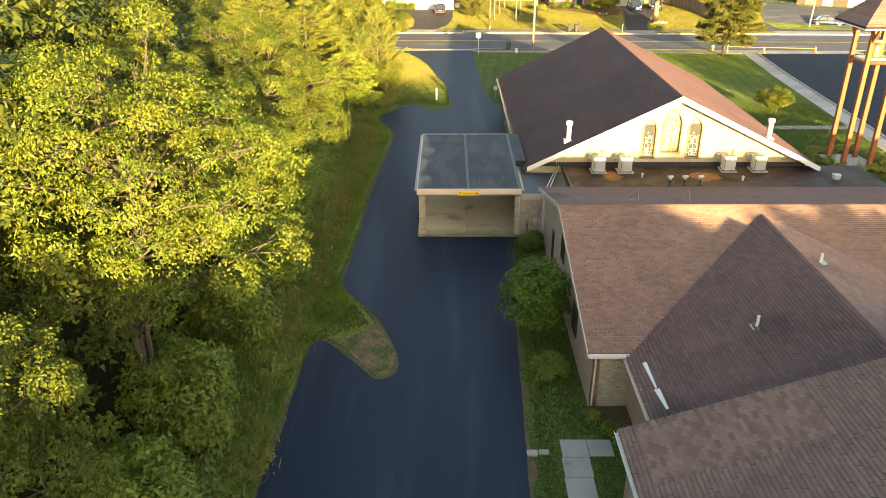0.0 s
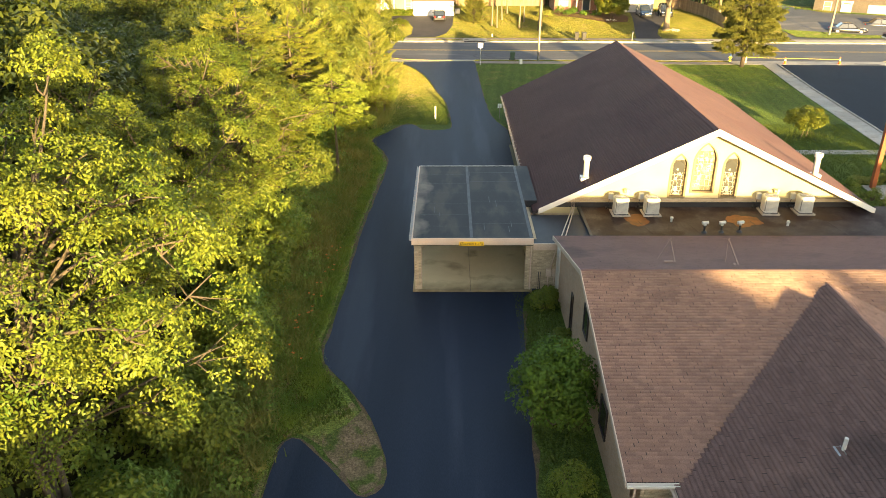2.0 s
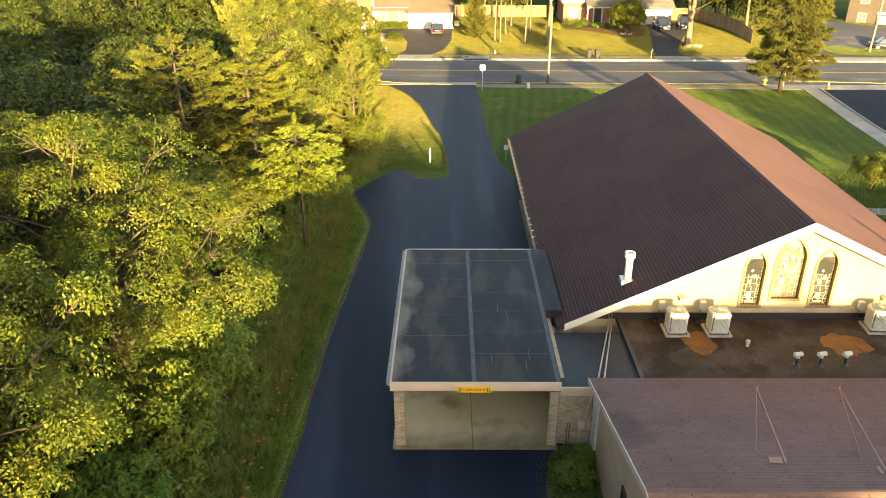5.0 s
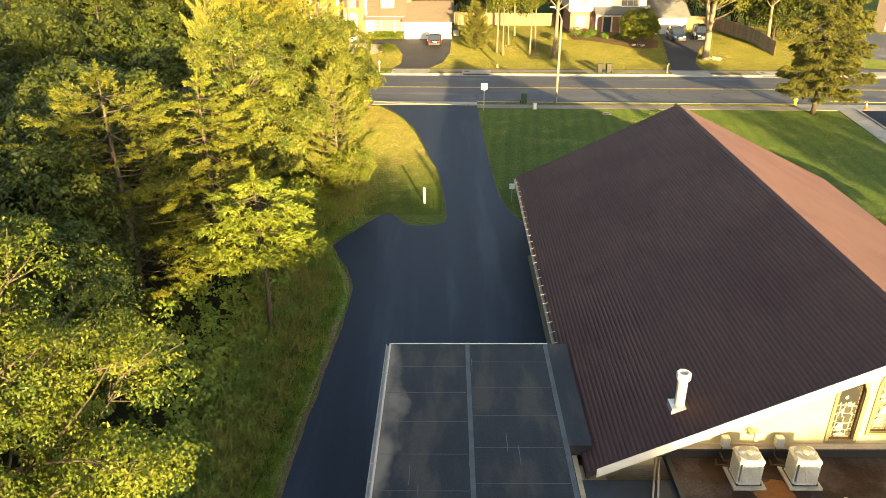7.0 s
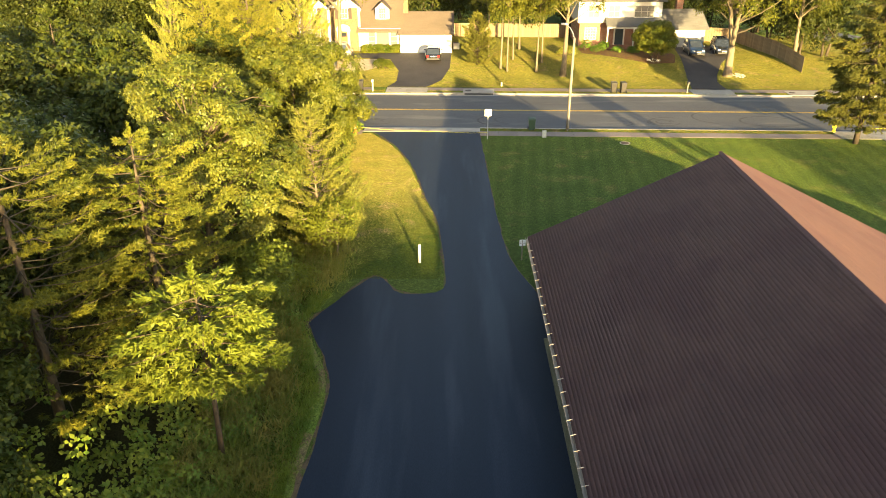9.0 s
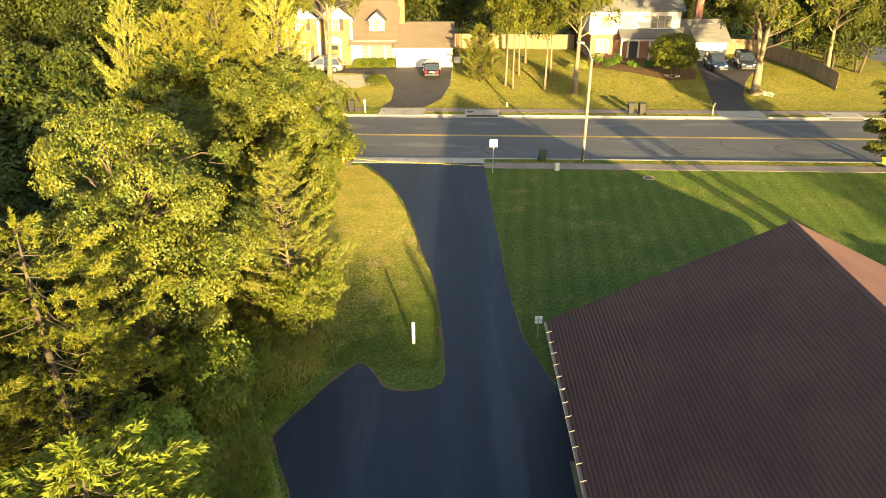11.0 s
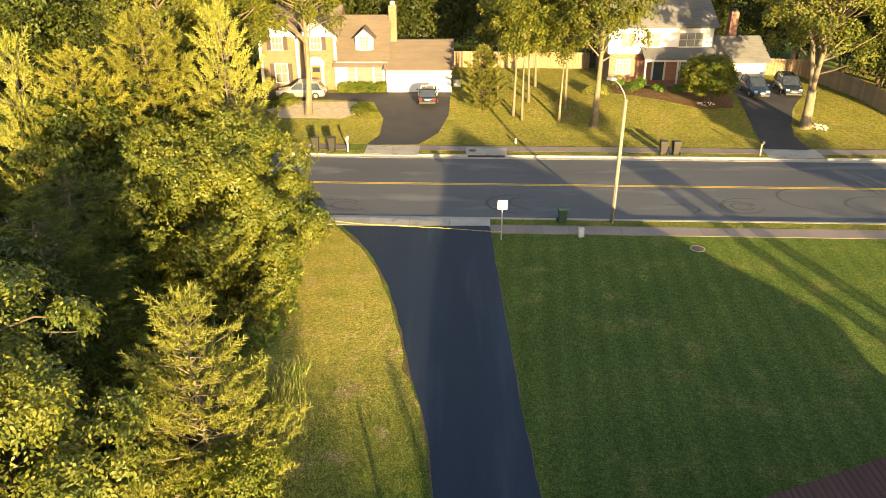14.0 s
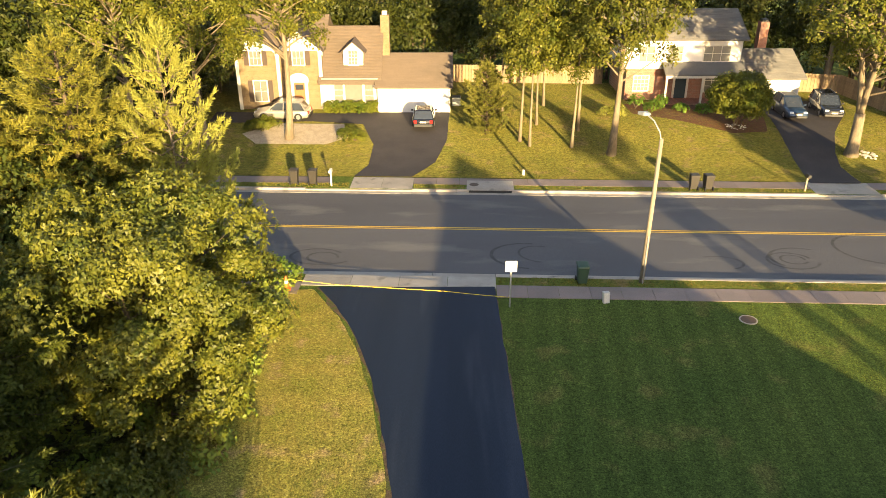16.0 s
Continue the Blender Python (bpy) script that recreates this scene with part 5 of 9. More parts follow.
part("bargeboard", Geo().prism([(W3X, W3Z + 0.02), (R3X, R3Z + 0.02), (R3X, R3Z - 0.2), (W3X, W3Z - 0.2)], "y", N3Y + 0.002, N3Y + 0.03), DARK, wing)
gutter(wing, W2X - 0.01, 18.3, 22.7, W2Z - 0.02, -1, TRIM, "peach painted gutter with white straps")
gutter(wing, W3X - 0.01, 0.0, N3Y, W3Z - 0.02)
g = Geo().prism([(S1Y - 0.02, S1Z), (S1Y - 0.02, S1Z - 0.13), (S1Y - 0.13, S1Z - 0.13), (S1Y - 0.15, S1Z - 0.01), (S1Y - 0.12, S1Z - 0.01), (S1Y - 0.1, S1Z - 0.1), (S1Y - 0.04, S1Z - 0.1), (S1Y - 0.04, S1Z)], "x", W1X, 6.55)
part("gutter", g, WHITE, wing, "white metal gutter")
part("downpipe", Geo().tube([(5.45, 22.1, 2.62), (5.45, 22.4, 2.4), (5.42, 22.68, 2.2), (5.4, 22.7, 0.1)], 0.045, 8), TRIM, wing)
part("gutter_piece", Geo().loft([[(6.73, 21.45, 2.837), (6.87, 21.45, 2.874), (6.87, 19.97, 2.873), (6.81, 19.97, 2.857)], [(6.73, 21.45, 2.867), (6.87, 21.45, 2.904), (6.87, 19.97, 2.903), (6.81, 19.97, 2.887)]]), WHITE, wing, "loose white metal strip on the roof")
part("gutter_piece", Geo().loft([[(6.75, 19.9, 2.842), (6.93, 19.91, 2.89), (6.95, 18.85, 2.894), (6.87, 18.85, 2.873)], [(6.75, 19.9, 2.872), (6.93, 19.91, 2.92), (6.95, 18.85, 2.924), (6.87, 18.85, 2.903)]]), WHITE, wing, "loose white metal strip on the roof")
for x, y, z in ((10.82, 22.25, W2Z + 0.265 * (10.82 - W2X)), (14.51, 25.82, R2Z - 0.265 * (14.51 - R2X)), (19.0, 26.2, R2Z - 0.265 * (19.0 - R2X))):
    v = thing("plumbing_vent", "white plumbing vent pipe with a flashing plate", "vent pipe", "plumbing vents")
    part("pipe", Geo().lathe(x, y, [(0.055, z - 0.1), (0.055, z + 0.42)], 12), WHITE, v)
    part("flashing", Geo().roof([(x - 0.2, y - 0.2, z - 0.03), (x + 0.2, y - 0.2, z + 0.05), (x + 0.2, y + 0.2, z + 0.05), (x - 0.2, y + 0.2, z - 0.03)], 0.01), GALV, v)
shingle_pieces((W3X, N3Y, W3Z), (0, -1, 0), UP3, 0.15, 2.56, 0.58, 5.52, 0.3, 0.145, SHINGLE_PIECE, s3, 0.03)
# colour for sunlight thrown back onto the roof, laid on as pale strips
REFLECTED = material("pale_reflected_light", (0.34, 0.2, 0.135), (0.29, 0.165, 0.125), 4.0, 0.9, 30.0, 0.3, 0.1, stains=(0.27, 0.15, 0.125), stain_scale=5.0, stain_cut=0.5)


def on_n1(x, y, lift):
    return (x, y, R1Z + (N1Z - R1Z) * (y - R1Y) / (N1Y - R1Y) + lift)


def reflected_mark(apex, foot0, foot1, y):
    """Reflected sunlight painted as a pale mark on the north slope: narrow at the eave, wider up the slope, with
    lighter edges.
    """
    for name, quad, mat, lift in (
            ("run_off_edge", [(apex, 37.3), (apex + 0.04, 37.3), (foot1 + 0.02, y), (foot1 - 0.03, y)], REFLECTED, 0.026),
            ("run_off_edge", [(apex - 0.03, 37.3), (apex, 37.3), (foot0 + 0.03, y + 0.6), (foot0 + 0.01, y + 0.6)], REFLECTED, 0.026),
            ("run_off_foot", [(foot0 + 0.2, y + 0.3), (foot1 - 0.02, y + 0.3), (foot1 - 0.1, y - 0.05), (foot0 + 0.1, y - 0.05)], REFLECTED, 0.03),
            ("run_off_fork", [(apex - 0.16, 37.62), (apex - 0.02, 37.3), (apex + 0.02, 37.3), (apex - 0.1, 37.62)], REFLECTED, 0.03),
            ("run_off_fork", [(apex - 0.02, 37.3), (apex + 0.02, 37.3), (apex + 0.2, 37.62), (apex + 0.14, 37.62)], REFLECTED, 0.034)):
        part(name, Geo().loft([[on_n1(px_, py_, lift - 0.012) for px_, py_ in quad], [on_n1(px_, py_, lift) for px_, py_ in quad]]), mat, n1)


reflected_mark(10.24, 8.43, 8.98, 32.5)
reflected_mark(12.93, 10.98, 11.28, 32.0)


# ---- trees ----
def unit(v):
    return v / np.maximum(np.linalg.norm(v, axis=-1, keepdims=True), 1e-9)


def leaves(rng, centres, outward, per, spread, size, slim=0.55, up=0.5, droop=0.2, flat=0.7, fine=True, stir=0.42):
    """Sprays of leaves: round each centre a tilted disc of blades that point outward from it. fine: folded four-cornered leaves, else plain triangles."""
    m = len(centres)
    axis = unit(outward * 0.7 + np.array([0, 0, up]) + rng.normal(0, 0.22, (m, 3)))
    e1 = unit(np.cross(axis, rng.normal(0, 1, (m, 3))))
    e2 = np.cross(axis, e1)
    n = m * per
    axis, e1, e2, c = (np.repeat(a, per, 0) for a in (axis, e1, e2, centres))
    ang, rad = rng.uniform(0, 2 * np.pi, (n, 1)), np.sqrt(rng.random((n, 1)))
    ray = e1 * np.cos(ang) + e2 * np.sin(ang)
    p = c + ray * rad * spread * 1.7 + axis * (rng.normal(0, 0.3 * flat, (n, 1)) - 0.35 * rad ** 2) * spread
    nrm = unit(axis + ray * rad * 0.45 + rng.normal(0, stir, (n, 3)))
    t = unit(ray + rng.normal(0, 0.5, (n, 3)) + np.array([0, 0, -droop]))
    s = unit(np.cross(nrm, t))
    ln = size * rng.uniform(0.65, 1.3, (n, 1))
    w = ln * slim * 0.5
    if not fine:
        v = np.stack([p - t * ln * 0.42 + s * w, p + t * ln * 0.58 - nrm * ln * 0.1, p - t * ln * 0.42 - s * w], 1).reshape(-1, 3)
        return v, np.arange(n * 3).reshape(n, 3)
    mid = p - t * ln * 0.05 + nrm * ln * 0.07
    v = np.stack([p - t * ln * 0.5, mid + s * w, p + t * ln * 0.5 - nrm * ln * 0.12, mid - s * w], 1).reshape(-1, 3)
    return v, np.arange(n * 4).reshape(n, 4)


def tufts(rng, centres, outward, per, spread, size, slim=0.1, up=0.6, lift=1.0):
    """Bundles of thin blades or needles that all spring from a centre."""
    n = len(centres) * per
    c, o = np.repeat(centres, per, 0), np.repeat(outward, per, 0)
    p = c + rng.normal(0, 1, (n, 3)) * spread * np.array([1, 1, 0.5])
    t = unit(o + np.array([0, 0, lift]) + rng.normal(0, 0.75, (n, 3)))
    s = unit(np.cross(t, rng.normal(0, 1, (n, 3))))
    ln = size * rng.uniform(0.6, 1.3, (n, 1))
    w = ln * slim * 0.5
    v = np.stack([p - s * w, p + s * w, p + t * ln], 1).reshape(-1, 3)
    return v, np.arange(n * 3).reshape(n, 3)


def lobes_of(rng, ends, face, wide, sprays, per, size, slim, fine=True, up=0.55, stir=0.42):
    """Leaf masses at the bough ends: sprays laid over flattened half-globes that face outward and up, with a few stray tips."""
    m = len(ends)
    d = unit(rng.normal(0, 1, (m, sprays, 3)))
    f = face[:, None]
    side = np.sum(d * f, axis=2, keepdims=True)
    d = unit(d - f * side + f * np.where(side < -0.3, -side, side))
    reach = np.where(rng.random((m, sprays, 1)) < 0.14, rng.uniform(1.05, 1.32, (m, sprays, 1)), rng.uniform(0.72, 1.06, (m, sprays, 1)))
    cc = ends[:, None] + d * reach * wide[:, None] * np.array([1, 1, 0.82])
    o = unit(d * 0.95 + f * 0.3)
    return leaves(rng, cc.reshape(-1, 3), o.reshape(-1, 3), per, max(size * 1.25, 0.17), size, slim, up, 0.35, 0.6, fine, stir)


def bent(a, b, sag, rng, k=4, bend=0.06):
    a, b = np.array(a, float), np.array(b, float)
    pts = []
    side = rng.normal(0, bend, 3) * np.linalg.norm(b - a)
    for i in range(k + 1):
        t = i / k
        pts.append(a + (b - a) * t + side * math.sin(math.pi * t) + np.array([0, 0, -sag * math.sin(math.pi * t)]))
    return [tuple(p) for p in pts]


def spread_dirs(rng, n, low):
    """n directions, evenly apart, none lower than low."""
    d = unit(rng.normal(0, 1, (n * 7, 3)))
    d = d[d[:, 2] > low]
    pick = [0]
    for _ in range(min(n, len(d)) - 1):
        gap = np.min(np.linalg.norm(d[:, None] - d[pick][None], axis=2), axis=1)
        pick.append(int(np.argmax(gap)))
    return d[pick]


def broadleaf(seed, height, radius, base, lobes=34, sprays=60, per=14, size=0.18, slim=0.75, lobe=0.26, stems=1, trunk=0.2, low=-0.5, twigs=2, core=60, bend=0.06, fork=0.0, fine=True, deep=0.5, up=0.55, stir=0.42):
    """Meshes of a broad-leaved tree: trunk with limbs, and a crown of separate leaf masses with dark gaps between.
    base: the crown's lowest height; lobe: a leaf mass's size against the crown; fork: where the trunk divides, against the height; deep: how far in the innermost masses lie."""
    rng = np.random.default_rng(seed)
    rz = (height - base) / 2
    mid = np.array([0, 0, base + rz])
    axes = np.array([radius, radius, rz])
    d = spread_dirs(rng, lobes, low)
    wide = lobe * radius * rng.uniform(0.62, 1.38, (len(d), 1))
    reach = rng.uniform(deep, 1.04, (len(d), 1)) ** 0.7
    ends = mid + d * (axes * reach - np.minimum(wide, axes * 0.5) * 0.8)
    wood = Geo()
    tips = []
    if fork:
        top = np.array([0.12, 0.0, height * fork])
        wood.tube(bent((0, 0, -0.15), top, 0, rng, 4, bend), [trunk * 1.45, trunk * 1.05, trunk * 0.95, trunk * 0.9, trunk * 0.85], 9)
        for s in range(3):
            a = 2.1 * s + seed
            tip = (radius * 0.5 * math.cos(a), radius * 0.5 * math.sin(a), height * 0.8)
            path = bent(top - np.array([0, 0, 0.25]), tip, 0, rng, 6, bend * 1.5)
            wood.tube(path, [trunk * 0.62 * (1 - 0.12 * i) for i in range(7)], 7)
            tips.append(path)
    else:
        for s in range(stems):
            a = 2 * math.pi * s / max(stems, 1) + seed
            lean = 0.0 if stems == 1 else radius * 0.25
            foot = (0.25 * math.cos(a) * (stems > 1), 0.25 * math.sin(a) * (stems > 1), -0.15)
            top = (lean * math.cos(a) + rng.normal(0, 0.15), lean * math.sin(a) + rng.normal(0, 0.15), base + rz * 1.25)
            path = bent(foot, top, 0, rng, 6, bend)
            r0 = trunk / math.sqrt(stems)
            wood.tube(path, [r0 * 1.35] + [r0 * (1 - 0.8 * i / 6) for i in range(1, 7)], 8)
            tips.append(path)
    for k, e in enumerate(ends[::1 if twigs else 3]):
        path = tips[k % len(tips)]
        zz = min(max(e[2] - np.hypot(e[0], e[1]) * 0.6, base * (0.55 if base < 4 else 0.95)), base + rz * 1.1)
        zs = [p[2] for p in path]
        zz = min(max(zz + rng.uniform(-0.5, 0.5), zs[0] + 0.5), zs[-1])
        start = tuple(float(np.interp(zz, zs, [p[c] for p in path])) for c in range(3))
        ln = np.linalg.norm(e - np.array(start))
        k_ = 4 if twigs else 2
        wood.tube(bent(start, e, -0.05 * ln, rng, k_), [max(0.02, trunk * 0.28 * (1 - 0.8 * i / k_)) for i in range(k_ + 1)], 5 if twigs else 3, False)
        for _ in range(twigs):
            tip = e + unit(rng.normal(0, 1, 3)) * float(wide[k, 0]) * 0.9
            wood.tube(bent(e * 0.85 + np.array(start) * 0.15, tip, 0, rng, 2), [0.03, 0.02, 0.01], 4, False)
    face = unit(unit((ends - mid) / axes) * 0.9 + np.array([0, 0, 0.45]) + rng.normal(0, 0.15, (len(d), 3)))
    v, q = lobes_of(rng, ends, face, wide, sprays, per, size, slim, fine, up, stir)
    if core:  # sparse sprays deep in the crown, which close it
        inner = mid + unit(rng.normal(0, 1, (core, 3))) * rng.uniform(0.15, 0.58, (core, 1)) * axes
        v2, q2 = lobes_of(rng, inner, unit(rng.normal(0, 1, (core, 3)) + np.array([0, 0, 0.5])), np.full((core, 1), lobe * radius * 0.9), 8, 8, size * 1.3, slim, fine)
        v, q = np.concatenate([v, v2]), np.concatenate([q, q2 + len(v)])
    return wood, v, q


def conifer(seed, height, radius, base, whorls=16, arms=6, plumes=12, per=30, size=0.16, plume=0.55, droop=0.0, shape=1.0, width=0.03, trunk=0.18, lift=0.5, gap=0.0):
    """Meshes of a pine or spruce: a straight trunk, whorls of arms, side twigs, and on each twig a plume of needles.
    gap: the share of arms that are bare."""
    rng = np.random.default_rng(seed)
    wood = Geo()
    wood.tube([(0, 0, -0.15), (0.05, 0, height * 0.4), (0, 0.05, height * 0.75), (0, 0, height * 0.97)], [trunk * 1.2, trunk * 0.85, trunk * 0.45, 0.02], 8)
    cc, dd = [], []
    for i in range(whorls):
        t = i / (whorls - 1)
        z = base + (height * 0.96 - base) * t
        reach = radius * max((1 - t) ** (0.75 * shape), 0.07) * (0.8 if t < 0.12 else 1)
        for k in range(arms):
            a = 2 * math.pi * (k + rng.uniform(-0.3, 0.3)) / arms + i * 2.4
            r = reach * rng.uniform(0.5, 1.15)
            tip = np.array([r * math.cos(a), r * math.sin(a), z + r * (0.18 - droop) + rng.normal(0, 0.15)])
            start = np.array([0, 0, z + rng.normal(0, 0.15)])
            path = bent(start, tip, r * 0.1, rng, 3)
            wood.tube(path, [0.035, 0.026, 0.018, 0.01], 3, False)
            if rng.random() < gap * (1 - t):
                continue
            out = np.array([math.cos(a), math.sin(a), 0])
            across = np.array([-math.sin(a), math.cos(a), 0])
            m = max(4, int(plumes * (r / radius) ** 1.2))
            for j in range(m):
                f = 0.12 + 0.88 * math.sqrt((j + rng.random()) / m)
                w = (0.42 * r * (1.06 - f) + 0.12) * rng.uniform(-1, 1)
                p = start + (tip - start) * f + across * w + np.array([0, 0, -r * 0.1 * math.sin(math.pi * f) - 0.08 * abs(w) + rng.normal(0, 0.05)])
                cc.append(p)
                dd.append(out + across * (0.7 * np.sign(w) * (1 - f) + rng.normal(0, 0.25)) + np.array([0, 0, lift + rng.normal(0, 0.15)]))
    cc += [np.array([0, 0, height * (0.955 + 0.01 * k)]) for k in range(4)]
    dd += [np.array([0, 0, 1.0])] * 4
    c, d = np.repeat(np.array(cc), per, 0), np.repeat(unit(np.array(dd)), per, 0)
    n = len(c)
    s = rng.random((n, 1))
    p = c + d * s * plume + rng.normal(0, 0.012, (n, 3))
    e = rng.normal(0, 1, (n, 3))
    e = unit(e - d * np.sum(e * d, axis=1, keepdims=True))
    t = unit(d * (0.5 + 0.6 * s) + e * 0.8)
    side = unit(np.cross(t, rng.normal(0, 1, (n, 3)))) * width * 0.5
    v = np.stack([p - side, p + side, p + t * size * rng.uniform(0.7, 1.25, (n, 1))], 1).reshape(-1, 3)
    return wood, v, np.arange(n * 3).reshape(n, 3)


def tree_meshes(kind, made, bark, leaf):
    wood, v, q = made
    trunk_ = mesh_of("trunk", wood.v, wood.f, bark, True)
    return kind, trunk_, quad_mesh("crown", v, q, leaf)


def plant(meshes, x, y, label, category="tree", group="", turn=0.0, scale=1.0, z=None, tall=1.0):
    kind, trunk_, crown = meshes
    t = thing(kind, label, category, group, at=pose(x, y, ground_z(x, y) if z is None else z, 0, 0, turn))
    for name, me in (("trunk", trunk_), ("crown", crown)):
        ob = new(name, me)
        ob.parent = t
        ob.scale = (scale, scale, scale * tall)
    return t


def cloud(name, mat, centres, outward, per, spread, size, slim, seed, label, category, up=0.6, droop=0.1, flat=0.7):
    if slim < 0.2:
        v, q = tufts(np.random.default_rng(seed), np.array(centres, float), np.array(outward, float), per, spread, size, slim, up, -droop)
    else:
        v, q = leaves(np.random.default_rng(seed), np.array(centres, float), np.array(outward, float), per, spread, size, slim, up, droop, flat)
    ob = new(name, quad_mesh(name, v, q, mat))
    return tagged(ob, label, category, "", "stuff")


maple_a = tree_meshes("maple_tree", broadleaf(11, 15.5, 5.9, 3.0, 80, 50, 25, 0.105, 0.46, 0.15, 3, 0.28, -0.65, 4, 12, deep=0.34, up=0.75), BARK, MAPLE)
maple_b = tree_meshes("maple_tree", broadleaf(12, 14.0, 4.6, 2.6, 58, 50, 27, 0.108, 0.46, 0.17, 2, 0.24, -0.6, 4, 12, deep=0.34, up=0.75), BARK, MAPLE)
round_a = tree_meshes("broadleaf_tree", broadleaf(13, 12.4, 4.3, 1.6, 72, 50, 22, 0.125, 0.5, 0.175, 1, 0.24, -0.75, 2, 30, deep=0.45, up=0.5, stir=0.34), BARK, BEECH)
holly_a = tree_meshes("small_leaved_tree", broadleaf(14, 10.4, 4.9, 0.3, 58, 80, 20, 0.135, 0.7, 0.19, 2, 0.2, -0.85, 0, 40, deep=0.5, up=0.15, stir=0.24, fine=False), BARK, HOLLY)
sumac = tree_meshes("locust_tree", conifer(15, 7.6, 2.7, 4.4, 7, 7, 26, 26, 0.2, 0.6, 0.12, 0.35, 0.075, 0.1, -0.35), BARK, LOCUST)
pine_a = tree_meshes("white_pine", conifer(16, 13.3, 5.0, 1.6, 21, 9, 38, 30, 0.19, 0.55, -0.12, 0.6, 0.05, 0.24, 0.75), BARK, PINE)
pine_b = tree_meshes("scrub_pine", conifer(17, 12.5, 5.0, 3.0, 12, 8, 52, 30, 0.17, 0.5, 0.04, 0.42, 0.045, 0.2, 0.25, 0.3), BARK, SCRUBPINE)
# scrub pine again, the shade of its southern neighbours put into darker needles
pine_d = tree_meshes("scrub_pine", conifer(39, 12.0, 4.6, 2.0, 15, 8, 44, 26, 0.17, 0.5, 0.1, 0.5, 0.05, 0.2, 0.1), BARK, FARLEAF)
pine_c = tree_meshes("young_pine", conifer(18, 8.2, 2.9, 0.6, 15, 8, 21, 28, 0.17, 0.5, -0.25, 0.7, 0.04, 0.07, 0.9), PALEBARK, LIGHTLEAF)
spruce_a = tree_meshes("spruce_tree", conifer(19, 12.4, 3.9, 2.3, 20, 9, 52, 28, 0.16, 0.5, 0.2, 0.42, 0.065, 0.2, -0.7, 0.1), BARK, SPRUCE)
far_a = tree_meshes("woodland_tree", broadleaf(21, 13.5, 4.2, 3.5, 32, 16, 4, 0.44, 0.75, 0.26, 1, 0.22, -0.6, 0, 12, fine=False), BARK, FARLEAF)
far_b = tree_meshes("woodland_tree", broadleaf(22, 12.0, 3.8, 2.5, 30, 16, 4, 0.44, 0.75, 0.26, 2, 0.2, -0.7, 0, 12, fine=False), BARK, FARLEAF)
far_d = tree_meshes("woodland_tree", broadleaf(21, 13.5, 4.2, 3.5, 36, 15, 4, 0.84, 0.8, 0.26, 1, 0.22, -0.6, 0, 10, fine=False, deep=0.75), BARK, FARLEAF)
far_e = tree_meshes("woodland_tree", broadleaf(35, 10.5, 3.9, 0.4, 40, 24, 5, 0.29, 0.7, 0.25, 2, 0.2, -0.85, 0, 20, fine=False), BARK, DEEPSHADELEAF)
far_c = tree_meshes("woodland_pine", conifer(23, 13.5, 3.6, 3.0, 14, 6, 9, 9, 0.36, 0.6, 0.05, 0.8, 0.14, 0.2), BARK, FARLEAF)
tall_a = tree_meshes("shade_tree", broadleaf(24, 18.5, 4.8, 4.6, 52, 34, 9, 0.22, 0.75, 0.2, 1, 0.34, -0.5, 1, 16, 0.02), PALEBARK, SHADECROWN)
fork_a = tree_meshes("shade_tree", broadleaf(29, 17.0, 5.6, 4.6, 56, 34, 9, 0.22, 0.75, 0.18, 1, 0.44, -0.75, 1, 10, 0.03, 0.2), PALEBARK, SHADECROWN)
thin_a = tree_meshes("slender_tree", broadleaf(25, 12.5, 2.5, 4.2, 30, 30, 9, 0.2, 0.75, 0.27, 1, 0.13, -0.6, 1, 8, 0.02), PALEBARK, SHADECROWN)
small_a = tree_meshes("ornamental_tree", broadleaf(26, 4.8, 2.5, 0.7, 44, 44, 9, 0.17, 0.7, 0.24, 3, 0.1, -0.85, 0, 30, deep=0.7), BARK, BROAD)
sapling = tree_meshes("sapling", broadleaf(27, 3.6, 1.6, 0.9, 24, 34, 10, 0.1, 0.5, 0.25, 2, 0.07, -0.6, 1, 10), PALEBARK, LOCUST)
lawn_tree = tree_meshes("small_tree", broadleaf(38, 3.6, 1.7, 0.7, 30, 40, 10, 0.13, 0.6, 0.24, 2, 0.06, -0.6, 0, 14), BARK, BROAD)
bushy = tree_meshes("evergreen_shrub", conifer(28, 5.6, 1.9, 0.3, 14, 8, 15, 22, 0.2, 0.4, -0.25, 0.55, 0.075, 0.09, 0.6), BARK, SPRUCE)

mid_a = tree_meshes("woodland_tree", broadleaf(31, 13.5, 4.4, 2.5, 50, 36, 7, 0.26, 0.6, 0.22, 1, 0.22, -0.6, 0, 20, fine=False), BARK, FARLEAF)
mid_b = tree_meshes("woodland_tree", broadleaf(32, 12.0, 4.0, 2.0, 48, 36, 7, 0.26, 0.6, 0.22, 2, 0.2, -0.7, 0, 20, fine=False), BARK, FARLEAF)
scrub_a = tree_meshes("scrub_bush", broadleaf(33, 4.6, 2.3, 0.2, 28, 24, 9, 0.19, 0.5, 0.27, 3, 0.07, -0.9, 0, 16, fine=False), BARK, SHADELEAF)
scrub_b = tree_meshes("scrub_bush", broadleaf(34, 3.2, 1.7, 0.1, 24, 24, 11, 0.16, 0.45, 0.27, 3, 0.05, -0.9, 0, 12, fine=False), BARK, VINE)
# scrub_b's shape in a darker leaf, colouring in the shade beyond y 66
scrub_c = tree_meshes("scrub_bush", broadleaf(36, 3.2, 1.7, 0.1, 24, 24, 11, 0.15, 0.6, 0.27, 3, 0.05, -0.9, 0, 12, fine=False), BARK, HOLLY)
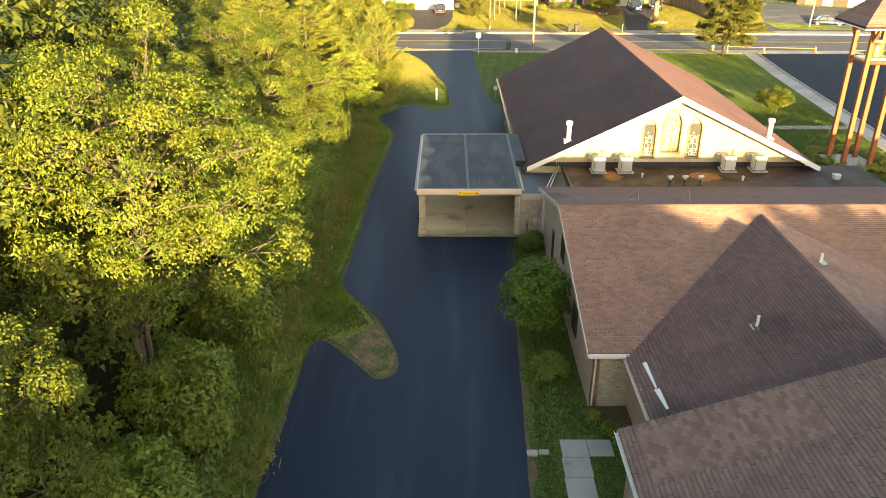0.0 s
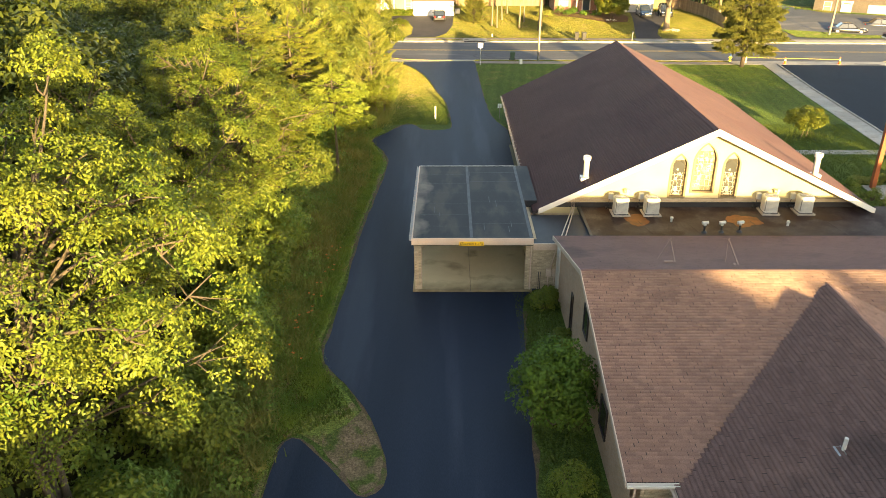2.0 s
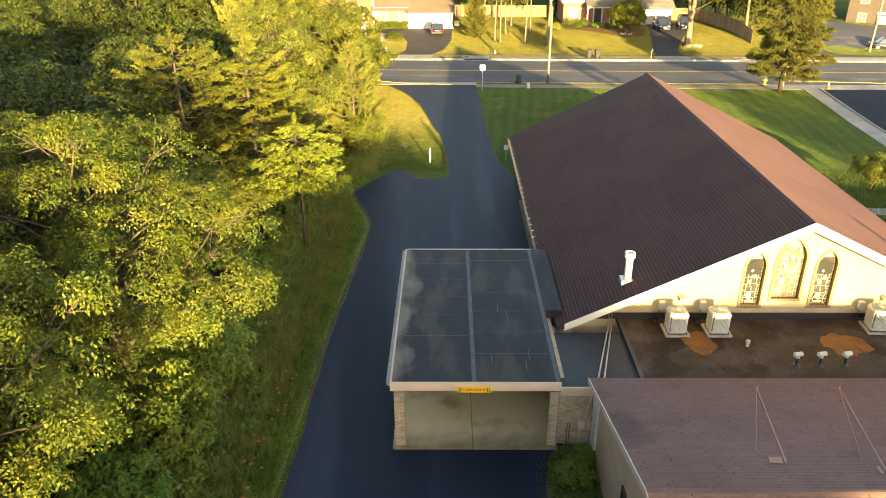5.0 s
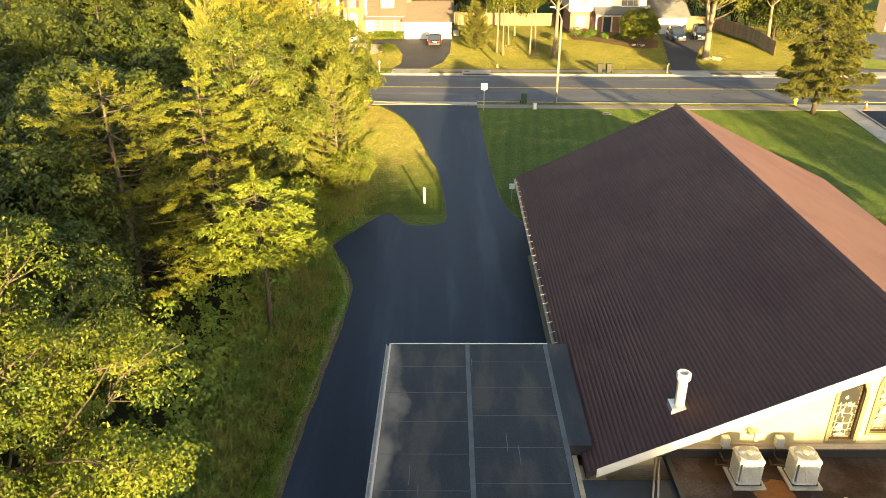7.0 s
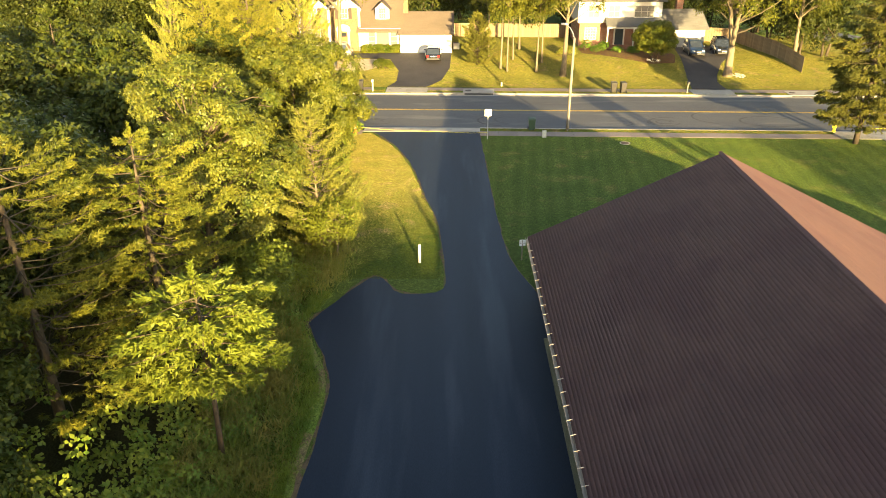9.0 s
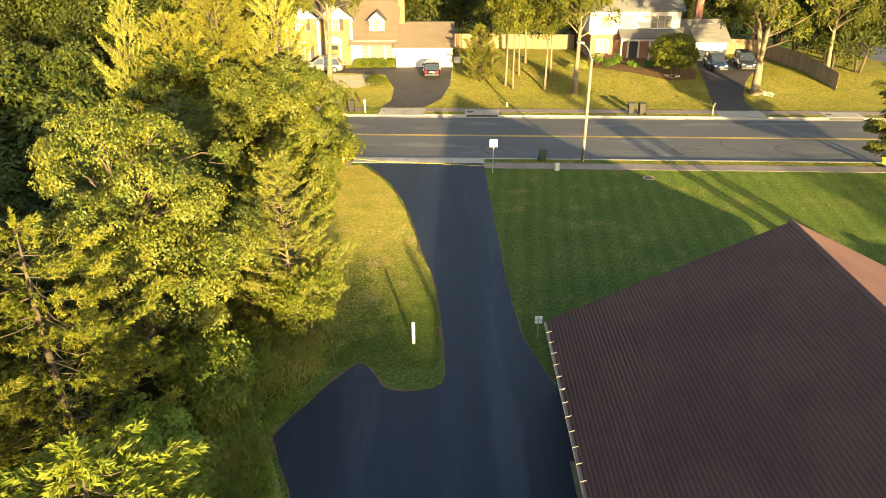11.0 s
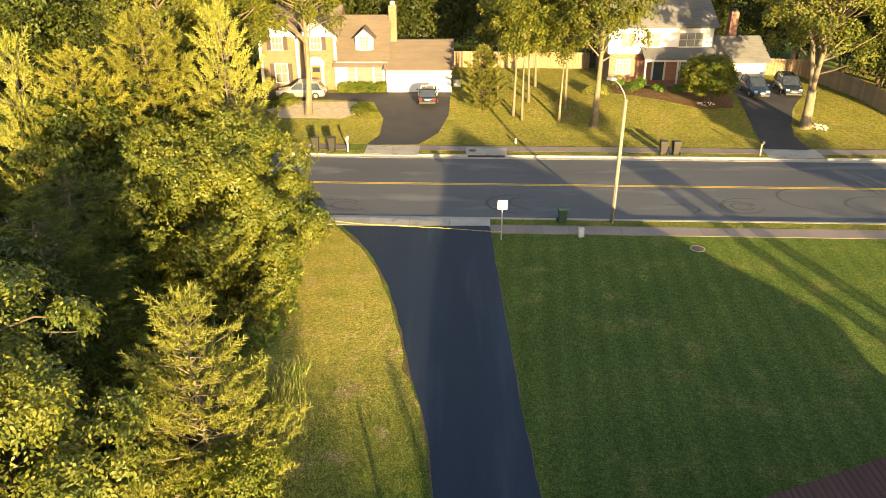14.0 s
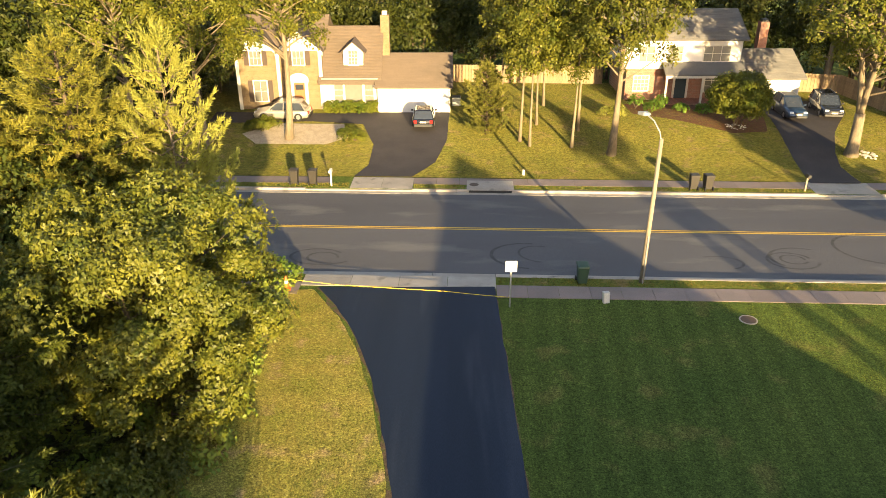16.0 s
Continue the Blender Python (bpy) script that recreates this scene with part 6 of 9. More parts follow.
# dark leaf colour carries the deep shade where this tree stands
low_a = tree_meshes("understorey_tree", broadleaf(37, 8.6, 3.4, 0.6, 44, 44, 10, 0.18, 0.6, 0.24, 2, 0.16, -0.8, 1, 30), BARK, FARLEAF)
plant(maple_a, -10.3, 21.4, "large maple with yellow-green sunlit leaves and open limbs", turn=40)
plant(maple_b, -11.4, 11.8, "maple with bright green leaves at the wood edge", turn=150, scale=0.9)
plant(maple_b, -10.6, 29.6, "maple with yellow-green leaves at the wood edge", turn=200, scale=0.96)
plant(maple_a, -10.3, 37.9, "tall maple with yellow-green sunlit leaves", turn=265, scale=0.87)
plant(low_a, -13.4, 47.2, "low tree behind the verge, leaves darkened for shade", turn=80)
plant(pine_b, -13.4, 54.5, "scrubby pine with bare lower branches and flat boughs", "pine", turn=30, scale=0.95)
plant(pine_b, -11.2, 59.4, "pine with flat layered sunlit boughs", "pine", turn=130, scale=0.84)
plant(sumac, -7.5, 53.6, "small locust with feathery light green leaves", turn=10)
plant(round_a, -10.8, 66.0, "rounded tree with pale yellow-green leaves", turn=70)
plant(pine_c, -6.75, 70.7, "young pine with thin pale branches and light needles", "pine", turn=20)
plant(sapling, -5.9, 69.4, "slim young tree with pale stems beside a pine", turn=60, scale=1.15)
plant(pine_d, -12.6, 74.6, "dark shaded pine with a sunlit tip", "pine", turn=170, scale=0.8)
plant(holly_a, -9.7, 83.6, "dense tree with small glossy leaves in clumps", turn=0)
plant(pine_d, -13.8, 79.2, "pine with drooping boughs in the wood, needles darkened for shade", "pine", turn=120, scale=0.78)
plant(pine_a, -14.4, 90.0, "large white pine with soft upturned plumes", "pine", turn=15)
plant(pine_a, -16.9, 87.6, "white pine with soft upturned plumes behind another", "pine", turn=130, scale=0.9)
plant(pine_c, -18.8, 86.2, "slim young white pine with upturned plumes", "pine", turn=200, scale=0.95, tall=1.6)
plant(pine_c, -10.9, 91.2, "pale green white pine with soft upturned plumes", "pine", turn=75, scale=1.12, tall=1.42)
# scrub between the trees and the mown strip
rnd = random.Random(41)
for k in range(30):
    y = 9 + k * 2.75 + rnd.uniform(-0.8, 0.8)
    x = (-9.6 if k % 2 else -8.7) + rnd.uniform(-0.5, 0.3)
    if 43 < y < 60:
        continue
    plant((scrub_a, scrub_b)[k % 2] if y < 66 else scrub_c, x - (1.0 if 66 < y < 74 else 0), y, ("tangled green scrub bush under the trees", "low green bush with narrow leaves at the wood edge")[k % 2 if y < 66 else 1], "bush", "wood edge bushes", rnd.uniform(0, 360), rnd.uniform(0.75, 1.05))
# woods behind
rnd = random.Random(77)
woods = [(far_a, "woodland tree in a dense dark wood"), (far_b, "woodland tree with several stems in a dense wood"), (far_c, "pine among dense woodland trees")]
yy = -4.0
row = 0
spots = []
while yy < 150:
    xx = -17.0 + (2.7 if row % 2 else 0)
    while xx > -17.5 - (19 if yy < 100 else 40):
        spots.append((xx + rnd.uniform(-1.6, 1.6), yy + rnd.uniform(-1.6, 1.6)))
        xx -= 5.4
    yy += 5.0 if yy < 100 else 6.2
    row += 1
for x, y in spots:
    v = (y - 101.95) + x * 0.036
    if -12 < v < 12:
        continue
    if 110 < y < 133 and x > -23:
        continue
    if (y <= 28 and x > -20 and rnd.random() < 0.5) or (x < -31 and 20 < y < 60):
        continue
    kind = rnd.choice((0, 0, 1, 1, 2))
    size_ = rnd.uniform(1.08, 1.2) if y < 38 else (rnd.uniform(0.58, 0.7) if 62 < y < 86 else rnd.uniform(0.72, 0.86)) if y < 96 else rnd.uniform(0.9, 1.1)
    if (-21 < x and 30 < y < 96) or (x > -20 and 8 < y <= 30):
        kind = kind % 2
        plant((mid_a, mid_b)[kind], x, y, woods[kind][1], "tree", "woodland trees", rnd.uniform(0, 360), size_)
    else:
        plant(far_d if y < 24 else woods[kind][0], x, y, woods[0 if y < 24 else kind][1], "tree", "woodland trees", rnd.uniform(0, 360), size_)
for i in range(84):
    x, y = rnd.uniform(-42, 95), 139 + 75 * rnd.random() ** 1.2
    if x > 48 and y < 165:
        continue
    kind = rnd.choice((0, 0, 0, 1, 1, 2))
    plant(woods[kind][0], x, y, woods[kind][1], "tree", "woodland trees", rnd.uniform(0, 360), rnd.uniform(0.85, 1.2))
# unseen trees added behind the start of the flight to shade the drive and wings
for k, y0 in enumerate((-26, -29.5, -33, -36.5)):
    for i in range(25):
        x = -25 + 2.6 * i + 0.65 * k + rnd.uniform(-0.4, 0.4)
        if x > 36:
            continue
        top = 10.9 if 6.0 < x < 12.5 else 13.65 if x < 14 else 15.1 if x < 20.6 else 14.1 if x < 23.0 else max(10.4, 12.6 - (x - 23.0) * 0.42) if x < 30.5 else 12.9
        plant(far_d, x, y0 + rnd.uniform(-1, 1), woods[0][1], "tree", "woodland trees", rnd.uniform(0, 360), rnd.uniform(0.99, 1.02) * (top - (y0 + 31) * 0.143) / 12.95)
for i in range(9):  # unseen open trees added beyond the wings to half shade the parking lot
    plant(far_a, 48.5 + 5.2 * i + rnd.uniform(-0.5, 0.5), 8 + rnd.uniform(-1.5, 1.5), woods[0][1], "tree", "woodland trees", rnd.uniform(0, 360), rnd.uniform(0.94, 1.0))
for i in range(44):  # the far woods west of the street
    x, y = rnd.uniform(-125, -55), rnd.uniform(82, 200)
    if -12 < (y - 101.95) + x * 0.036 < 12:
        continue
    plant(woods[i % 2][0], x, y, woods[i % 2][1], "tree", "woodland trees", rnd.uniform(0, 360), rnd.uniform(0.95, 1.2))
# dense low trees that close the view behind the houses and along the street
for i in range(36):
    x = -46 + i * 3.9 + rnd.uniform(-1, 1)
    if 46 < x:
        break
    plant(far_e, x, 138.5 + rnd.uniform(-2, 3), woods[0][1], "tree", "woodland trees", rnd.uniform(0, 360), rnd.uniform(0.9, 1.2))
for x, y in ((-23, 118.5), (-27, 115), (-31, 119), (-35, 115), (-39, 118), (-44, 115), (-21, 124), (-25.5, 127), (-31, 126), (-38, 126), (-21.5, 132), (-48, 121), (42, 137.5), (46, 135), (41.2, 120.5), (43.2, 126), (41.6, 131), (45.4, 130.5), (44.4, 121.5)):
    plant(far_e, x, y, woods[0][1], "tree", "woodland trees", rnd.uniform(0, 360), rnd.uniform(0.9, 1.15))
for x, y in ((-17.5, 90.2), (-20.5, 92.0), (-24.5, 90.5), (-28.5, 91.8), (-33, 90.5), (-38, 91)):
    plant(mid_b, x, y, woods[1][1], "tree", "woodland trees", rnd.uniform(0, 360), rnd.uniform(0.75, 0.9))
for x, y in ((-31, 66), (-36, 71), (-33.5, 76), (-40, 78), (-44, 84), (-38.5, 85), (-47, 90), (-28.5, 60), (-52, 86), (-30, 82)):
    plant(mid_a, x, y, woods[0][1], "tree", "woodland trees", rnd.uniform(0, 360), rnd.uniform(0.75, 0.85))
# trees round the houses
plant(tall_a, -12.0, 118.2, "tall pale-barked shade tree on a front lawn", turn=30, scale=0.95)
plant(tall_a, -18.0, 116.6, "shade tree with several stems beside the street", turn=210, scale=0.85)
plant(tall_a, -22.5, 114.0, "shade tree beside the street", turn=100, scale=0.9)
for x, y, s in ((6.3, 117.5, 1.0), (7.0, 116.6, 0.92), (9.2, 126.5, 1.05), (10.2, 116.3, 0.95), (11.2, 119.6, 1.05), (5.2, 121.5, 1.0), (8.0, 121.0, 0.9)):
    plant(thin_a, x, y, "slender lawn tree with a pale trunk and high crown", "tree", "slender lawn trees", rnd.uniform(0, 360), s)
plant(tall_a, 13.0, 114.9, "tall lawn tree with a pale straight trunk", turn=300, scale=0.9)
plant(fork_a, 30.9, 114.6, "large forked shade tree on a front lawn", turn=75, scale=0.95)
plant(small_a, 24.2, 120.3, "low round ornamental tree with a white stone ring", turn=10)
plant(bushy, 3.7, 119.0, "tall loose evergreen shrub on a lawn", "shrub", turn=10)
plant(spruce_a, 33.3, 91.1, "dark spruce with drooping boughs", "spruce", turn=40)
plant(lawn_tree, 28.55, 64.0, "low bushy yellow-green tree on the church lawn", turn=0, tall=0.72)
plant(tall_a, 39.5, 118.0, "shade tree beside a fence", turn=160, scale=0.8)
plant(tall_a, 44.0, 128.0, "shade tree behind a fence", turn=20, scale=0.9)
plant(tall_a, 37.5, 133.5, "shade tree behind a house", turn=240, scale=0.95)
plant(tall_a, 19.0, 137.5, "shade tree behind a house", turn=140, scale=0.95)


def shrub(x, y, r, h, label, seed, mat=BUSHLEAF, size=0.13, z=None, group="", n=70, per=26):
    """A leafy shrub on short stems, uneven in outline."""
    rng = np.random.default_rng(seed)
    d = unit(rng.normal(0, 1, (n, 3)))
    d[:, 2] = np.abs(d[:, 2]) * 1.0 - 0.12
    c = d * rng.uniform(0.55, 1.08, (n, 1)) * np.array([r, r, h * 0.62]) + np.array([0, 0, h * 0.36])
    c[:, 2] = np.maximum(c[:, 2], 0.08)
    v, q = leaves(rng, c, unit(d + 0.01), per, 0.09 * r + 0.05, size, 0.6)
    t = thing("shrub", label, "shrub", group, at=pose(x, y, ground_z(x, y) if z is None else z))
    wood = Geo()
    for k in range(6):
        wood.tube([(0.03 * k - 0.08, 0, -0.05), tuple(c[k] * np.array([0.5, 0.5, 0.5])), tuple(c[k])], [0.03, 0.02, 0.01], 5, False)
    part("stem", wood, BARK, t)
    ob = new("foliage", quad_mesh("foliage", v, q, mat))
    ob.parent = t
    return t


shrub(3.8, 28.1, 1.55, 3.9, "large glossy green shrub against the brick wing", 1, n=300, per=26, size=0.15)
shrub(4.0, 24.6, 0.85, 1.2, "low dull green shrub beside the driveway", 2, SHADELEAF, 0.09, n=90)
shrub(4.5, 36.6, 0.7, 1.0, "low shrub in the corner by the carport", 3, SHADELEAF, 0.1)
shrub(4.9, 33.4, 0.6, 0.9, "low shrub along the brick wall", 4, SHADELEAF, 0.1)
shrub(4.95, 37.6, 0.5, 0.7, "low shrub under the meter boxes", 5, SHADELEAF, 0.1)

for k, (x, y, r, h) in enumerate(((-7.0, 66.6, 1.1, 1.5), (-6.4, 68.0, 0.9, 1.2), (-8.0, 68.3, 1.3, 2.1), (-5.7, 70.3, 0.8, 1.0), (-7.9, 71.2, 1.1, 1.6), (-6.3, 72.6, 0.8, 1.1), (-8.2, 65.2, 1.2, 1.8))):
    shrub(x, y, r, h, "loose yellow-green brush at the foot of a young pine", 70 + k, (LOCUST, WEED)[k % 2], 0.12, group="brush under the pine", n=60, per=24)

# undergrowth and weeds along the wood
rng = np.random.default_rng(5)
n = 1500
yy = rng.uniform(-8, 96, n)
depth = rng.random(n) ** 1.3
xx = -7.4 - depth * 5.5 - 0.5 * np.sin(yy * 0.5)
zz = np.clip(0.25 + depth * 3.4 * rng.uniform(0.3, 1.2, n), 0.15, 4.2)
cen = np.stack([xx, yy, zz], 1)
cloud("undergrowth", SHADELEAF, cen, unit(np.stack([np.ones(n), -0.5 * np.ones(n), 0.6 * np.ones(n)], 1)), 44, 0.26, 0.2, 0.65, 31, "dense green undergrowth along the wood edge", "undergrowth")
n = 3000
yy = rng.uniform(3, 70, n)
xx = np.interp(yy, [3, 27, 33, 46, 58, 63, 70], [-6.7, -6.6, -6.3, -6.1, -5.7, -6.9, -6.8]) - rng.random(n) ** 1.1 * 3.2 - 0.3 * np.sin(yy * 0.9)
keep = (np.sin(yy * 0.8 + xx * 1.3) + rng.normal(0, 0.6, n)) > -0.9
xx, yy = xx[keep], yy[keep]
n = len(xx)
cen = np.stack([xx, yy, 0.16 + 0.25 * rng.random(n) + np.clip(-6.6 - xx, 0, 3) * 0.12], 1)
cloud("tall_weeds", WEED, cen, np.tile([0.2, -0.1, 0.1], (n, 1)), 34, 0.24, 0.36, 0.14, 33, "tall straggling weeds and grass", "weeds", 0.1, -1.2, 0.6)
n = 700
yy = rng.uniform(3, 66, n)
xx = -6.8 - rng.random(n) * 2.6
cen = np.stack([xx, yy, 0.25 + 0.6 * rng.random(n) * np.clip((-xx - 6.2) / 2, 0.2, 1)], 1)
cloud("vines", VINE, cen, unit(np.tile([0.3, -0.4, 0.8], (n, 1))), 44, 0.22, 0.17, 0.75, 36, "green vines and broad-leaved weeds on the bank", "weeds")
n = 420
yy = 65.5 + 13 * rng.random(n) ** 1.2
xx = np.interp(yy, [65, 67, 70, 79], [-5.9, -5.0, -4.7, -5.4]) - rng.random(n) ** 0.8 * 3.4
cen = np.stack([xx, yy, 0.35 + 0.3 * rng.random(n)], 1)
cloud("tall_grass", WEED, cen, np.tile([0.2, -0.1, 0.1], (n, 1)), 24, 0.3, 0.5, 0.06, 34, "tall dry golden grass by the young pine", "grass", 0.1, -2.2, 0.5)
n = 3000
yy = rng.uniform(10, 66, n)
xx = np.interp(yy, [14, 27, 30, 33, 46, 58, 63, 66, 78], [-6.5, -6.4, -4.6, -5.8, -5.5, -4.9, -6.5, -5.6, -1.4]) - rng.random(n) ** 2 * 1.5
cen = np.stack([xx, yy, 0.05 + 0 * yy], 1)
cloud("grass_tufts", VINE, cen, np.tile([0.1, -0.1, 0.1], (n, 1)), 26, 0.14, 0.17, 0.16, 35, "short uneven grass tufts along the drive", "grass", 0.1, -1.8, 0.3)

# orange daylilies along the bank
def daylily(x, y, seed):
    rng = np.random.default_rng(seed)
    t = thing("daylily", "daylily clump with strap leaves and orange flowers", "flower", "daylilies on the bank", at=pose(x, y, 0.0, 0, 0, rng.uniform(0, 360)))
    v, q = tufts(rng, np.zeros((1, 3)) + np.array([0, 0, 0.02]), np.zeros((1, 3)) + 0.01, 60, 0.1, 0.62, 0.07, 0.5, 1.1)
    ob = new("leaves", quad_mesh("leaves", v, q, VINE))
    ob.parent = t
    for k in range(int(rng.integers(0, 3))):
        a, r, h = rng.uniform(0, 6.28), rng.uniform(0.05, 0.35), rng.uniform(0.6, 0.85)
        cx, cy = r * math.cos(a), r * math.sin(a)
        g = Geo().tube([(0, 0, 0), (cx * 0.6, cy * 0.6, h * 0.6), (cx, cy, h)], 0.008, 4)
        stalk = part("stalk", g, VINE, t)
        g = Geo()
        for i in range(6):
            b = i * math.pi / 3
            c1, c2 = b - 0.4, b + 0.4
            g.add([(cx, cy, h), (cx + 0.04 * math.cos(c1), cy + 0.04 * math.sin(c1), h + 0.05), (cx + 0.085 * math.cos(b), cy + 0.085 * math.sin(b), h + 0.05), (cx + 0.04 * math.cos(c2), cy + 0.04 * math.sin(c2), h + 0.05)], [(0, 1, 2, 3)])
        part("flower", g, LILY, stalk, "orange flower")


rnd = random.Random(8)
for k in range(20):
    y = 31.5 + k * 0.55 + rnd.uniform(-0.25, 0.25)
    daylily(-6.55 + 0.05 * (y - 31) + rnd.uniform(-0.35, 0.35), y, 300 + k)

# standing blades on the lawns that the low sun rakes
def blades(name, count, place, size, mat, label, seed):
    rng = np.random.default_rng(seed)
    xy = place(rng, count)
    z = np.array([ground_z(x, y) for x, y in xy])
    c = np.stack([xy[:, 0], xy[:, 1], z + size * 0.35 + np.where(xy[:, 1] > 109, 0.05, 0)], 1)
    a = rng.normal(0, 0.55, count)
    s_ = np.stack([np.cos(a), np.sin(a), 0 * a], 1) * size * rng.uniform(0.14, 0.28, (count, 1))
    t_ = np.stack([rng.normal(0, 0.35, count), rng.normal(0, 0.35, count), np.ones(count)], 1) * size * rng.uniform(0.4, 0.8, (count, 1))
    v = np.stack([c - s_ - t_, c + s_ - t_, c + s_ * 0.5 + t_, c - s_ * 0.5 + t_], 1).reshape(-1, 3)
    ob = new(name, quad_mesh(name, v, np.arange(count * 4).reshape(-1, 4), mat))
    return tagged(ob, label, "grass", "", "stuff")


FARBLADE = leaf_material("front_lawn_blades", (0.14, 0.13, 0.023), (0.25, 0.205, 0.045), 0.1, 0.3)
DRYBLADE = leaf_material("dry_blades", (0.24, 0.21, 0.04), (0.38, 0.3, 0.075), 0.1, 0.35)
SUNBLADE = leaf_material("sunlit_lawn_blades", (0.085, 0.125, 0.018), (0.15, 0.165, 0.024), 0.1, 0.3)
GREENBLADE = leaf_material("green_blades", (0.06, 0.09, 0.015), (0.1, 0.125, 0.02), 0.1, 0.3)


def far_strip(rng, n):
    u, v = rng.uniform(-16, 46, n * 2), 8.6 + 15.5 * rng.random(n * 2)
    p = np.array([street_xy(a, b) for a, b in zip(u, v)])
    x, y = p[:, 0], p[:, 1]
    road1 = (x > -6.3) & (x < 0.9) & (y > 110) | (y > 121.2) & (x < 1.0)
    road2 = (x > 25.4 + (y - 109) * 0.16) & (x < np.interp(y, [109, 112.5, 115, 119, 122.6, 128], [29.3, 29.4, 30.1, 31.9, 34.2, 35.6]))
    return p[~(road1 | road2)][:n]


def west_strip(rng, n):
    y = 69.5 + 24.5 * rng.random(n) ** 0.85
    x0 = np.interp(y, [67, 70, 76, 81.5, 85.3, 89, 91.7, 94.3], [0.0, 0.1, -0.4, -1.6, -2.3, -3.4, -4.6, -6.2])
    # dry blades thin out southward, which keeps the strip's shaded end dull
    return np.stack([x0 - 0.05 - rng.random(n) * np.minimum(7.5, 9.5 + x0), y], 1)[rng.random(n) < np.clip((y - 1.1 * x0 - 72.0) / 7.0, 0, 1)]


def strip_foot(rng, n):
    y = rng.uniform(67.6, 80, n)
    x0 = np.interp(y, [67, 70, 76, 81.5], [0.0, 0.1, -0.4, -1.6])
    return np.stack([x0 - 0.05 - rng.random(n) * np.minimum(6.5, 8.5 + x0), y], 1)[rng.random(n) > np.clip((y - 1.1 * x0 - 76.0) / 6.0, 0, 1)]


def verge_strips(rng, n):
    u = rng.uniform(-14, 46, n)
    s = rng.random(n) < 0.5
    v = np.where(s, rng.uniform(-7.2, -6.4, n), rng.uniform(6.4, 7.2, n))
    ok = ~((u > -6.7) & (u < 3.5) & s) & ~((u > 33) & s) & ~((u > -6.4) & (u < -1.9) & ~s) & ~((u > 24.9) & (u < 29.3) & ~s) & ~((u > 1.5) & (u < 5.1) & ~s) & ~((u > 34.3) & (u < 38.1) & ~s)
    return np.array([street_xy(a, b) for a, b in zip(u[ok], v[ok])])


def blades_on(name, place, n, size, mat, label, seed):
    pts = place(np.random.default_rng(seed), n)
    return blades(name, len(pts), lambda r, c: pts, size, mat, label, seed)


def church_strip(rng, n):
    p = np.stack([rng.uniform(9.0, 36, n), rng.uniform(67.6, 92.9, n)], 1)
    edge = np.interp(p[:, 1], [67, 84.3, 95], [23.0, 18.4, 12.0])  # blades stop at the church's shadow edge, so only the sunlit lawn is brightened
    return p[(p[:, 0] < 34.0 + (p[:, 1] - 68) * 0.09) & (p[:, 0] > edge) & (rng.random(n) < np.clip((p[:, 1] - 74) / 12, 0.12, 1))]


def garden_strip(rng, n):
    p = np.stack([rng.uniform(3.15, 5.2, n), rng.uniform(16, 38, n)], 1)
    p = p[~((p[:, 0] > 3.7) & (p[:, 1] < 21.1))]
    q = np.stack([rng.uniform(23.2, 33.6, n), rng.uniform(44, 67.6, n)], 1)
    return np.concatenate([p[: n // 4], q])


def tongue_strip(rng, n):
    y = rng.uniform(8, 66, n)
    x0 = np.interp(y, [8, 26.5, 27, 28.6, 30, 32, 33, 46, 54, 59, 63, 66], [-6.4, -6.4, -6.2, -3.6, -4.2, -5.6, -5.8, -5.6, -5.0, -5.0, -6.8, -5.8])
    return np.stack([x0 - rng.random(n) * 2.2, y], 1)


def tongue_tip(rng, n):
    p = np.stack([rng.uniform(-5.6, -2.3, n), rng.uniform(25.4, 30.5, n)], 1)
    lo = np.interp(p[:, 1], [25.4, 26.2, 26.6, 27.2, 27.6, 28], [-3.2, -3.8, -4.2, -4.8, -5.6, -6])
    hi = np.interp(p[:, 1], [25.4, 26.2, 27.2, 28.6, 30.5], [-2.5, -2.5, -2.8, -3.5, -4.5])
    return p[(p[:, 0] > lo) & (p[:, 0] < hi) & (rng.random(n) < np.clip((p[:, 1] - 25) / 3.0, 0, 1))]


blades_on("grass_blades", tongue_tip, 1100, 0.06, FARBLADE, "worn grass blades on the grass tongue", 57)
blades_on("grass_blades", far_strip, 42000, 0.065, FARBLADE, "dry sunlit grass blades on the front lawns", 51)
blades_on("grass_blades", west_strip, 34000, 0.055, DRYBLADE, "dry sunlit grass blades beside the drive", 52)
blades_on("grass_blades", strip_foot, 22000, 0.06, GREENBLADE, "green grass blades round the bollard", 58)
blades_on("grass_blades", verge_strips, 12000, 0.07, FARBLADE, "rough grass blades on the verges", 53)
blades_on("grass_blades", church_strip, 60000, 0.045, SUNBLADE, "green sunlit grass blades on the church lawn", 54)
blades_on("grass_blades", garden_strip, 20000, 0.09, GREENBLADE, "green grass blades on the small lawns", 55)
blades_on("grass_blades", tongue_strip, 16000, 0.13, GREENBLADE, "rough green grass blades beside the drive", 56)


